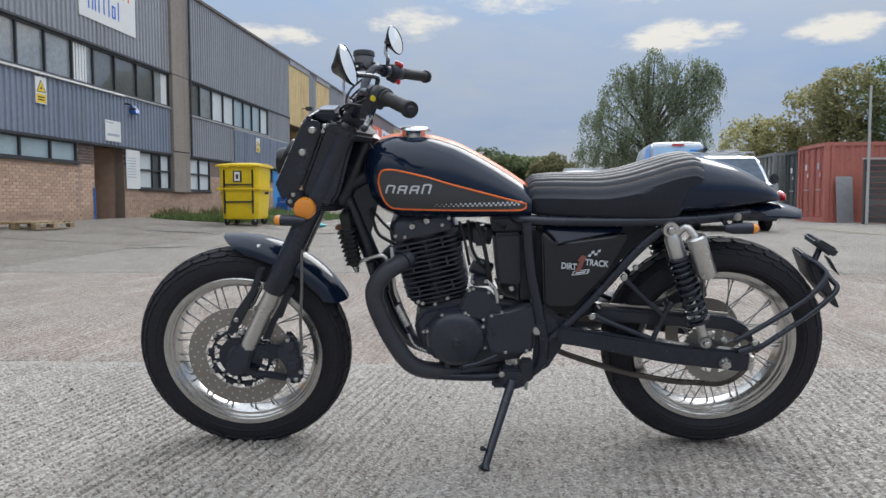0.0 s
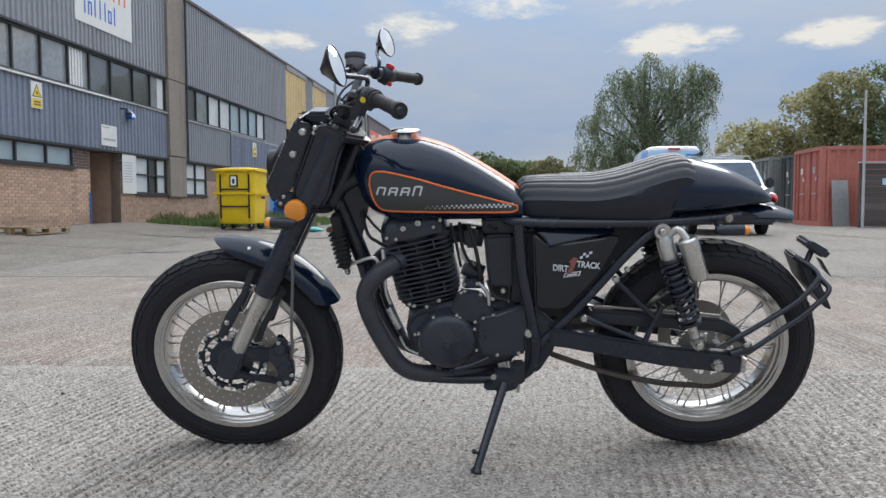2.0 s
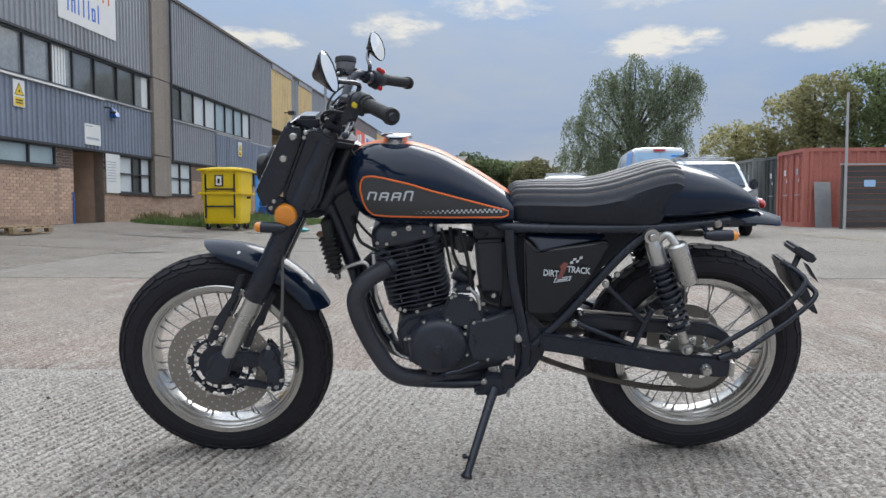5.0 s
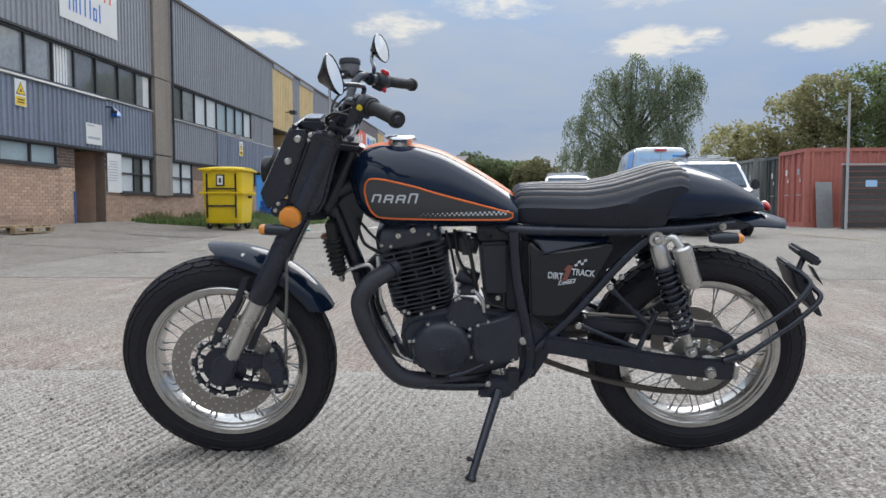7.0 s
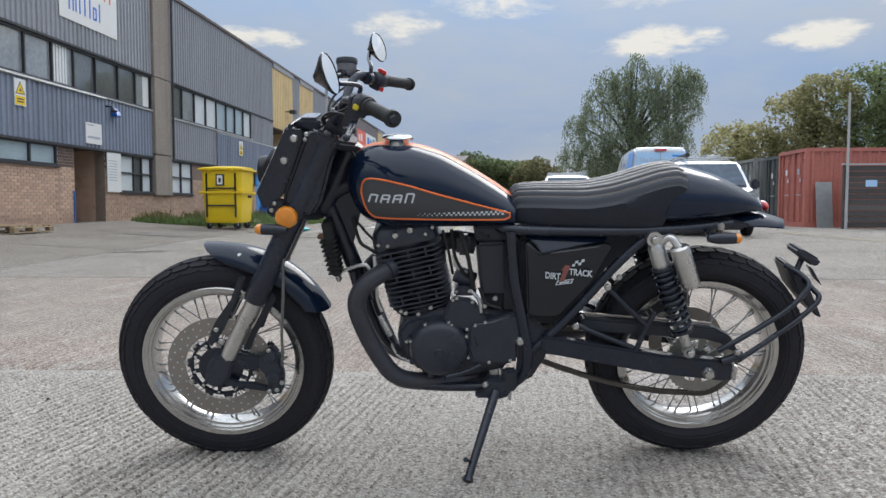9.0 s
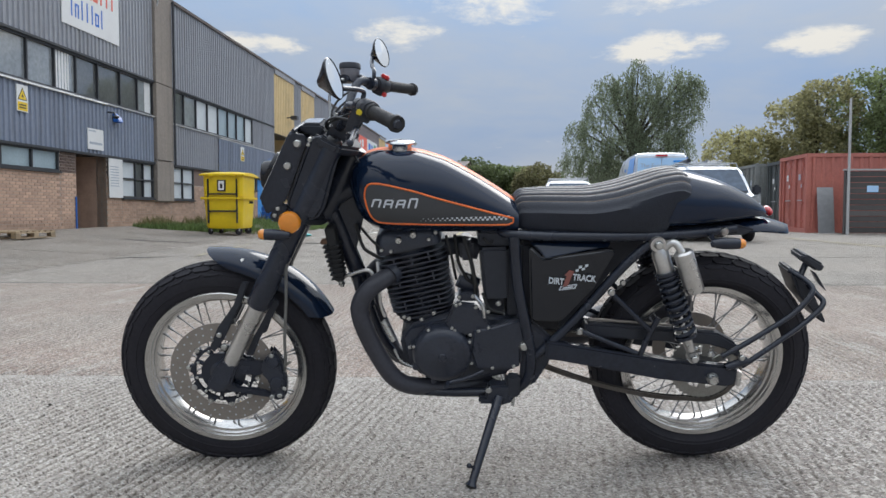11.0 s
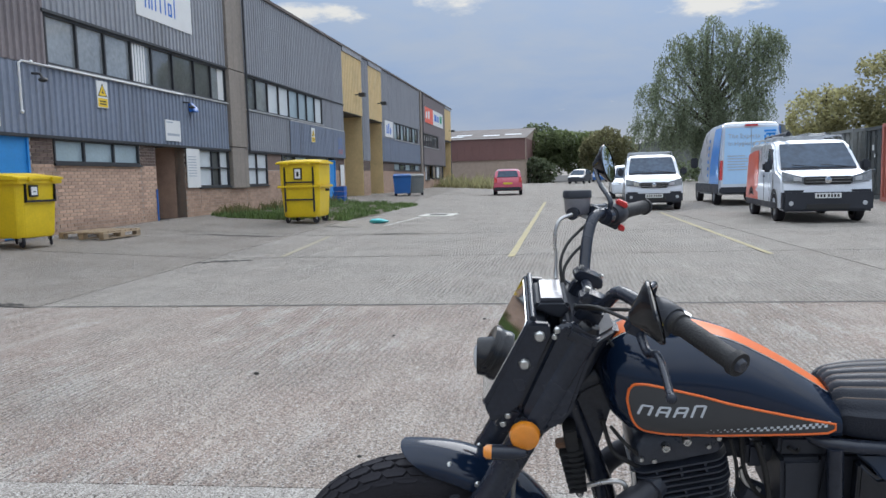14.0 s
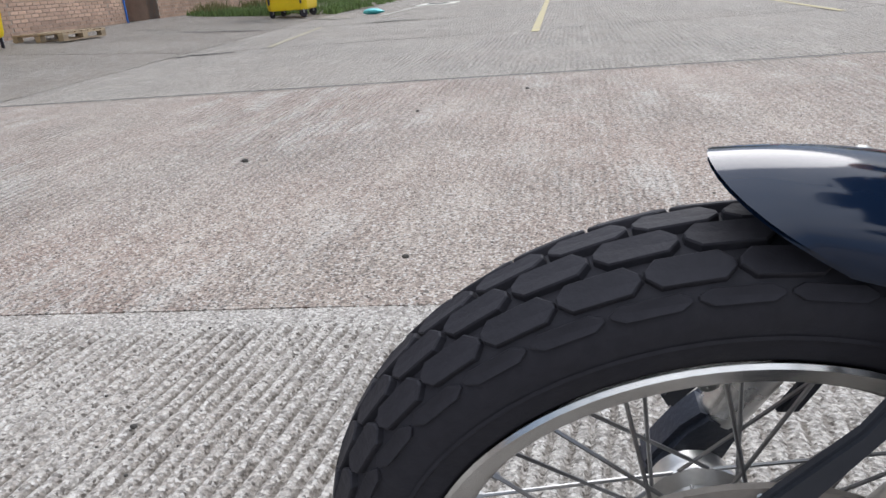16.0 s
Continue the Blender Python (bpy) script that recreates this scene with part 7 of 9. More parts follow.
cal.prism([(0.104, 0.150), (0.088, 0.104), (0.098, 0.066), (0.132, 0.052), (0.150, 0.020), (0.160, 0.004), (0.186, 0.010), (0.196, 0.030), (0.176, 0.080), (0.140, 0.128)], -0.116, -0.086)
cal.prism([(0.092, 0.140), (0.088, 0.030), (0.150, 0.000), (0.182, 0.020), (0.150, 0.110)], -0.066, -0.050)
caliper = fp("brake_caliper", cal, "engine", "black four-piston brake caliper", bevel=0.007)
for x, z in ((0.116, 0.118), (0.152, 0.062)):
    fp("piston_cover", Mesher().lathe([(0, -0.006), (0.016, -0.005), (0.019, 0.0), (0.019, 0.006)], 20, Matrix.Translation((x, -0.117, z))), "engine", "", caliper)
for x, z in ((0.176, 0.030), (0.180, 0.058), (0.104, 0.136), (0.158, 0.016)):
    bolt(x, -0.118, z, 0.9, True, caliper)
fp("caliper_bridge", Mesher().box(0.128, 0.150, -0.088, -0.052, 0.100, 0.122), "engine", "", caliper, bevel=0.003)
fp("caliper_bridge", Mesher().box(0.168, 0.184, -0.088, -0.052, 0.030, 0.052), "engine", "", caliper, bevel=0.003)
fp("bleed_nipple", Mesher().tube([(0.150, -0.100, 0.112), (0.160, -0.104, 0.134)], 0.0045, 10), "bolt", "", caliper)
cb = Mesher()
cb.prism([(-0.028, 0.03), (-0.010, -0.020), (0.010, -0.024), (0.060, 0.036), (0.100, 0.052), (0.108, 0.078), (0.090, 0.098), (0.050, 0.084), (0.030, 0.075)], -0.102, -0.090)
cb.prism([(0.006, -0.028), (0.040, -0.034), (0.100, -0.016), (0.165, 0.004), (0.160, 0.020), (0.110, 0.012), (0.060, -0.008), (0.020, -0.004)], -0.104, -0.092)
fp("caliper_bracket", cb, "satin", "black open caliper bracket", bevel=0.003)
hose = Mesher().tube(arc_points([(0.160, -0.104, 0.094), (0.145, -0.110, 0.140), (0.118, -0.112, 0.197), (0.073, -0.112, 0.311), (0.021, -0.112, 0.435), (0.012, -0.104, 0.505), (0.030, -0.06, 0.57), (0.035, 0.0, 0.64), (-0.02, 0.08, 0.74)], 8), 0.0045, 8)
fp("brake_hose", hose, "hose", "braided brake hose")

# ---- fork ----
FX = 0.007
for sy in (-1, 1):
    y = sy * 0.098
    leg = Mesher()
    leg.prism([(-0.030, -0.035), (-0.012, -0.052), (0.022, -0.045), (0.036, 0.0), (0.028, 0.060), (-0.016, 0.060), (-0.026, 0.03)], y - 0.021, y + 0.021)
    fp("axle_clamp", leg, "engine", "black fork foot", bevel=0.007)
    tube_m = Matrix.Translation((FX, y, 0)) @ pose(0, 0, 0, 90, 0, 0)
    fp("fork_stanchion", Mesher().lathe([(0.0, 0.05), (0.0215, 0.05), (0.0235, 0.075), (0.0235, 0.32), (0.0, 0.32)], 28, tube_m), "alu", "bare aluminium lower fork tube")
    fp("fork_sleeve", Mesher().lathe([(0.0, 0.250), (0.030, 0.250), (0.0335, 0.258), (0.0335, 0.335), (0.0310, 0.345), (0.0300, 0.76), (0.028, 0.775), (0.0, 0.775)], 28, tube_m), "satin", "satin black upper fork tube")
    fp("fork_cap", Mesher().lathe([(0.0, 0.792), (0.012, 0.792), (0.019, 0.789), (0.024, 0.779), (0.024, 0.77)], 20, tube_m), "gloss_black")
    # shroud at the side of the fork that carries the headlight mask
    shr = Mesher()
    shr.prism([(-0.054, 0.768), (-0.040, 0.577), (-0.030, 0.553), (0.023, 0.549), (0.054, 0.560), (0.060, 0.605), (0.034, 0.752), (0.006, 0.776), (-0.036, 0.784)], y - sy * 0.004, y + sy * 0.022)
    fp("fork_shroud", shr, "satin", "satin black fork shroud", bevel=0.010, seg=3)
    for q, s, k in ((-0.051, 0.758, 0.8), (-0.049, 0.744, 0.7), (-0.052, 0.548, 0.8), (-0.052, 0.527, 0.8)):
        bolt(q, sy * 0.1225, s, k if sy < 0 else -k, True)
    lug = Mesher()
    lug.prism([(-0.064, 0.560), (-0.064, 0.512), (-0.040, 0.506), (-0.026, 0.530), (-0.030, 0.566)], sy * 0.100, sy * 0.120)
    fp("mask_bracket", lug, "satin", bevel=0.004)
    # round reflector on a short tab
    rf_ = Mesher()
    rf_.lathe([(0, -0.012), (0.022, -0.0115), (0.028, -0.008), (0.031, 0.0), (0.031, 0.006), (0, 0.006)], 32, Matrix.Translation((-0.007, sy * 0.142, 0.532)) @ pose(0, 0, 0, 0, 0, 0 if sy < 0 else 180))
    refl = fp("side_reflector", rf_, "amber", "round amber reflector")
    fp("reflector_mount", Mesher().box(-0.022, 0.008, min(sy * 0.112, sy * 0.138), max(sy * 0.112, sy * 0.138), 0.520, 0.545), "satin", "", refl, bevel=0.003)
    # indicator with a forward amber lens
    ib = Mesher()
    M2 = Matrix.Translation((-0.027, sy * 0.152, 0.487)) @ pose(0, 0, 0, 0, -25, 0)
    ib.lathe([(0.0, 0.045), (0.009, 0.040), (0.0145, 0.02), (0.0155, -0.01), (0.0150, -0.028)], 18, M2 @ pose(0, 0, 0, 0, 0, -90))
    ind = fp("indicator", ib, "satin", "slim black indicator")
    il = Mesher()
    il.lathe([(0.0150, -0.028), (0.0142, -0.038), (0.0095, -0.044), (0.0, -0.0455)], 18, M2 @ pose(0, 0, 0, 0, 0, -90))
    fp("indicator_lens", il, "amber", "amber lens", ind)
    fp("indicator_stem", Mesher().tube([(-0.004, sy * 0.118, 0.492), (-0.016, sy * 0.142, 0.490)], 0.008, 8), "satin", "", ind)
for s in (0.545, 0.765):
    cl = Mesher()
    cl.prism([(-0.034, -0.13), (-0.034, 0.13), (0.025, 0.13), (0.080, 0.03), (0.080, -0.03), (0.025, -0.13)], s - 0.014, s + 0.014, Matrix(((1, 0, 0, 0), (0, 0, 1, 0), (0, 1, 0, 0), (0, 0, 0, 1))))
    fp("fork_yoke", cl, "plastic", "black fork yoke", bevel=0.008)

# ---- headlight mask ----
def round_rect(x, hy, z0, z1, r, n_=5):
    """A rectangle with rounded corners in the plane of the mask."""
    pts = []
    for cy, cz, a in ((hy - r, z1 - r, 0), (-hy + r, z1 - r, 90), (-hy + r, z0 + r, 180), (hy - r, z0 + r, 270)):
        for i in range(n_ + 1):
            w = radians(a + 90 * i / n_)
            pts.append((x, cy + r * math.cos(w), cz + r * math.sin(w)))
    return pts


hp = fp("headlight_plate", Mesher().loft([round_rect(-0.090, 0.122, 0.545, 0.752, 0.012), round_rect(-0.106, 0.122, 0.545, 0.752, 0.012), round_rect(-0.108, 0.120, 0.547, 0.750, 0.012)]), "satin", "satin black number-plate style headlight mask")
fp("mask_face", Mesher().loft([round_rect(-0.1078, 0.1155, 0.551, 0.744, 0.014), round_rect(-0.1092, 0.1150, 0.5515, 0.7435, 0.014)]), "face_plate", "mirror-glossy face of the mask", hp, smooth=False)
fold = Mesher()
fold.loft([[(-0.105, y, 0.549), (-0.074, y, 0.520), (-0.068, y, 0.526), (-0.094, y, 0.553)] for y in (-0.120, 0.120)])
fp("mask_fold", fold, "satin", "lower edge folded back", hp, bevel=0.002)
for sy in (-1, 1):
    sd = Mesher()
    sd.prism([(-0.106, 0.748), (-0.068, 0.763), (-0.056, 0.741), (-0.041, 0.577), (-0.052, 0.553), (-0.072, 0.518), (-0.102, 0.545)], sy * 0.106, sy * 0.1235)
    side_ = fp("mask_side", sd, "satin", "black side of the headlight mask", hp, bevel=0.004)
    for q, s in ((-0.076, 0.734), (-0.075, 0.668)):
        bolt(q, sy * 0.1255, s, 1.35 if sy < 0 else -1.35, True, hp)
bk = Mesher()
bk.box(-0.095, -0.058, -0.104, 0.104, 0.58, 0.742)
fp("plate_back", bk, "plastic", parent=hp, bevel=0.006)
hl = Mesher()
HB = Matrix.Translation((-0.105, 0, 0.610)) @ pose(0, 0, 0, 0, 0, -90)
HM = Matrix.Translation((-0.084, 0, 0.606)) @ pose(0, 0, 0, 0, -25, 0) @ pose(0, 0, 0, 0, 0, -90)
hl.lathe([(0.046, 0.0), (0.0490, -0.010), (0.0500, -0.020), (0.0485, -0.0245), (0.0460, -0.0245), (0.030, -0.022), (0.0, -0.021)], 44, HB)
head = fp("headlight", hl, "gloss_black", "small round projector headlight in a black barrel")
hb = Mesher().lathe([(0.0465, 0.012), (0.0460, -0.008), (0.0435, -0.022), (0.0415, -0.040), (0.0405, -0.050), (0.0395, -0.0575), (0.0365, -0.0610), (0.0335, -0.0595), (0.032, -0.052)], 40, HM)
fp("headlight_barrel", hb, "gloss_black", "", head)
hn = Mesher().lathe([(0.0332, -0.054), (0.030, -0.0610), (0.019, -0.0670), (0.0, -0.0695)], 36, HM)
fp("headlight_lens", hn, "lamp_glass", "clear bulging lens", head)
# instrument pod behind the top edge of the mask
ds = Mesher()
ds.prism([(-0.098, 0.752), (-0.094, 0.772), (-0.046, 0.796), (-0.030, 0.788), (-0.034, 0.756)], -0.058, 0.058)
dash = fp("instrument_box", ds, "plastic", "small black instrument pod", bevel=0.006)
dg = Mesher()
dg.loft([[(-0.090, y, 0.7755), (-0.052, y, 0.7945), (-0.053, y, 0.7965), (-0.091, y, 0.7775)] for y in (-0.048, 0.048)])
fp("instrument_glass", dg, "smoke", "smooth glass of the instruments", dash)
tr_ = Mesher()
tr_.tube([(-0.100, -0.112, 0.756), (-0.100, 0.112, 0.756)], 0.006, 10)
fp("plate_trim", tr_, "satin", "dark rubber trim along the top edge", hp)

# ---- front mudguard ----
md = Mesher()
rings = []
for i in range(29):
    t = i / 28
    row = []
    for j in range(15):
        b = j / 14 * 2 - 1
        # both ends are cut back towards the flanks
        a = radians(interp([(0.0, -33 + 12 * abs(b) ** 2.2), (1.0, 36 - 7 * abs(b) ** 2)], t))
        y = 0.073 * math.sin(b * math.pi / 2) * (0.80 + 0.20 * min(1.0, t / 0.3))
        drop = 0.047 * (1 - math.cos(b * math.pi / 2))
        r = 0.362 - drop + 0.004 * max(0.0, 1 - t / 0.25) ** 2
        row.append((r * math.sin(a), y, r * math.cos(a)))
    rings.append(row)
md.loft(rings, False, None, False)
k_ = len(md.v)
n_f = len(md.f)
inner_v = []
for row_i, row in enumerate(rings):
    for p in row:
        v = Vector(p)
        rr = math.hypot(v.x, v.z)
        inner_v.append((v.x * (rr - 0.004) / rr, v.y * 0.95, v.z * (rr - 0.004) / rr))
md.add(inner_v, [(f[3], f[2], f[1], f[0]) for f in md.f[:n_f]])
mudguard = fp("front_mudguard", md, "paint", "short glossy navy front mudguard")
for sy in (-1, 1):
    fp("mudguard_rivet", Mesher().lathe([(0, -0.003), (0.006, -0.002), (0.0075, 0.0), (0.0075, 0.003)], 12, Matrix.Translation((-0.088, sy * 0.047, 0.336)) @ pose(0, 0, 0, sy * 48, 0, 0) @ pose(0, 0, 0, 0, 0, 0 if sy < 0 else 180)), "bolt", "", mudguard)
for sy in (-1, 1):
    st = Mesher()
    st.tube([(0.0, sy * 0.066, 0.33), (-0.003, sy * 0.090, 0.29)], 0.006, 8)
    fp("mudguard_stay", st, "satin")
    for side_pts in ([(-0.062, 0.290), (-0.044, 0.300), (-0.038, 0.225), (-0.040, 0.100), (-0.050, 0.050), (-0.068, 0.062), (-0.070, 0.130), (-0.056, 0.215)], [(0.040, 0.290), (0.060, 0.280), (0.056, 0.215), (0.052, 0.150), (0.056, 0.095), (0.036, 0.085), (0.034, 0.150), (0.038, 0.220)]):
        pd = Mesher()
        pd.prism(side_pts, sy * 0.076, sy * 0.086)
        fp("mudguard_bracket", pd, "plastic", "broad black mudguard bracket", bevel=0.003)
    bolt(-0.057, sy * 0.089, 0.112, 1.0 if sy < 0 else -1.0, True)
    bolt(-0.030, sy * 0.089, 0.085, 1.2 if sy < 0 else -1.2, True)
    bolt(-0.02, sy * 0.072, 0.335, 0.8, True)

# ---- handlebar ----
for sy in (-1, 1):
    rise = Mesher()
    rise.box(-0.022, 0.030, sy * 0.060 - 0.017, sy * 0.060 + 0.017, 0.772, 0.812)
    riser = fp("bar_riser", rise, "satin", "black bar riser", bevel=0.006)
    cap_ = Mesher()
    cap_.prism([(-0.030, 0.813), (-0.030, 0.828), (-0.020, 0.836), (0.022, 0.838), (0.034, 0.830), (0.034, 0.813)], sy * 0.060 - 0.019, sy * 0.060 + 0.019)
    fp("bar_clamp", cap_, "satin", "", riser, bevel=0.004)
    for q in (-0.022, 0.025):
        fp("clamp_bolt", Mesher().tube([(q, sy * 0.060, 0.834), (q, sy * 0.060, 0.842)], 0.0055, 10), "bolt", "", riser)
near_half = [(0.0, 0.040, 0.815), (0.004, 0.078, 0.816), (0.008, 0.104, 0.838), (0.005, 0.145, 0.882), (0.018, 0.185, 0.897), (0.044, 0.232, 0.906), (0.080, 0.290, 0.922), (0.134, 0.396, 0.940)]
half = [(0.0, 0.040, 0.815), (0.0, 0.078, 0.816), (-0.008, 0.104, 0.838), (-0.020, 0.145, 0.884), (-0.018, 0.185, 0.906), (0.012, 0.232, 0.916), (0.064, 0.290, 0.924), (0.134, 0.396, 0.940)]
ends = {-1: 0.0, 1: 0.012}
bar = [(x, -y, z) for x, y, z in reversed(near_half)] + [(x, y, z + (0.012 if y > 0.18 else 0.0)) for x, y, z in half]
fp("handlebar", Mesher().tube(arc_points(bar, 6), 0.0125, 14), "satin", "satin black handlebar")
for sy in (-1, 1):
    gr = Mesher()
    up = ends[sy]
    p0, p1 = Vector((0.070 if sy < 0 else 0.056, sy * 0.282, 0.921 + up)), Vector((0.136, sy * 0.400, 0.938 + up))
    dd = (p1 - p0).normalized()
    prof_g = [(0.0, 0.020), (0.010, 0.020), (0.012, 0.0165)]
    for i in range(9):
        prof_g += [(0.018 + 0.012 * i, 0.0168), (0.024 + 0.012 * i, 0.0160)]
    ln_g = (p1 - p0).length
    prof_g += [(ln_g - 0.012, 0.0168), (ln_g - 0.011, 0.0205), (ln_g, 0.0195)]
    gr.tube([p0 + dd * t for t, _ in prof_g], [r for _, r in prof_g], 20)
    grip = fp("grip", gr, "grip", "black rubber grip")
    fp("bar_end", Mesher().tube([p1, p1 + dd * 0.006], [0.012, 0.009], 14), "satin", "", grip)
    sw = Mesher()
    s0 = p0 - dd * 0.055
    sw.tube([s0, s0 + dd * 0.006, p0 - dd * 0.008, p0 - dd * 0.002], [0.019, 0.024, 0.025, 0.021], 14)
    sw.box(-0.018, 0.016, -0.022, 0.022, -0.030, 0.012, Matrix.Translation(s0 + dd * 0.028))
    switch = fp("switch_housing", sw, "plastic", "black switch housing", bevel=0.003)
    key = Mesher()
    key.box(-0.006, 0.008, -0.010, 0.010, -0.006, 0.006, Matrix.Translation(s0 + dd * 0.03 + Vector((-0.016 if sy < 0 else 0.02, -0.020, -0.012 if sy < 0 else -0.020))))
    fp("switch_key", key, "switch_yellow" if sy < 0 else "switch_red", "", switch, bevel=0.002)
    if sy > 0:
        k2 = Mesher().box(-0.014, 0.014, -0.010, 0.010, -0.005, 0.008, Matrix.Translation(s0 + dd * 0.03 + Vector((0, 0, 0.026))))
        fp("switch_key", k2, "switch_red", "", switch, bevel=0.003)
    # lever and perch
    pc = s0 - dd * 0.018
    pr_ = Mesher()
    pr_.tube([pc - dd * 0.012, pc + dd * 0.012], 0.019, 14)
    if sy < 0:
        pr_.box(-0.012, 0.024, -0.013, 0.013, -0.062, 0.008, Matrix.Translation(pc))
    else:
        pr_.box(-0.046, 0.0, -0.013, 0.013, -0.016, 0.010, Matrix.Translation(pc))
    perch = fp("lever_perch", pr_, "satin", "black lever perch", bevel=0.003)
    lv = Mesher()
    tip = Vector((0.060, -0.432, 0.858)) if sy < 0 else Vector((0.050, 0.412, 0.905))
    base = pc + (Vector((0.014, -0.006, -0.054)) if sy < 0 else Vector((-0.044, 0.004, -0.004)))
    lv.tube(arc_points([base, base + Vector((0.010, sy * 0.05, -0.008)), (base + tip) / 2 + (Vector((0.002, 0, 0.012)) if sy < 0 else Vector((-0.014, 0, -0.006))), tip], 6), [0.008] * 8 + [0.0065] * 8 + [0.006, 0.006, 0.0065], 10)
    lv.ball(tip, 0.0085, 10, 6)
    fp("lever", lv, "satin", "black control lever", perch)
    # mirrors
    mc = Vector((-0.032, -0.432, 0.966)) if sy < 0 else Vector((-0.008, 0.372, 1.008))
    nrm = Vector((0.70, -0.14, 0.69)).normalized() if sy < 0 else Vector((0.66, -0.34, 0.66)).normalized()
    rot = Vector((0, 1, 0)).rotation_difference(nrm).to_matrix().to_4x4()
    mh = Mesher().lathe([(0.0, -0.034), (0.009, -0.033), (0.016, -0.026), (0.032, -0.012), (0.044, -0.002), (0.0470, 0.003), (0.0450, 0.006)], 36, Matrix.Translation(mc) @ rot)
    mirror = fp("mirror", mh, "gloss_black", "round black mirror")
    fp("mirror_glass", Mesher().lathe([(0.0, 0.0055), (0.0445, 0.0045)], 36, Matrix.Translation(mc) @ rot), "mirror", "mirror glass", mirror)
    back = mc - nrm * 0.030
    ms = Mesher().tube(arc_points([pc + Vector((0, 0, 0.014)), pc + Vector((-0.010, sy * 0.008, 0.036)), (pc + back) / 2 + Vector((-0.008, 0, 0.014)), back], 6), 0.006, 10)
    fp("mirror_stem", ms, "satin", "", mirror)
# brake fluid reservoir on the right
RM = Matrix.Translation((-0.046, 0.222, 0.900)) @ pose(0, 0, 0, -14, -27, 0)
rs_ = Mesher().lathe([(0.0, 0.0), (0.024, 0.0), (0.0285, 0.006), (0.0300, 0.038), (0.0, 0.038)], 28, RM @ pose(0, 0, 0, 90, 0, 0))
res_ = fp("fluid_reservoir", rs_, "smoke", "translucent smoked brake fluid reservoir")
rc_ = Mesher().lathe([(0.0, 0.055), (0.030, 0.054), (0.0325, 0.050), (0.0325, 0.038), (0.0300, 0.036)], 28, RM @ pose(0, 0, 0, 90, 0, 0))
fp("reservoir_cap", rc_, "plastic", "black screw cap", res_)
fp("master_cylinder", Mesher().tube([(-0.064, 0.190, 0.902), (-0.036, 0.246, 0.912)], 0.014, 12), "satin", "black master cylinder")
fp("reservoir_bracket", Mesher().tube([(-0.02, 0.212, 0.905), (-0.045, 0.222, 0.903)], 0.006, 8), "steel")
# cables and hoses
fp("metal_hose", Mesher().tube(arc_points([(-0.064, 0.190, 0.902), (-0.086, 0.172, 0.880), (-0.078, 0.160, 0.842), (-0.056, 0.150, 0.804), (-0.038, 0.130, 0.765), (-0.020, 0.080, 0.735)], 8), 0.0042, 10), "alu", "bright braided metal hose")
for pts in ([(-0.012, 0.150, 0.880), (-0.035, 0.125, 0.830), (-0.036, 0.100, 0.792), (0.000, 0.060, 0.752)], [(-0.020, 0.200, 0.900), (-0.050, 0.150, 0.840), (-0.040, 0.110, 0.790), (0.020, 0.060, 0.730)],
            [(0.026, -0.215, 0.868), (-0.018, -0.150, 0.842), (-0.030, -0.080, 0.800), (0.030, -0.030, 0.775), (0.100, -0.050, 0.740)], [(0.020, -0.200, 0.880), (-0.022, -0.120, 0.822), (-0.020, -0.040, 0.790), (0.050, 0.010, 0.760)]):
    fp("cable", Mesher().tube(arc_points(pts, 8), 0.0034, 8), "cable")
kb = Mesher()
kb.tube([(0.036, 0.0, 0.775), (0.036, 0.0, 0.800)], 0.015, 16)
fp("ignition_lock", kb, "plastic", "black ignition lock")

# ---- tank ----
T_TOP = [(0.392, 0.895), (0.400, 0.922), (0.420, 0.947), (0.453, 0.966), (0.485, 0.972), (0.565, 0.970), (0.645, 0.951), (0.725, 0.912), (0.806, 0.863), (0.866, 0.822)]
T_BOT = [(0.392, 0.870), (0.402, 0.838), (0.425, 0.785), (0.470, 0.750), (0.560, 0.738), (0.866, 0.742)]
T_WID = [(0.392, 0.026), (0.402, 0.062), (0.425, 0.098), (0.470, 0.122), (0.530, 0.133), (0.600, 0.133), (0.680, 0.126), (0.770, 0.114), (0.866, 0.098)]
T_N = 2.35


def tank_side(u, w):
    zt, zb, hw = curve(T_TOP, u), curve(T_BOT, u), curve(T_WID, u)
    zm = zb + 0.42 * (zt - zb)
    t = min(1.0, abs(w - zm) / ((zt - zm) if w > zm else (zm - zb)))
    return hw * (1 - t ** T_N) ** (1 / T_N)


tk = Mesher()
rings = []
for i in range(49):
    u = 0.392 + (0.866 - 0.392) * (i / 48) ** 1.25
    zt, zb, hw = curve(T_TOP, u), curve(T_BOT, u), curve(T_WID, u)
    zm = zb + 0.42 * (zt - zb)
    row = []
    for j in range(56):
        a = 2 * math.pi * j / 56
        c_, s_ = math.cos(a), math.sin(a)
        y = hw * math.copysign(abs(c_) ** (2 / T_N), c_)
        z = zm + ((zt - zm) if s_ > 0 else (zm - zb)) * math.copysign(abs(s_) ** (2 / T_N), s_)
        row.append((u, y, z))
    rings.append(row)
tank = bp("fuel_tank", tk.loft(rings), "paint", "glossy navy teardrop fuel tank")


def on_tank(u, w, lift, side=-1):
    return (u, side * (tank_side(u, w) + lift), w)


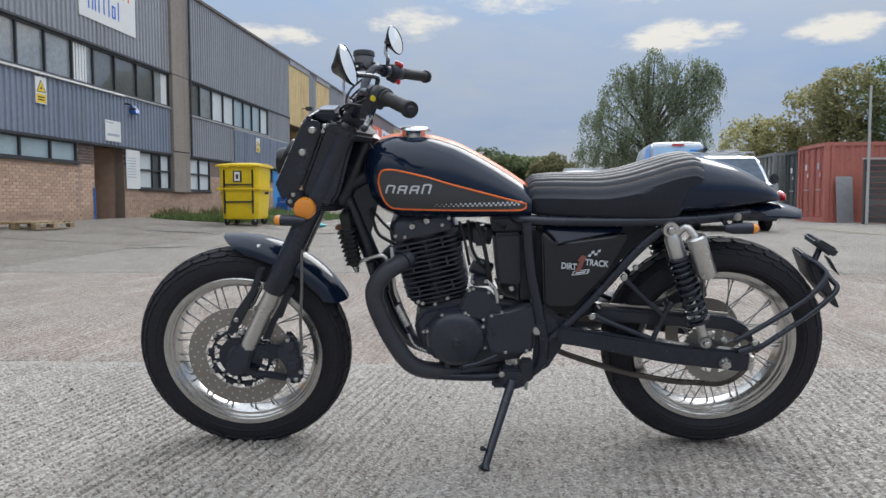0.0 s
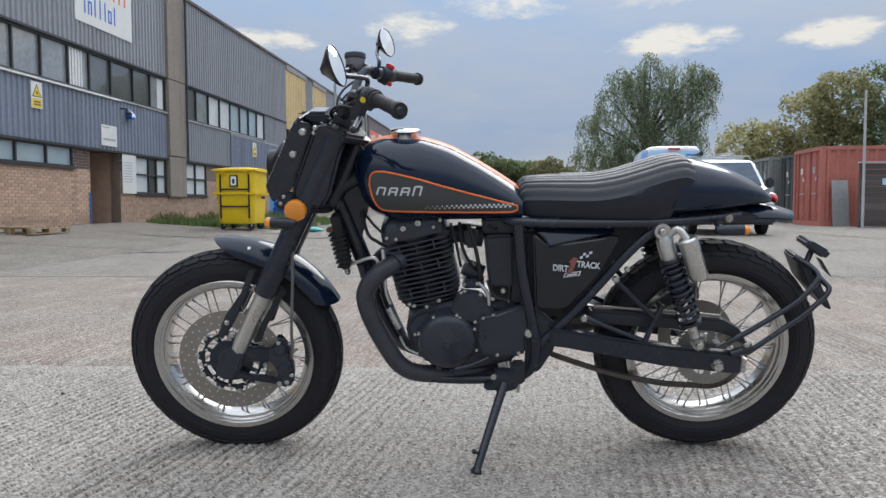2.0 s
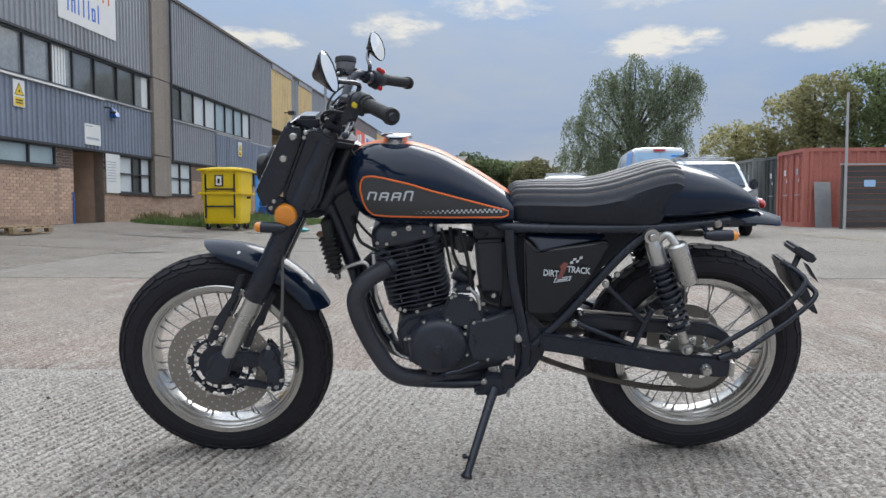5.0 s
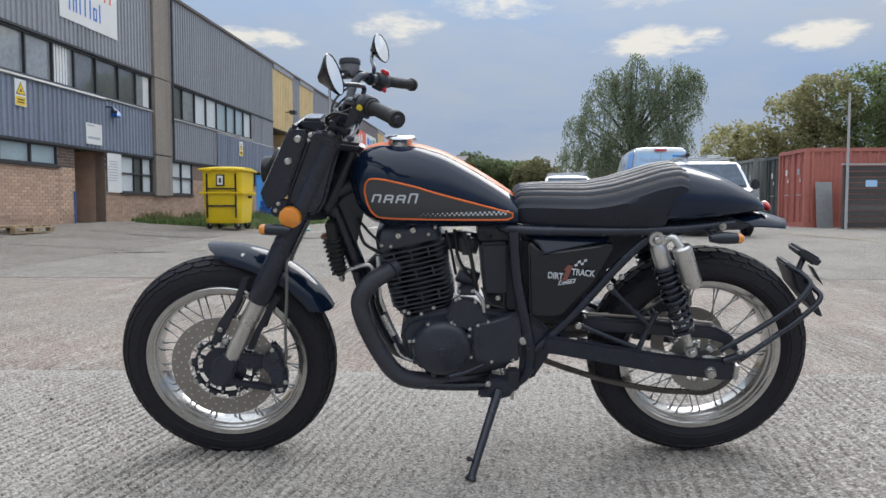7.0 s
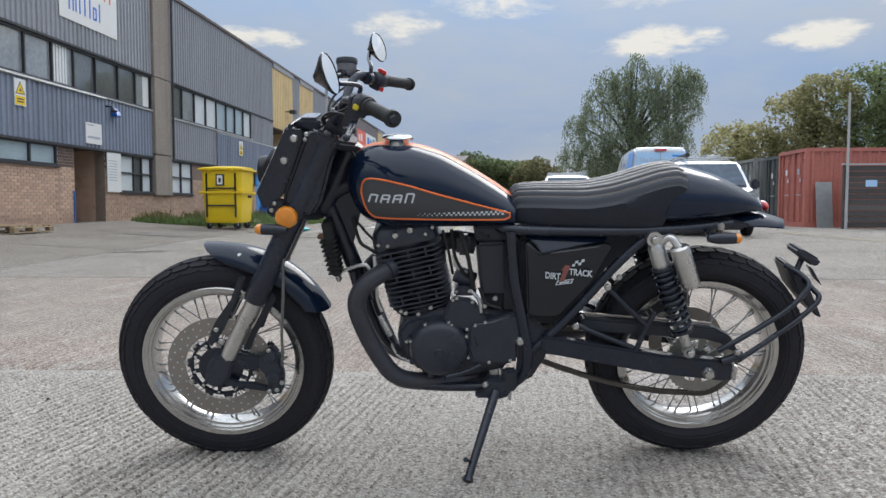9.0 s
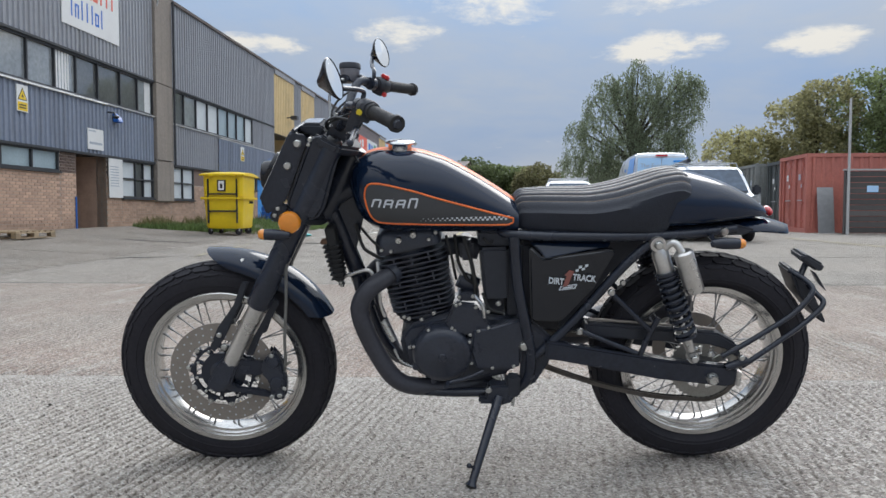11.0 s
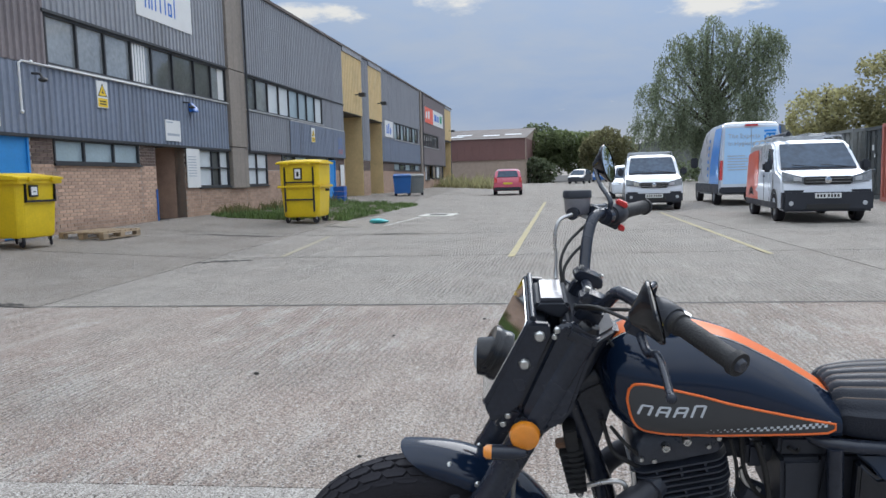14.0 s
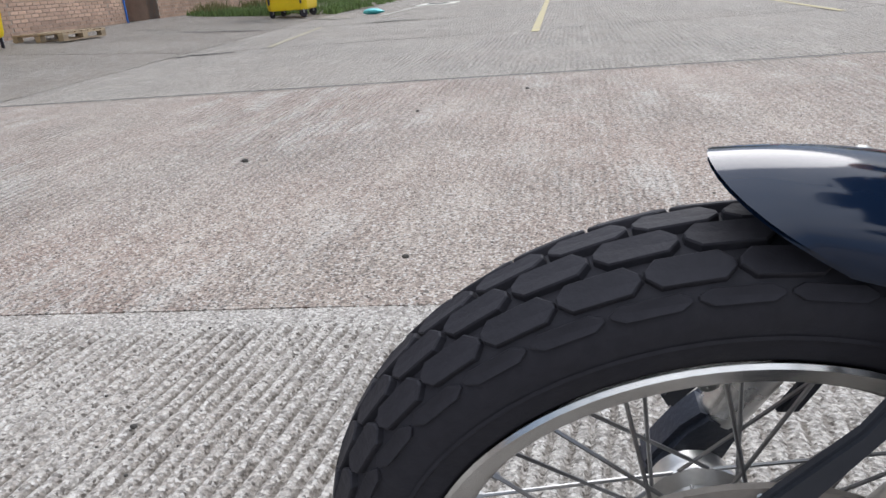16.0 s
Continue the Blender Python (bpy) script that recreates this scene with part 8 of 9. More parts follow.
P_UP = [(0.444, 0.860), (0.447, 0.880), (0.459, 0.893), (0.475, 0.895), (0.568, 0.879), (0.645, 0.856), (0.723, 0.833), (0.803, 0.809), (0.850, 0.795)]
P_LO = [(0.444, 0.856), (0.452, 0.823), (0.466, 0.797), (0.483, 0.786), (0.566, 0.784), (0.725, 0.780), (0.838, 0.778), (0.850, 0.784)]
for side in (-1, 1):
    pg = Mesher()
    nu, nw = 60, 10
    vs = []
    for i in range(nu + 1):
        u = 0.444 + (0.850 - 0.444) * (i / nu) ** 2
        lo, hi = curve(P_LO, u), curve(P_UP, u)
        for j in range(nw + 1):
            vs.append(on_tank(u, lo + (hi - lo) * j / nw, 0.0012, side))
    pg.add(vs, [(i * (nw + 1) + j, (i + 1) * (nw + 1) + j, (i + 1) * (nw + 1) + j + 1, i * (nw + 1) + j + 1) for i in range(nu) for j in range(nw)])
    bp("tank_panel", pg, "panel_grey", "dark grey panel on the tank flank", tank)
    us = [0.444 + 0.406 * (i / 60) ** 2 for i in range(61)]
    loop = [(u, curve(P_UP, u)) for u in us] + [(u, curve(P_LO, u)) for u in reversed(us)]
    pts = [Vector(on_tank(u, w, 0.0012, side)) for u, w in loop]
    bp("pinstripe", Mesher().tube(pts + [pts[0]], 0.0028, 6, False), "stripe", "orange pinstripe", tank)
    # slanted silver marks in place of the maker's name
    def mark(strokes):
        q = Mesher()
        for (u0, w0), (u1, w1), th in strokes:
            n_ = 8
            v2 = []
            for i in range(n_ + 1):
                u, w = u0 + (u1 - u0) * i / n_, w0 + (w1 - w0) * i / n_
                du, dw = u1 - u0, w1 - w0
                ll = math.hypot(du, dw)
                ou, ow = -dw / ll * th / 2, du / ll * th / 2
                v2 += [on_tank(u - ou, w - ow, 0.0024, side), on_tank(u + ou, w + ow, 0.0024, side)]
            q.add(v2, [(2 * i, 2 * i + 1, 2 * i + 3, 2 * i + 2) for i in range(n_)])
        return q
    for k in range(4):
        u = 0.464 + 0.033 * k
        w0, w1 = 0.832, 0.853 + (0.004 if k == 3 else 0)
        sl = 0.007
        st_ = [((u, w0), (u + sl, w1), 0.005), ((u + sl, w1), (u + sl + 0.019, w1), 0.0045), ((u + 0.019, w0), (u + sl + 0.019, w1), 0.005)]
        if k in (1, 2):
            st_.append(((u + 0.004, (w0 + w1) / 2), (u + 0.022, (w0 + w1) / 2), 0.0045))
        bp("tank_mark", mark(st_), "decal", "silver slanted mark", tank)
    # chequered strip that fades to the front
    ck = Mesher()
    for i in range(38):
        for j in range(2):
            if (i + j) % 2:
                continue
            u = 0.596 + 0.0064 * i
            k2 = min(1.0, 0.35 + i / 24)
            w = 0.7910 + (i / 38) * -0.002 + 0.0058 * j + 0.003
            ck.add([on_tank(u, w, 0.0024, side), on_tank(u + 0.0064 * k2, w, 0.0024, side), on_tank(u + 0.0064 * k2, w + 0.0056 * k2, 0.0024, side), on_tank(u, w + 0.0056 * k2, 0.0024, side)], [(0, 1, 2, 3)])
    tagged(bp("chequer_strip", ck, "decal", "fine silver chequer strip", tank, smooth=False), kind="stuff")


def tank_top(u, y):
    """Height of the tank at an offset from its ridge."""
    zt, zb, hw = curve(T_TOP, u), curve(T_BOT, u), curve(T_WID, u)
    zm = zb + 0.42 * (zt - zb)
    return zm + (zt - zm) * (1 - min(1, abs(y) / hw) ** T_N) ** (1 / T_N)


def ridge_strip(y0, y1, mat, label, lift=0.0012, n_=60):
    q = Mesher()
    vs = []
    for i in range(n_ + 1):
        u = 0.412 + (0.862 - 0.412) * i / n_
        for j in range(5):
            y = y0 + (y1 - y0) * j / 4
            vs.append((u, y, tank_top(u, y) + lift))
    q.add(vs, [(i * 5 + j, (i + 1) * 5 + j, (i + 1) * 5 + j + 1, i * 5 + j + 1) for i in range(n_) for j in range(4)])
    bp("tank_stripe", q, mat, label, tank)


ridge_strip(-0.027, 0.027, "stripe", "broad orange stripe along the top")
ridge_strip(-0.0315, -0.0285, "stripe_white", "thin white stripe")
ridge_strip(0.0285, 0.0315, "stripe_white", "thin white stripe")
CPM = Matrix.Translation((0.536, 0, 0.970)) @ pose(0, 0, 0, 0, 1, 0) @ pose(0, 0, 0, 90, 0, 0)
cp = Mesher().lathe([(0.034, -0.006), (0.0335, 0.012), (0.0350, 0.0150), (0.0415, 0.0165), (0.0430, 0.0195), (0.0415, 0.0225), (0.032, 0.0255), (0.012, 0.0275), (0.0, 0.028)], 40, CPM)
cap = bp("filler_cap", cp, "chrome", "chrome filler cap", tank)
bp("cap_hinge", Mesher().box(0.572, 0.584, -0.008, 0.008, 0.980, 0.990), "chrome", "", cap, bevel=0.003)

# ---- seat and tail ----
S_TOP = [(0.860, 0.838), (0.875, 0.852), (0.950, 0.857), (1.048, 0.858), (1.127, 0.869), (1.206, 0.891), (1.275, 0.912), (1.312, 0.917), (1.340, 0.908)]
S_WID = [(0.860, 0.078), (0.900, 0.098), (1.000, 0.118), (1.150, 0.130), (1.262, 0.132), (1.34, 0.126)]
rings = []
for i in range(57):
    t = i / 56
    u = 0.860 + 0.480 * t
    zt, hw = curve(S_TOP, u), curve(S_WID, u)
    row = []
    for j in range(61):
        b = j / 60 * 2 - 1
        z = zt - 0.040 * abs(b) ** 3.2
        rib = abs(math.sin(math.pi * 4.0 * b))
        z += 0.0055 * (rib ** 0.55 - 1) * (1 if abs(b) < 0.99 else 0)
        y = hw * 0.94 * b
        back = 0.078 * min(1.0, max(0.0, (0.915 - z) / 0.155)) * max(0, (t - 0.55) / 0.45)
        row.append((u - back * 0.55, y, z))
    for z_ in (0.830, 0.800, 0.770, 0.761):
        zz = min(z_, zt - 0.045)
        back = 0.078 * min(1.0, max(0.0, (0.915 - zz) / 0.155)) * max(0, (t - 0.55) / 0.45)
        row.append((u - back, hw * (1.0 if z_ > 0.765 else 0.96), zz))
    for z_ in (0.761, 0.770, 0.800, 0.830):
        zz = min(z_, zt - 0.045)
        back = 0.078 * min(1.0, max(0.0, (0.915 - zz) / 0.155)) * max(0, (t - 0.55) / 0.45)
        row.append((u - back, -hw * (1.0 if z_ > 0.765 else 0.96), zz))
    rings.append(row)
seat = bp("seat", Mesher().loft(rings), "leather", "black ribbed vinyl seat with tan piping")
for k in range(-3, 4):
    b = k / 4
    pts = []
    for i in range(40):
        t = 0.012 + 0.975 * i / 39
        u = 0.860 + 0.480 * t
        zt, hw = curve(S_TOP, u), curve(S_WID, u)
        z = zt - 0.040 * abs(b) ** 3.2 - 0.0042
        back = 0.078 * min(1.0, max(0.0, (0.915 - z) / 0.155)) * max(0, (t - 0.55) / 0.45)
        pts.append((u - back * 0.55, hw * 0.94 * b, z))
    bp("piping", Mesher().tube(pts, 0.0019, 6), "stitch", "", seat)
H_TOP = [(1.300, 0.916), (1.342, 0.908), (1.445, 0.882), (1.529, 0.844), (1.575, 0.808), (1.590, 0.790)]
H_BOT = [(1.300, 0.757), (1.400, 0.766), (1.480, 0.776), (1.540, 0.783), (1.590, 0.784)]
H_WID = [(1.300, 0.130), (1.380, 0.128), (1.460, 0.110), (1.530, 0.078), (1.575, 0.040), (1.590, 0.016)]
rings = []
for i in range(31):
    t = i / 30
    u = 1.318 + 0.272 * t
    zt, zb, hw = curve(H_TOP, u), curve(H_BOT, u), curve(H_WID, u)
    zm = zb + 0.30 * (zt - zb)
    row = []
    for j in range(44):
        a = 2 * math.pi * j / 44
        c_, s_ = math.cos(a), math.sin(a)
        z = zm + ((zt - zm) if s_ > 0 else (zm - zb)) * math.copysign(abs(s_) ** 0.78, s_)
        y = hw * math.copysign(abs(c_) ** 0.78, c_)
        row.append((u - 0.062 * (1 - t) * min(1, max(0, (0.915 - z) / 0.155)), y, z))
    rings.append(row)
tail = bp("tail_hump", Mesher().loft(rings), "paint", "glossy navy tail hump")
bp("tail_light", Mesher().ball((1.592, 0, 0.792), (0.010, 0.030, 0.014), 16, 8), "lamp_red", "red tail light", tail)
# short rear mudguard
rg = Mesher()
rings = []
for i in range(15):
    t = i / 14
    u = 1.470 + 0.185 * t
    z = 0.778 + 0.004 * math.sin(t * 3) - 0.026 * t * t
    hw = 0.072 * (1 - t ** 3.5) ** 0.5 + 0.008
    rings.append([(u, hw * math.sin(b * math.pi / 2), z - 0.030 * (1 - math.cos(b * math.pi / 2)) * (1 - 0.4 * t)) for b in [j / 8 * 2 - 1 for j in range(9)]])
rg.loft(rings, False, None, False)
n_f = len(rg.f)
rg.add([(x, y * 0.96, z - 0.004) for x, y, z in list(rg.v)], [tuple(reversed(f)) for f in rg.f[:n_f]])
bp("rear_mudguard", rg, "paint", "short glossy navy rear mudguard")
un = Mesher()
un.prism([(1.20, 0.757), (1.46, 0.774), (1.53, 0.758), (1.50, 0.742), (1.30, 0.738)], -0.085, 0.085)
bp("tail_tray", un, "plastic", "black tray under the tail", bevel=0.006)

# ---- frame ----
FR = "satin"
for sy in (-1, 1):
    y = sy * 0.105
    bp("frame_rail", Mesher().tube(arc_points([(0.50, sy * 0.03, 0.80), (0.78, sy * 0.05, 0.755), (0.86, sy * 0.10, 0.748), (1.10, sy * 0.118, 0.748), (1.30, sy * 0.112, 0.752), (1.47, sy * 0.085, 0.762)], 6), 0.014, 12), FR, "satin black seat rail")
    bp("frame_downtube", Mesher().tube(arc_points([(0.853, y, 0.745), (0.868, sy * 0.115, 0.60), (0.895, sy * 0.118, 0.47), (0.912, sy * 0.112, 0.38), (0.905, sy * 0.105, 0.31), (0.875, sy * 0.10, 0.275)], 6), 0.016, 12), FR, "satin black frame tube")
    bp("frame_brace", Mesher().tube(arc_points([(1.245, sy * 0.112, 0.742), (1.161, sy * 0.112, 0.660), (1.015, sy * 0.110, 0.478), (0.925, sy * 0.108, 0.385)], 6), 0.0135, 12), FR, "satin black frame tube")
    bp("cradle_tube", Mesher().tube(arc_points([(0.405, sy * 0.030, 0.60), (0.450, sy * 0.060, 0.42), (0.500, sy * 0.075, 0.315), (0.570, sy * 0.085, 0.268), (0.700, sy * 0.09, 0.258), (0.88, sy * 0.098, 0.268)], 6), 0.014, 12), FR, "satin black cradle tube")
    bp("pivot_plate", Mesher().prism([(0.905, 0.50), (0.94, 0.47), (0.985, 0.43), (0.965, 0.36), (0.925, 0.29), (0.88, 0.285), (0.885, 0.40)], sy * 0.092, sy * 0.108), "satin", "black swing arm pivot plate", bevel=0.006)
    bolt(0.958, sy * 0.112, 0.405, 1.5)
bp("main_tube", Mesher().tube(arc_points([(0.345, 0, 0.83), (0.42, 0, 0.86), (0.60, 0, 0.83), (0.80, 0, 0.765)], 6), 0.028, 14), FR, "satin black backbone tube")
bp("front_downtube", Mesher().tube(arc_points([(0.335, 0, 0.80), (0.375, 0, 0.69), (0.410, 0, 0.59), (0.432, 0, 0.50)], 6), 0.025, 14), FR, "satin black front tube")
bp("steering_head", Mesher().tube([Vector((0.315, 0, 0.778)), Vector((0.415, 0, 0.974))], 0.032, 20), FR, "satin black steering head")
gs = Mesher()
gs.prism([(0.33, 0.80), (0.36, 0.90), (0.46, 0.86), (0.43, 0.78), (0.40, 0.66), (0.372, 0.70)], -0.012, 0.012)
bp("head_gusset", gs, FR, bevel=0.004)
# finned black regulator hanging in front of the frame
RT, RB = Vector((0.343, -0.045, 0.714)), Vector((0.361, -0.045, 0.597))
rd_ = (RB - RT).normalized()
rs2 = Vector((-rd_.z, 0, rd_.x))
rb = Mesher()
rb.loft([[RT - rd_ * 0.045 + rs2 * w * 0.7 + Vector((0, y, 0)) for w, y in ((-0.020, -0.026), (0.020, -0.026), (0.020, 0.026), (-0.020, 0.026))], [RB + rs2 * w * 0.62 + Vector((0, y, 0)) for w, y in ((-0.020, -0.022), (0.020, -0.022), (0.020, 0.022), (-0.020, 0.022))]])
reg = bp("regulator", rb, "grip", "black finned regulator", bevel=0.004)
for i in range(8):
    c_ = RT.lerp(RB, (i + 0.7) / 8.6)
    k_ = 1.0 - 0.035 * i
    q = Mesher()
    q.loft([[c_ + rs2 * w * k_ + Vector((0, y, 0)) + rd_ * e for w, y in ((-0.029, -0.030), (0.022, -0.030), (0.022, 0.030), (-0.029, 0.030))] for e in (-0.0026, 0.0026)])
    bp("fin", q, "grip", "", reg, bevel=0.0015)
q = Mesher()
q.loft([[RT - rd_ * e + rs2 * w + Vector((0, y, 0)) for w, y in ((-0.034, -0.016), (-0.006, -0.016), (-0.006, 0.010), (-0.034, 0.010))] for e in (-0.003, 0.010)])
bp("regulator_bracket", q, "bronze", "rusty brown bracket", reg, bevel=0.003)
bp("regulator_end", Mesher().tube([RB, RB + rd_ * 0.014, RB + rd_ * 0.022], [0.010, 0.009, 0.005], 12), "bolt", "bright metal end", reg)
bp("chrome_pipe", Mesher().tube(arc_points([RB + rd_ * 0.006, RB + Vector((0.020, -0.01, 0.016)), Vector((0.444, -0.07, 0.634)), Vector((0.462, -0.075, 0.604))], 6), 0.0055, 10), "alu", "bent bright metal pipe")
hn_ = Mesher().lathe([(0.0, -0.02), (0.035, -0.02), (0.045, -0.008), (0.045, 0.012), (0.02, 0.02), (0, 0.02)], 24, Matrix.Translation((0.36, 0.05, 0.70)) @ pose(0, 0, 0, 0, 0, 80))
bp("horn", hn_, "plastic", "small black horn")

# ---- engine ----
CYL = Matrix.Translation((0.612, 0, 0.475)) @ pose(0, 0, 0, 0, -13, 0)
core_ = Mesher()
core_.tube([(0, 0, -0.02), (0, 0, 0.235)], 0.066, 32, m=CYL)
engine = bp("cylinder_barrel", core_, "engine", "black air-cooled cylinder")


def rounded(hx, hy, r, n_=5):
    pts = []
    for cx, cy, a in ((hx - r, hy - r, 0), (-hx + r, hy - r, 90), (-hx + r, -hy + r, 180), (hx - r, -hy + r, 270)):
        for i in range(n_ + 1):
            w = radians(a + 90 * i / n_)
            pts.append((cx + r * math.cos(w), cy + r * math.sin(w)))
    return pts


for k in range(15):
    z = 0.006 + 0.0146 * k
    g_ = 1.0 - 0.22 * max(0, (3 - k) / 3) if k < 3 else 1.0
    pts = rounded(0.094 * g_ + (0.006 if k > 9 else 0), 0.084 * g_, 0.034)
    fn = Mesher().loft([[(x, y, z) for x, y in pts], [(x * 1.0, y * 1.0, z + 0.0042) for x, y in pts]], True, CYL)
    bp("cooling_fin", fn, "engine", "", engine)
    if k in (3, 8, 12):
        for x in (-0.05, 0.0, 0.05):
            bp("fin_web", Mesher().box(x - 0.0025, x + 0.0025, -0.080, -0.066, z, z + 0.0146 * 2, CYL), "engine", "", engine)
hd_ = Mesher()
hd_.loft([[(x, y, 0.226) for x, y in rounded(0.096, 0.080, 0.03)], [(x, y, 0.252) for x, y in rounded(0.094, 0.078, 0.03)], [(x * 0.92, y * 0.88, 0.275) for x, y in rounded(0.094, 0.078, 0.03)], [(x * 0.72, y * 0.7, 0.290) for x, y in rounded(0.094, 0.078, 0.03)]], True, CYL)
hdp = bp("cylinder_head", hd_, "engine", "black cylinder head cover", bevel=0.004)
for x, z in ((-0.022, 0.262), (0.022, 0.268)):
    q = Mesher().lathe([(0.0, -0.002), (0.004, -0.002), (0.0045, -0.006), (0.0080, -0.006), (0.0090, 0.0), (0.0090, 0.02)], 18, CYL @ Matrix.Translation((x, -0.080, z)))
    bp("valve_plug", q, "bolt", "", hdp)
for x, z in ((-0.075, 0.245), (0.062, 0.247), (-0.05, 0.236), (0.085, 0.262)):
    p = CYL @ Vector((x, -0.081, z))
    bolt(p.x, p.y, p.z, 0.7, parent=hdp)
for x in (-0.048, 0.026):
    p = CYL @ Vector((x, -0.087, 0.03))
    bolt(p.x, p.y, p.z, 0.8, parent=engine)
cs_ = Mesher()
cs_.prism([(0.555, 0.47), (0.70, 0.515), (0.80, 0.50), (0.885, 0.49), (0.895, 0.38), (0.86, 0.315), (0.72, 0.285), (0.60, 0.300), (0.545, 0.36), (0.530, 0.43)], -0.088, 0.088)
case = bp("crankcase", cs_, "engine", "black engine crankcase", bevel=0.014, seg=3)
rc2 = Mesher().lathe([(0.0, -0.133), (0.018, -0.133), (0.022, -0.131), (0.060, -0.130), (0.076, -0.124), (0.084, -0.112), (0.088, -0.10), (0.088, -0.085)], 56, Matrix.Translation((0.656, 0, 0.390)))
alt = bp("alternator_cover", rc2, "engine", "round black engine side cover", case)
bp("cover_plug", Mesher().lathe([(0.0, -0.137), (0.010, -0.137), (0.013, -0.132)], 16, Matrix.Translation((0.656, 0, 0.390))), "engine", "", alt)
for k in range(8):
    a = 2 * math.pi * k / 8 + 0.3
    lug = Mesher().lathe([(0.0, -0.112), (0.009, -0.111), (0.010, -0.085)], 12, Matrix.Translation((0.656 + 0.088 * math.sin(a), 0, 0.390 + 0.088 * math.cos(a))))
    bp("cover_lug", lug, "engine", "", alt)
    if k in (0, 1, 2, 6, 7):
        bolt(0.656 + 0.088 * math.sin(a), -0.113, 0.390 + 0.088 * math.cos(a), 0.65, parent=alt)
sc_ = Mesher()
sc_.prism([(0.742, 0.470), (0.800, 0.480), (0.876, 0.505), (0.890, 0.495), (0.893, 0.425), (0.884, 0.408), (0.886, 0.360), (0.870, 0.345), (0.752, 0.342), (0.735, 0.40)], -0.118, -0.085)
spk = bp("sprocket_cover", sc_, "engine", "black sprocket cover", case, bevel=0.010, seg=3)
for x, z in ((0.758, 0.468), (0.862, 0.358), (0.800, 0.352)):
    bolt(x, -0.119, z, 0.65, parent=spk)
bolt(0.889, -0.119, 0.421, 1.7)
mc_ = Mesher()
mc_.prism([(0.690, 0.548), (0.752, 0.540), (0.795, 0.474), (0.760, 0.445), (0.700, 0.452), (0.662, 0.484)], -0.108, -0.08)
gear = bp("gear_cover", mc_, "engine", "small black cover plate", case, bevel=0.006)
for x, z in ((0.694, 0.543), (0.750, 0.537), (0.788, 0.474), (0.690, 0.465), (0.705, 0.548), (0.735, 0.452)):
    bolt(x, -0.110, z, 0.7, parent=gear)
st_ = Mesher().tube([(0.705, -0.04, 0.60), (0.755, -0.04, 0.575)], 0.026, 18)
bp("starter_motor", st_, "engine", "black starter motor")
st_ = Mesher().prism([(0.700, 0.565), (0.735, 0.575), (0.765, 0.560), (0.755, 0.545), (0.700, 0.545)], -0.085, 0.0)
bp("oil_line_cover", st_, "engine", bevel=0.004)
for x, z in ((0.703, 0.560), (0.742, 0.563), (0.595, 0.492), (0.560, 0.405), (0.545, 0.50)):
    bolt(x, -0.090, z, 0.75)
# intake, airbox, hoses
bp("intake", Mesher().tube(arc_points([(0.655, -0.01, 0.685), (0.70, -0.01, 0.69), (0.76, -0.01, 0.68)], 5), [0.026] * 5 + [0.031] * 6, 18), "plastic", "black intake boot")
bp("throttle_body", Mesher().box(0.705, 0.745, -0.050, 0.045, 0.655, 0.715), "engine", "throttle body", bevel=0.008)
ab = Mesher()
ab.prism([(0.760, 0.705), (0.842, 0.708), (0.848, 0.560), (0.835, 0.548), (0.775, 0.552)], -0.092, 0.085)
bp("airbox", ab, "plastic", "black airbox panel", bevel=0.008)
for pts, r, m_ in (([(0.69, -0.05, 0.735), (0.70, -0.06, 0.66), (0.725, -0.065, 0.61), (0.755, -0.06, 0.585)], 0.005, "cable"), ([(0.665, -0.06, 0.735), (0.680, -0.065, 0.68), (0.695, -0.05, 0.60)], 0.004, "cable"), ([(0.715, -0.07, 0.735), (0.735, -0.08, 0.67), (0.748, -0.085, 0.60), (0.75, -0.08, 0.565)], 0.006, "cable"),
                   ([(0.695, -0.055, 0.66), (0.705, -0.06, 0.63), (0.735, -0.06, 0.607)], 0.006, "alu"), ([(0.77, -0.095, 0.575), (0.79, -0.10, 0.53), (0.83, -0.10, 0.515)], 0.005, "cable"), ([(0.745, -0.085, 0.565), (0.77, -0.095, 0.535), (0.775, -0.10, 0.50)], 0.006, "alu"),
                   ([(0.408, -0.03, 0.76), (0.428, -0.05, 0.70), (0.455, -0.06, 0.68), (0.50, -0.06, 0.655)], 0.005, "cable"), ([(0.425, -0.04, 0.75), (0.45, -0.07, 0.73), (0.48, -0.07, 0.70)], 0.004, "cable"), ([(0.47, -0.07, 0.66), (0.475, -0.085, 0.60), (0.478, -0.09, 0.54), (0.49, -0.09, 0.50)], 0.005, "alu"),
                   ([(0.485, -0.095, 0.49), (0.505, -0.10, 0.45), (0.515, -0.10, 0.43)], 0.009, "bolt"), ([(0.515, -0.095, 0.40), (0.535, -0.10, 0.365), (0.575, -0.10, 0.345), (0.62, -0.105, 0.335)], 0.004, "bolt"),
                   ([(0.84, -0.08, 0.74), (0.862, -0.09, 0.70), (0.868, -0.09, 0.66)], 0.004, "cable"), ([(0.80, -0.07, 0.735), (0.79, -0.085, 0.72), (0.77, -0.09, 0.735)], 0.004, "cable")):
    bp("hose", Mesher().tube(arc_points(pts, 7), r, 8), m_)
for x, y, z, k in ((0.858, -0.095, 0.684, 0.9), (0.862, -0.095, 0.655, 0.8), (0.815, -0.10, 0.545, 1.0), (0.865, -0.095, 0.575, 0.9), (0.786, -0.1, 0.52, 0.8)):
    bolt(x, y, z, k)
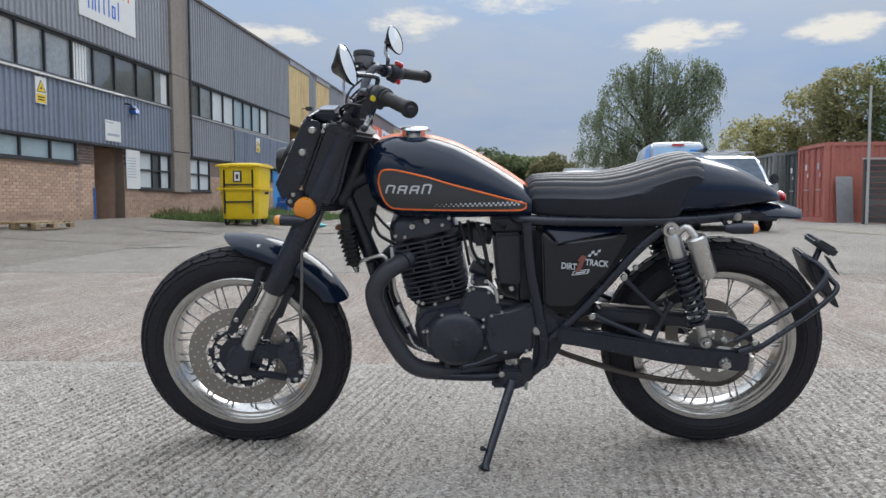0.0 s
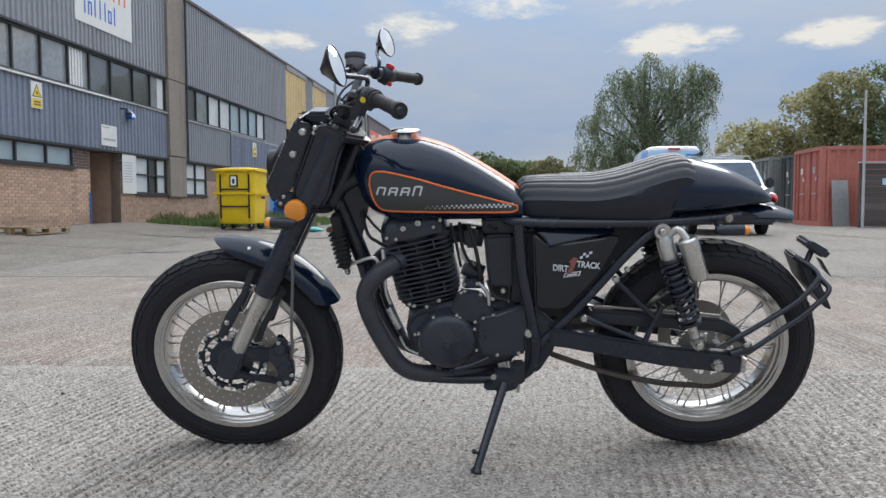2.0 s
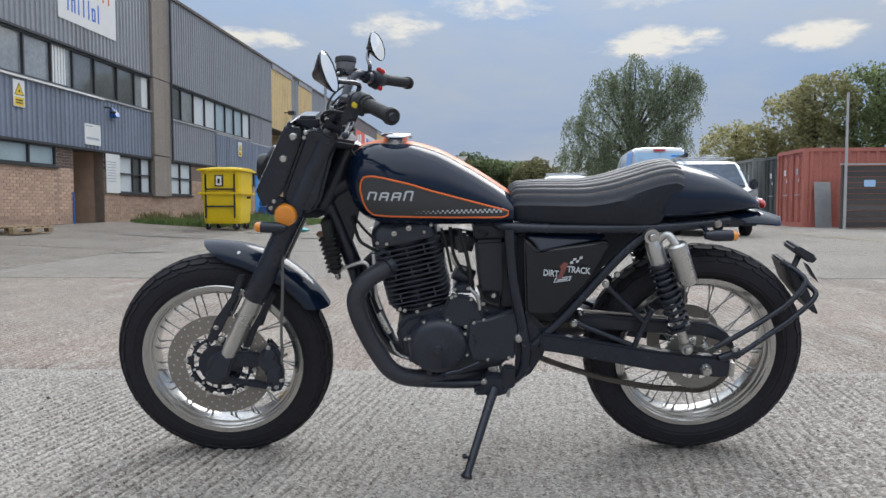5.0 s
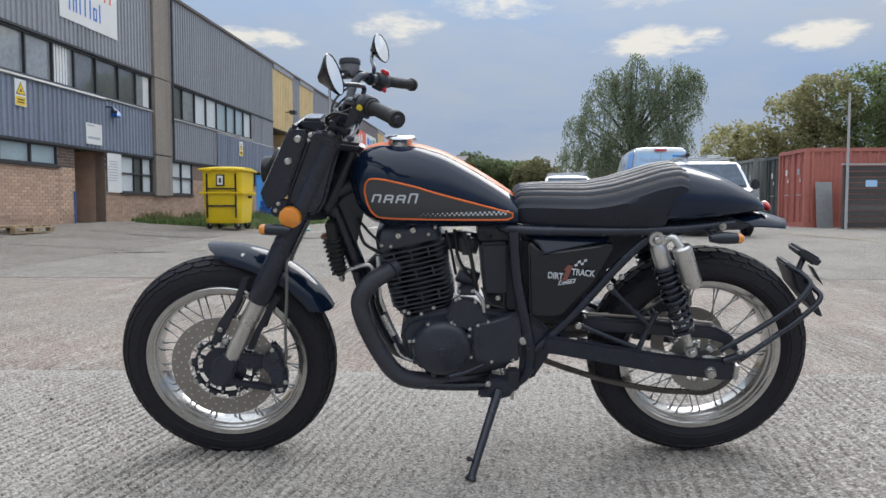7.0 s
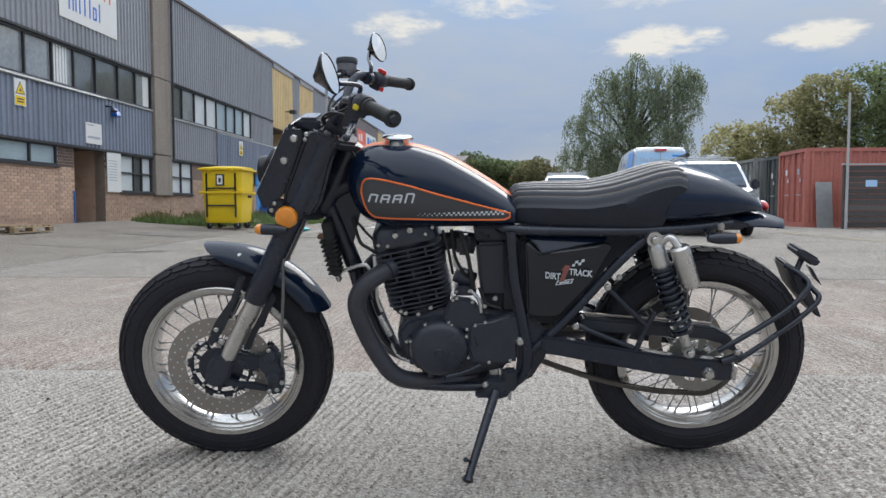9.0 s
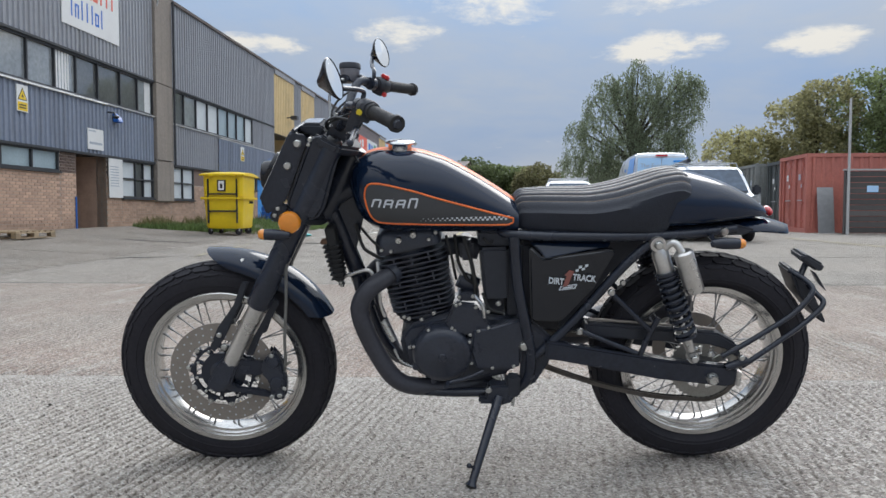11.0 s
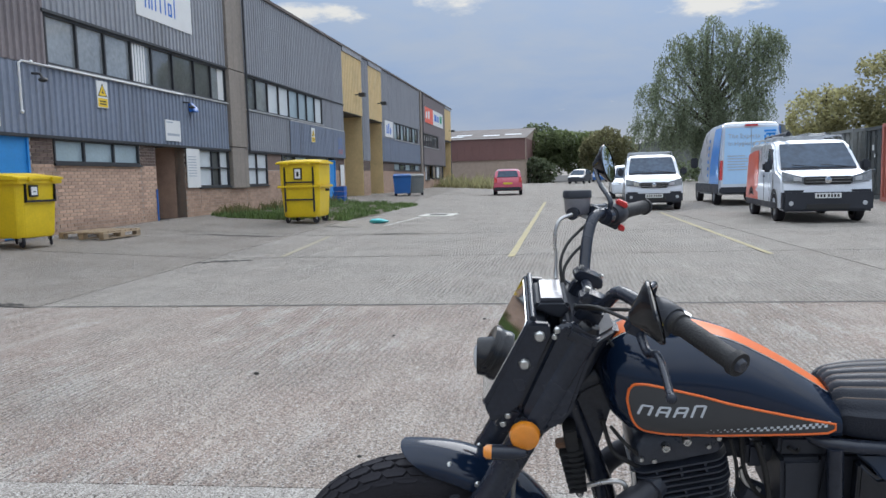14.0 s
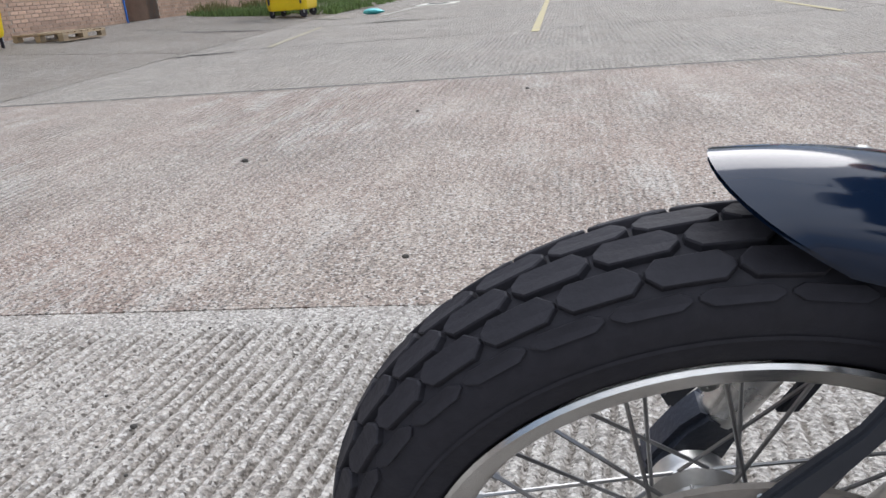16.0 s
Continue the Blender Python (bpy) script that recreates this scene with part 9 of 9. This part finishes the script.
# two dark boxes added only to block bright see-through gaps by the airbox
bp("relay_box", Mesher().box(0.756, 0.862, -0.080, 0.080, 0.708, 0.752), "plastic", "black filler box added under the tank", bevel=0.006)
bp("airbox_side", Mesher().box(0.842, 0.876, -0.085, 0.085, 0.500, 0.712), "plastic", bevel=0.005)
bp("wiring_block", Mesher().box(0.785, 0.835, -0.06, 0.05, 0.50, 0.545), "plastic", bevel=0.006)
bp("battery_tray", Mesher().box(0.875, 0.99, -0.085, 0.085, 0.50, 0.72), "plastic", "black battery box", bevel=0.01)
# exhaust
ex = arc_points([(0.545, -0.02, 0.640), (0.500, -0.075, 0.618), (0.455, -0.095, 0.592), (0.425, -0.10, 0.553), (0.420, -0.10, 0.510), (0.442, -0.10, 0.440), (0.483, -0.098, 0.355), (0.522, -0.092, 0.300), (0.580, -0.080, 0.273), (0.700, -0.06, 0.264), (0.80, -0.02, 0.262)], 8)
bp("exhaust_header", Mesher().tube(ex, 0.0265, 22), "exhaust", "matt black exhaust header")
bp("exhaust_flange", Mesher().tube([(0.515, -0.058, 0.626), (0.502, -0.072, 0.619)], 0.034, 22), "engine")
ex2 = arc_points([(0.545, 0.02, 0.640), (0.490, 0.075, 0.618), (0.435, 0.095, 0.56), (0.430, 0.10, 0.50), (0.480, 0.098, 0.355), (0.530, 0.09, 0.29), (0.70, 0.08, 0.262), (0.90, 0.11, 0.285)], 8)
bp("exhaust_header", Mesher().tube(ex2, 0.0265, 22), "exhaust", "matt black exhaust header")
bp("silencer", Mesher().tube(arc_points([(0.90, 0.12, 0.29), (1.00, 0.145, 0.33), (1.30, 0.165, 0.42), (1.45, 0.168, 0.46)], 6), [0.028, 0.034, 0.045, 0.052, 0.052, 0.052, 0.052, 0.052, 0.052, 0.052, 0.052, 0.052, 0.052, 0.052, 0.052, 0.052, 0.052, 0.05, 0.046], 24), "exhaust", "matt black silencer")
bp("sump_guard", Mesher().prism([(0.60, 0.285), (0.84, 0.275), (0.86, 0.255), (0.62, 0.255)], -0.06, 0.06), "engine", bevel=0.006)

# ---- side covers ----
for sy in (-1, 1):
    y0, y1 = sy * 0.095, sy * 0.128
    cv = Mesher()
    cv.prism([(0.893, 0.720), (0.905, 0.716), (0.934, 0.688), (0.955, 0.690), (1.05, 0.704), (1.118, 0.714), (1.134, 0.708), (1.080, 0.600), (0.998, 0.505), (0.985, 0.498), (0.912, 0.500), (0.905, 0.51)], y0, y1)
    cover = bp("side_cover", cv, "cover", "glossy black side cover", bevel=0.012, seg=3)
    edge_ = [(0.895, 0.728), (1.124, 0.728), (1.120, 0.716), (1.05, 0.706), (0.955, 0.690), (0.940, 0.686), (0.924, 0.706)]
    lip = Mesher().loft([[(u, y1 - sy * 0.045, w) for u, w in edge_], [(u, y1 + sy * (0.005 - 0.75 * (w - 0.686)), w) for u, w in edge_]])
    bp("cover_lip", lip, "paint", "glossy navy top edge of the cover", cover, bevel=0.004)
    def flat(poly, mat, lift, label=""):
        q = Mesher()
        q.add([(u, y1 + sy * lift, w) for u, w in poly], [tuple(range(len(poly)))])
        bp("cover_mark", q, mat, label, cover, smooth=False)
    # two slanted words
    if sy < 0:
        for words, u, w in (("DIRT", 0.950, 0.616), ("TRACK", 1.017, 0.626)):
            lettering(words, 0.0245, Matrix(((0.78, 0.24, 0, u), (0, 0, -1, y1 - 0.0010), (0.13, 1, 0, w), (0, 0, 0, 1))), "decal", cover, 0.0007)
    flat([(0.990, 0.606), (1.004, 0.608), (1.020, 0.652), (1.006, 0.655), (0.994, 0.640), (1.000, 0.637)], "decal_red", 0.0022)
    flat([(0.980, 0.594), (1.026, 0.600), (1.031, 0.614), (0.985, 0.608)], "decal", 0.0012)
    flat([(0.984, 0.5975), (1.022, 0.602), (1.026, 0.6105), (0.988, 0.606)], "black", 0.0018)
    flat([(0.990, 0.5995), (1.018, 0.603), (1.020, 0.608), (0.992, 0.6045)], "decal", 0.0024)
    for i in range(4):
        for j in range(2):
            if (i + j) % 2 == 0:
                a, z0 = 1.024 + 0.0085 * i, 0.649 + 0.0075 * j + 0.002 * i
                flat([(a, z0), (a + 0.0085, z0 + 0.002), (a + 0.0085, z0 + 0.0095), (a, z0 + 0.0075)], "decal", 0.0016)

# black inner guard between the covers and the rear wheel
ig = Mesher()
ig.prism([(0.985, 0.735), (1.235, 0.735), (1.215, 0.672), (1.135, 0.615), (1.080, 0.535), (1.052, 0.455), (1.005, 0.448), (0.985, 0.50)], -0.056, 0.056)
bp("inner_mudguard", ig, "plastic", "black inner mudguard", bevel=0.006)

# ---- rear suspension, swing arm, chain ----
for sy in (-1, 1):
    y = sy * 0.118
    sa = Mesher()
    sa.prism([(0.950, 0.440), (1.010, 0.432), (1.300, 0.382), (1.485, 0.362), (1.512, 0.345), (1.508, 0.305), (1.480, 0.298), (1.280, 0.322), (1.000, 0.378), (0.950, 0.385)], y - 0.016, y + 0.016)
    arm = bp("swing_arm", sa, "satin", "black box-section swing arm", bevel=0.006)
    bolt(1.433, y - 0.022 if sy < 0 else y + 0.022, 0.330, 2.0, parent=arm)
    adj = Mesher()
    adj.box(1.505, 1.520, y - 0.020, y + 0.020, 0.302, 0.348)
    bp("chain_adjuster", adj, "alu", "", arm, bevel=0.003)
    # shock absorber
    top, bot = Vector((1.243, sy * 0.128, 0.732)), Vector((1.371, sy * 0.136, 0.396))
    ax = (bot - top).normalized()
    sh_ = Mesher()
    sh_.tube([top + ax * 0.016, top + ax * 0.030, top + ax * 0.085, top + ax * 0.090], [0.017, 0.023, 0.024, 0.020], 22)
    sh_.tube([top + Vector((0, -0.016, 0)), top + Vector((0, 0.016, 0))], 0.021, 20)
    shock = bp("shock_absorber", sh_, "alu", "silver-bodied shock absorber with a black spring")
    bp("shock_rod", Mesher().tube([top + ax * 0.088, bot - ax * 0.07], 0.009, 12), "chrome", "", shock)
    bp("shock_sleeve", Mesher().tube([top + ax * 0.088, top + ax * 0.205, top + ax * 0.210], [0.0225, 0.0225, 0.014], 20), "satin", "black sleeve inside the spring", shock)
    low = Mesher()
    low.tube([bot - ax * 0.085, bot - ax * 0.080, bot - ax * 0.02], [0.022, 0.014, 0.013], 16)
    low.tube([bot + Vector((0, -0.013, 0)), bot + Vector((0, 0.013, 0))], 0.016, 18)
    bp("shock_foot", low, "alu", "", shock)
    aa = ax.orthogonal().normalized()
    bb = ax.cross(aa)
    pts = []
    for i in range(220):
        t = i / 219
        w = t * 2 * math.pi * 10.5
        pts.append(top + ax * (0.088 + 0.20 * (t ** 1.15)) + (aa * math.cos(w) + bb * math.sin(w)) * 0.0275)
    bp("shock_spring", Mesher().tube(pts, 0.0056, 8), "satin", "black coil spring", shock)
    for k in (0.088, 0.288):
        bp("spring_collar", Mesher().tube([top + ax * (k - 0.004), top + ax * (k + 0.004)], 0.033, 22), "satin", "", shock)
    rv = Mesher()
    r0, r1 = Vector((1.306, sy * 0.158, 0.718)), Vector((1.349, sy * 0.164, 0.604))
    rv.tube([r0, r0 + (r1 - r0) * 0.04, r0 + (r1 - r0) * 0.93, r1], [0.021, 0.0265, 0.0265, 0.0225], 22)
    bp("shock_reservoir", rv, "alu", "bare aluminium reservoir", shock)
    bp("reservoir_bridge", Mesher().tube(arc_points([top + ax * 0.03, (top + r0) / 2 + Vector((0.008, 0, 0.014)), r0 + Vector((0, 0, -0.004))], 5), 0.0105, 12), "alu", "", shock)
    bolt(top.x, top.y + sy * 0.020, top.z, 1.5, parent=shock)
    bolt(bot.x, bot.y + sy * 0.018, bot.z, 1.4, parent=shock)
    # footrest hangers
    hg = Mesher()
    hg.tube(arc_points([(1.045, sy * 0.118, 0.470), (1.13, sy * 0.122, 0.435), (1.215, sy * 0.122, 0.400)], 5), 0.008, 10)
    hg.tube(arc_points([(1.128, sy * 0.118, 0.585), (1.19, sy * 0.122, 0.525), (1.248, sy * 0.122, 0.470)], 5), 0.008, 10)
    hg.tube(arc_points([(1.268, sy * 0.122, 0.510), (1.245, sy * 0.122, 0.455), (1.225, sy * 0.122, 0.395)], 5), 0.008, 10)
    bp("footrest_hanger", hg, "satin", "black footrest hanger")
    bolt(1.045, sy * 0.127, 0.470, 1.2)
    bolt(1.128, sy * 0.127, 0.588, 1.2)
    bolt(1.160, sy * 0.120, 0.615, 1.0)
    # rear indicators
    ri = Mesher()
    M3 = Matrix.Translation((1.425, sy * 0.165, 0.742))
    ri.lathe([(0.0, -0.050), (0.010, -0.045), (0.0155, -0.02), (0.0155, 0.012), (0.0145, 0.028)], 18, M3 @ pose(0, 0, 0, 0, 0, -90))
    rind = bp("indicator", ri, "satin", "slim black rear indicator")
    bp("indicator_lens", Mesher().lathe([(0.0145, 0.028), (0.0135, 0.038), (0.009, 0.044), (0.0, 0.045)], 18, M3 @ pose(0, 0, 0, 0, 0, -90)), "amber", "amber lens", rind)
    bp("indicator_stem", Mesher().tube([(1.40, sy * 0.07, 0.752), (1.39, sy * 0.160, 0.742)], 0.007, 8), "satin", "", rind)
    bolt(1.433, sy * 0.100, 0.758, 1.6)
gd = Mesher()
gd.prism([(1.060, 0.470), (1.075, 0.482), (1.370, 0.458), (1.455, 0.450), (1.510, 0.418), (1.530, 0.378), (1.505, 0.378), (1.480, 0.400), (1.430, 0.415), (1.070, 0.440)], -0.098, -0.052)
bp("chain_guard", gd, "plastic", "black chain guard", bevel=0.006)
bp("guard_trim", Mesher().tube([(1.080, -0.075, 0.487), (1.375, -0.075, 0.463), (1.45, -0.075, 0.456)], 0.0045, 10), "disc", "dull metal strip on the chain guard")
SPK = Mesher()
pts = []
for k in range(84):
    a = 2 * math.pi * k / 84
    pts.append(((0.106 if k % 2 else 0.100) * math.sin(a), (0.106 if k % 2 else 0.100) * math.cos(a)))
inn = [(0.072 * math.sin(2 * math.pi * k / 84), 0.072 * math.cos(2 * math.pi * k / 84)) for k in range(84)]
SPK.loft([[(x, -0.073, z) for x, z in inn], [(x, -0.073, z) for x, z in pts], [(x, -0.067, z) for x, z in pts], [(x, -0.067, z) for x, z in inn], [(x, -0.073, z) for x, z in inn]], False)
sprocket_ = bp("rear_sprocket", SPK, "sprocket", "dull steel rear sprocket", m=RWM)
for k in range(6):
    part("sprocket_arm", Mesher().box(-0.010, 0.010, -0.0725, -0.0675, 0.03, 0.076, Matrix.Rotation(2 * math.pi * k / 6, 4, "Y")), "sprocket", sprocket_, smooth=False)
# chain: links along both runs and round the sprocket
line_pts = []
p_front, p_rear = Vector((0.905, -0.070, 0.400)), Vector((1.433, -0.070, 0.330))
low = arc_points([(0.905, -0.070, 0.360), (1.00, -0.070, 0.318), (1.15, -0.070, 0.268), (1.30, -0.070, 0.236), (1.410, -0.070, 0.228)], 40)
for p in low:
    line_pts.append(p)
for i in range(1, 40):
    a = math.pi + 0.2 - (math.pi + 0.25) * i / 40
    line_pts.append(Vector((1.433 + 0.104 * math.sin(a), -0.070, 0.330 + 0.104 * math.cos(a))))
for i in range(41):
    line_pts.append(Vector((1.433, -0.070, 0.434)).lerp(Vector((0.905, -0.070, 0.440)), i / 40))
cum = [0.0]
for a, b in zip(line_pts, line_pts[1:]):
    cum.append(cum[-1] + (b - a).length)


def along(s):
    i = max(k for k in range(len(cum)) if cum[k] <= s)
    i = min(i, len(cum) - 2)
    return line_pts[i].lerp(line_pts[i + 1], (s - cum[i]) / (cum[i + 1] - cum[i])), (line_pts[i + 1] - line_pts[i]).normalized()


lk = Mesher()
for sg in (-1, 1):
    ring = [(0.0115 * math.cos(w) * 0.62 + (0.0045 if math.cos(w) > 0 else -0.0045), 0.0068 * math.sin(w)) for w in [2 * math.pi * k / 10 for k in range(10)]]
    lk.loft([[(x, sg * 0.0062 - 0.0008, z) for x, z in ring], [(x, sg * 0.0062 + 0.0008, z) for x, z in ring]])
lk.tube([(0, -0.006, 0), (0, 0.006, 0)], 0.0040, 8)
link = lk.mesh("chain_link", False)
chain_body = Mesher().tube([p for p in line_pts[::3]], 0.0022, 6)
chain = bp("chain", chain_body, "chain", "dull steel drive chain")
s = 0.0
while s < cum[-1]:
    p, d_ = along(s)
    ang = math.atan2(-d_.z, d_.x)
    bp("chain_link", link, "chain", parent=chain, m=Matrix.Translation(p) @ Matrix.Rotation(ang, 4, "Y"))
    s += 0.0125
# rear brake disc on the far side
rd = Mesher().lathe([(0.075, 0.070), (0.115, 0.070), (0.115, 0.074), (0.075, 0.074)], 48, closed=True)
bp("rear_brake_disc", rd, "disc", "rear brake disc", m=RWM)
bp("rear_axle", Mesher().tube([(1.433, -0.150, 0.330), (1.433, 0.150, 0.330)], 0.010, 12), "bolt")
bp("axle_nut", Mesher().tube([(1.433, -0.158, 0.330), (1.433, -0.138, 0.330)], 0.014, 6), "bolt")
# number plate carrier behind the wheel
br = Mesher()
br.tube(arc_points([(1.455, -0.136, 0.397), (1.527, -0.130, 0.438), (1.649, -0.115, 0.517), (1.705, -0.10, 0.578), (1.698, -0.07, 0.603), (1.664, -0.03, 0.622)], 6), 0.0078, 10)
br.tube(arc_points([(1.515, -0.136, 0.365), (1.596, -0.128, 0.423), (1.686, -0.115, 0.489), (1.741, -0.10, 0.542), (1.731, -0.07, 0.566), (1.704, -0.03, 0.600)], 6), 0.0078, 10)
br.tube([(1.47, -0.135, 0.362), (1.53, -0.137, 0.385)], 0.012, 10)
bp("plate_carrier", br, "satin", "bent black tube carrier")
fl = Mesher()
fl.prism([(1.662, 0.622), (1.676, 0.627), (1.696, 0.614), (1.724, 0.582), (1.790, 0.460), (1.768, 0.470), (1.698, 0.548)], -0.05, 0.05)
bp("plate_flap", fl, "plastic", "black plate holder behind the tyre", bevel=0.006)
ll = Mesher()
ll.prism([(1.683, 0.660), (1.690, 0.673), (1.702, 0.674), (1.758, 0.643), (1.762, 0.626), (1.740, 0.620)], -0.045, 0.030)
bp("plate_lamp", ll, "plastic", "black plate lamp", bevel=0.008)
bp("plate_lamp_stem", Mesher().tube([(1.722, -0.01, 0.640), (1.705, -0.02, 0.600), (1.700, -0.04, 0.585)], 0.009, 10), "satin")
bp("plate_hook", Mesher().prism([(1.722, 0.625), (1.736, 0.618), (1.774, 0.562), (1.748, 0.585)], -0.05, -0.03), "satin", "", None, bevel=0.003)
bolt(1.505, -0.152, 0.400, 1.1)
bolt(1.42, -0.138, 0.405, 1.0)

# ---- side stand ----
sd_ = Mesher()
sd_.tube([(0.822, -0.125, 0.262), (0.804, -0.158, 0.224), (0.760, -0.242, 0.127), (0.738, -0.285, 0.078)], [0.0145, 0.0135, 0.0120, 0.0115], 12)
sd_.tube([(0.739, -0.283, 0.080), (0.734, -0.291, 0.071)], [0.013, 0.019], 12)
sd_.tube([(0.752, -0.259, 0.108), (0.730, -0.271, 0.126)], 0.0045, 8)
sd_.ball((0.730, -0.271, 0.126), 0.0075, 10, 6)
stand = bp("side_stand", sd_, "satin", "black side stand, folded out")
bk_ = Mesher()
bk_.prism([(0.790, 0.300), (0.860, 0.300), (0.872, 0.275), (0.862, 0.245), (0.812, 0.228), (0.780, 0.250)], -0.130, -0.090)
bk_.box(0.762, 0.80, -0.128, -0.105, 0.238, 0.262)
bp("stand_bracket", bk_, "engine", "black stand bracket", stand, bevel=0.006)
bp("stand_switch", Mesher().box(0.842, 0.882, -0.132, -0.100, 0.262, 0.330), "plastic", "", stand, bevel=0.006)
bolt(0.790, -0.128, 0.286, 1.2)
bolt(0.818, -0.133, 0.243, 1.3)
bp("stand_spring", Mesher().tube([(0.865, -0.118, 0.262), (0.862, -0.122, 0.232)], 0.006, 8), "bolt", "", stand)
bp("gear_lever", Mesher().tube(arc_points([(0.775, -0.125, 0.345), (0.72, -0.135, 0.325), (0.675, -0.145, 0.318), (0.665, -0.175, 0.320)], 5), 0.006, 10), "satin", "black gear lever")
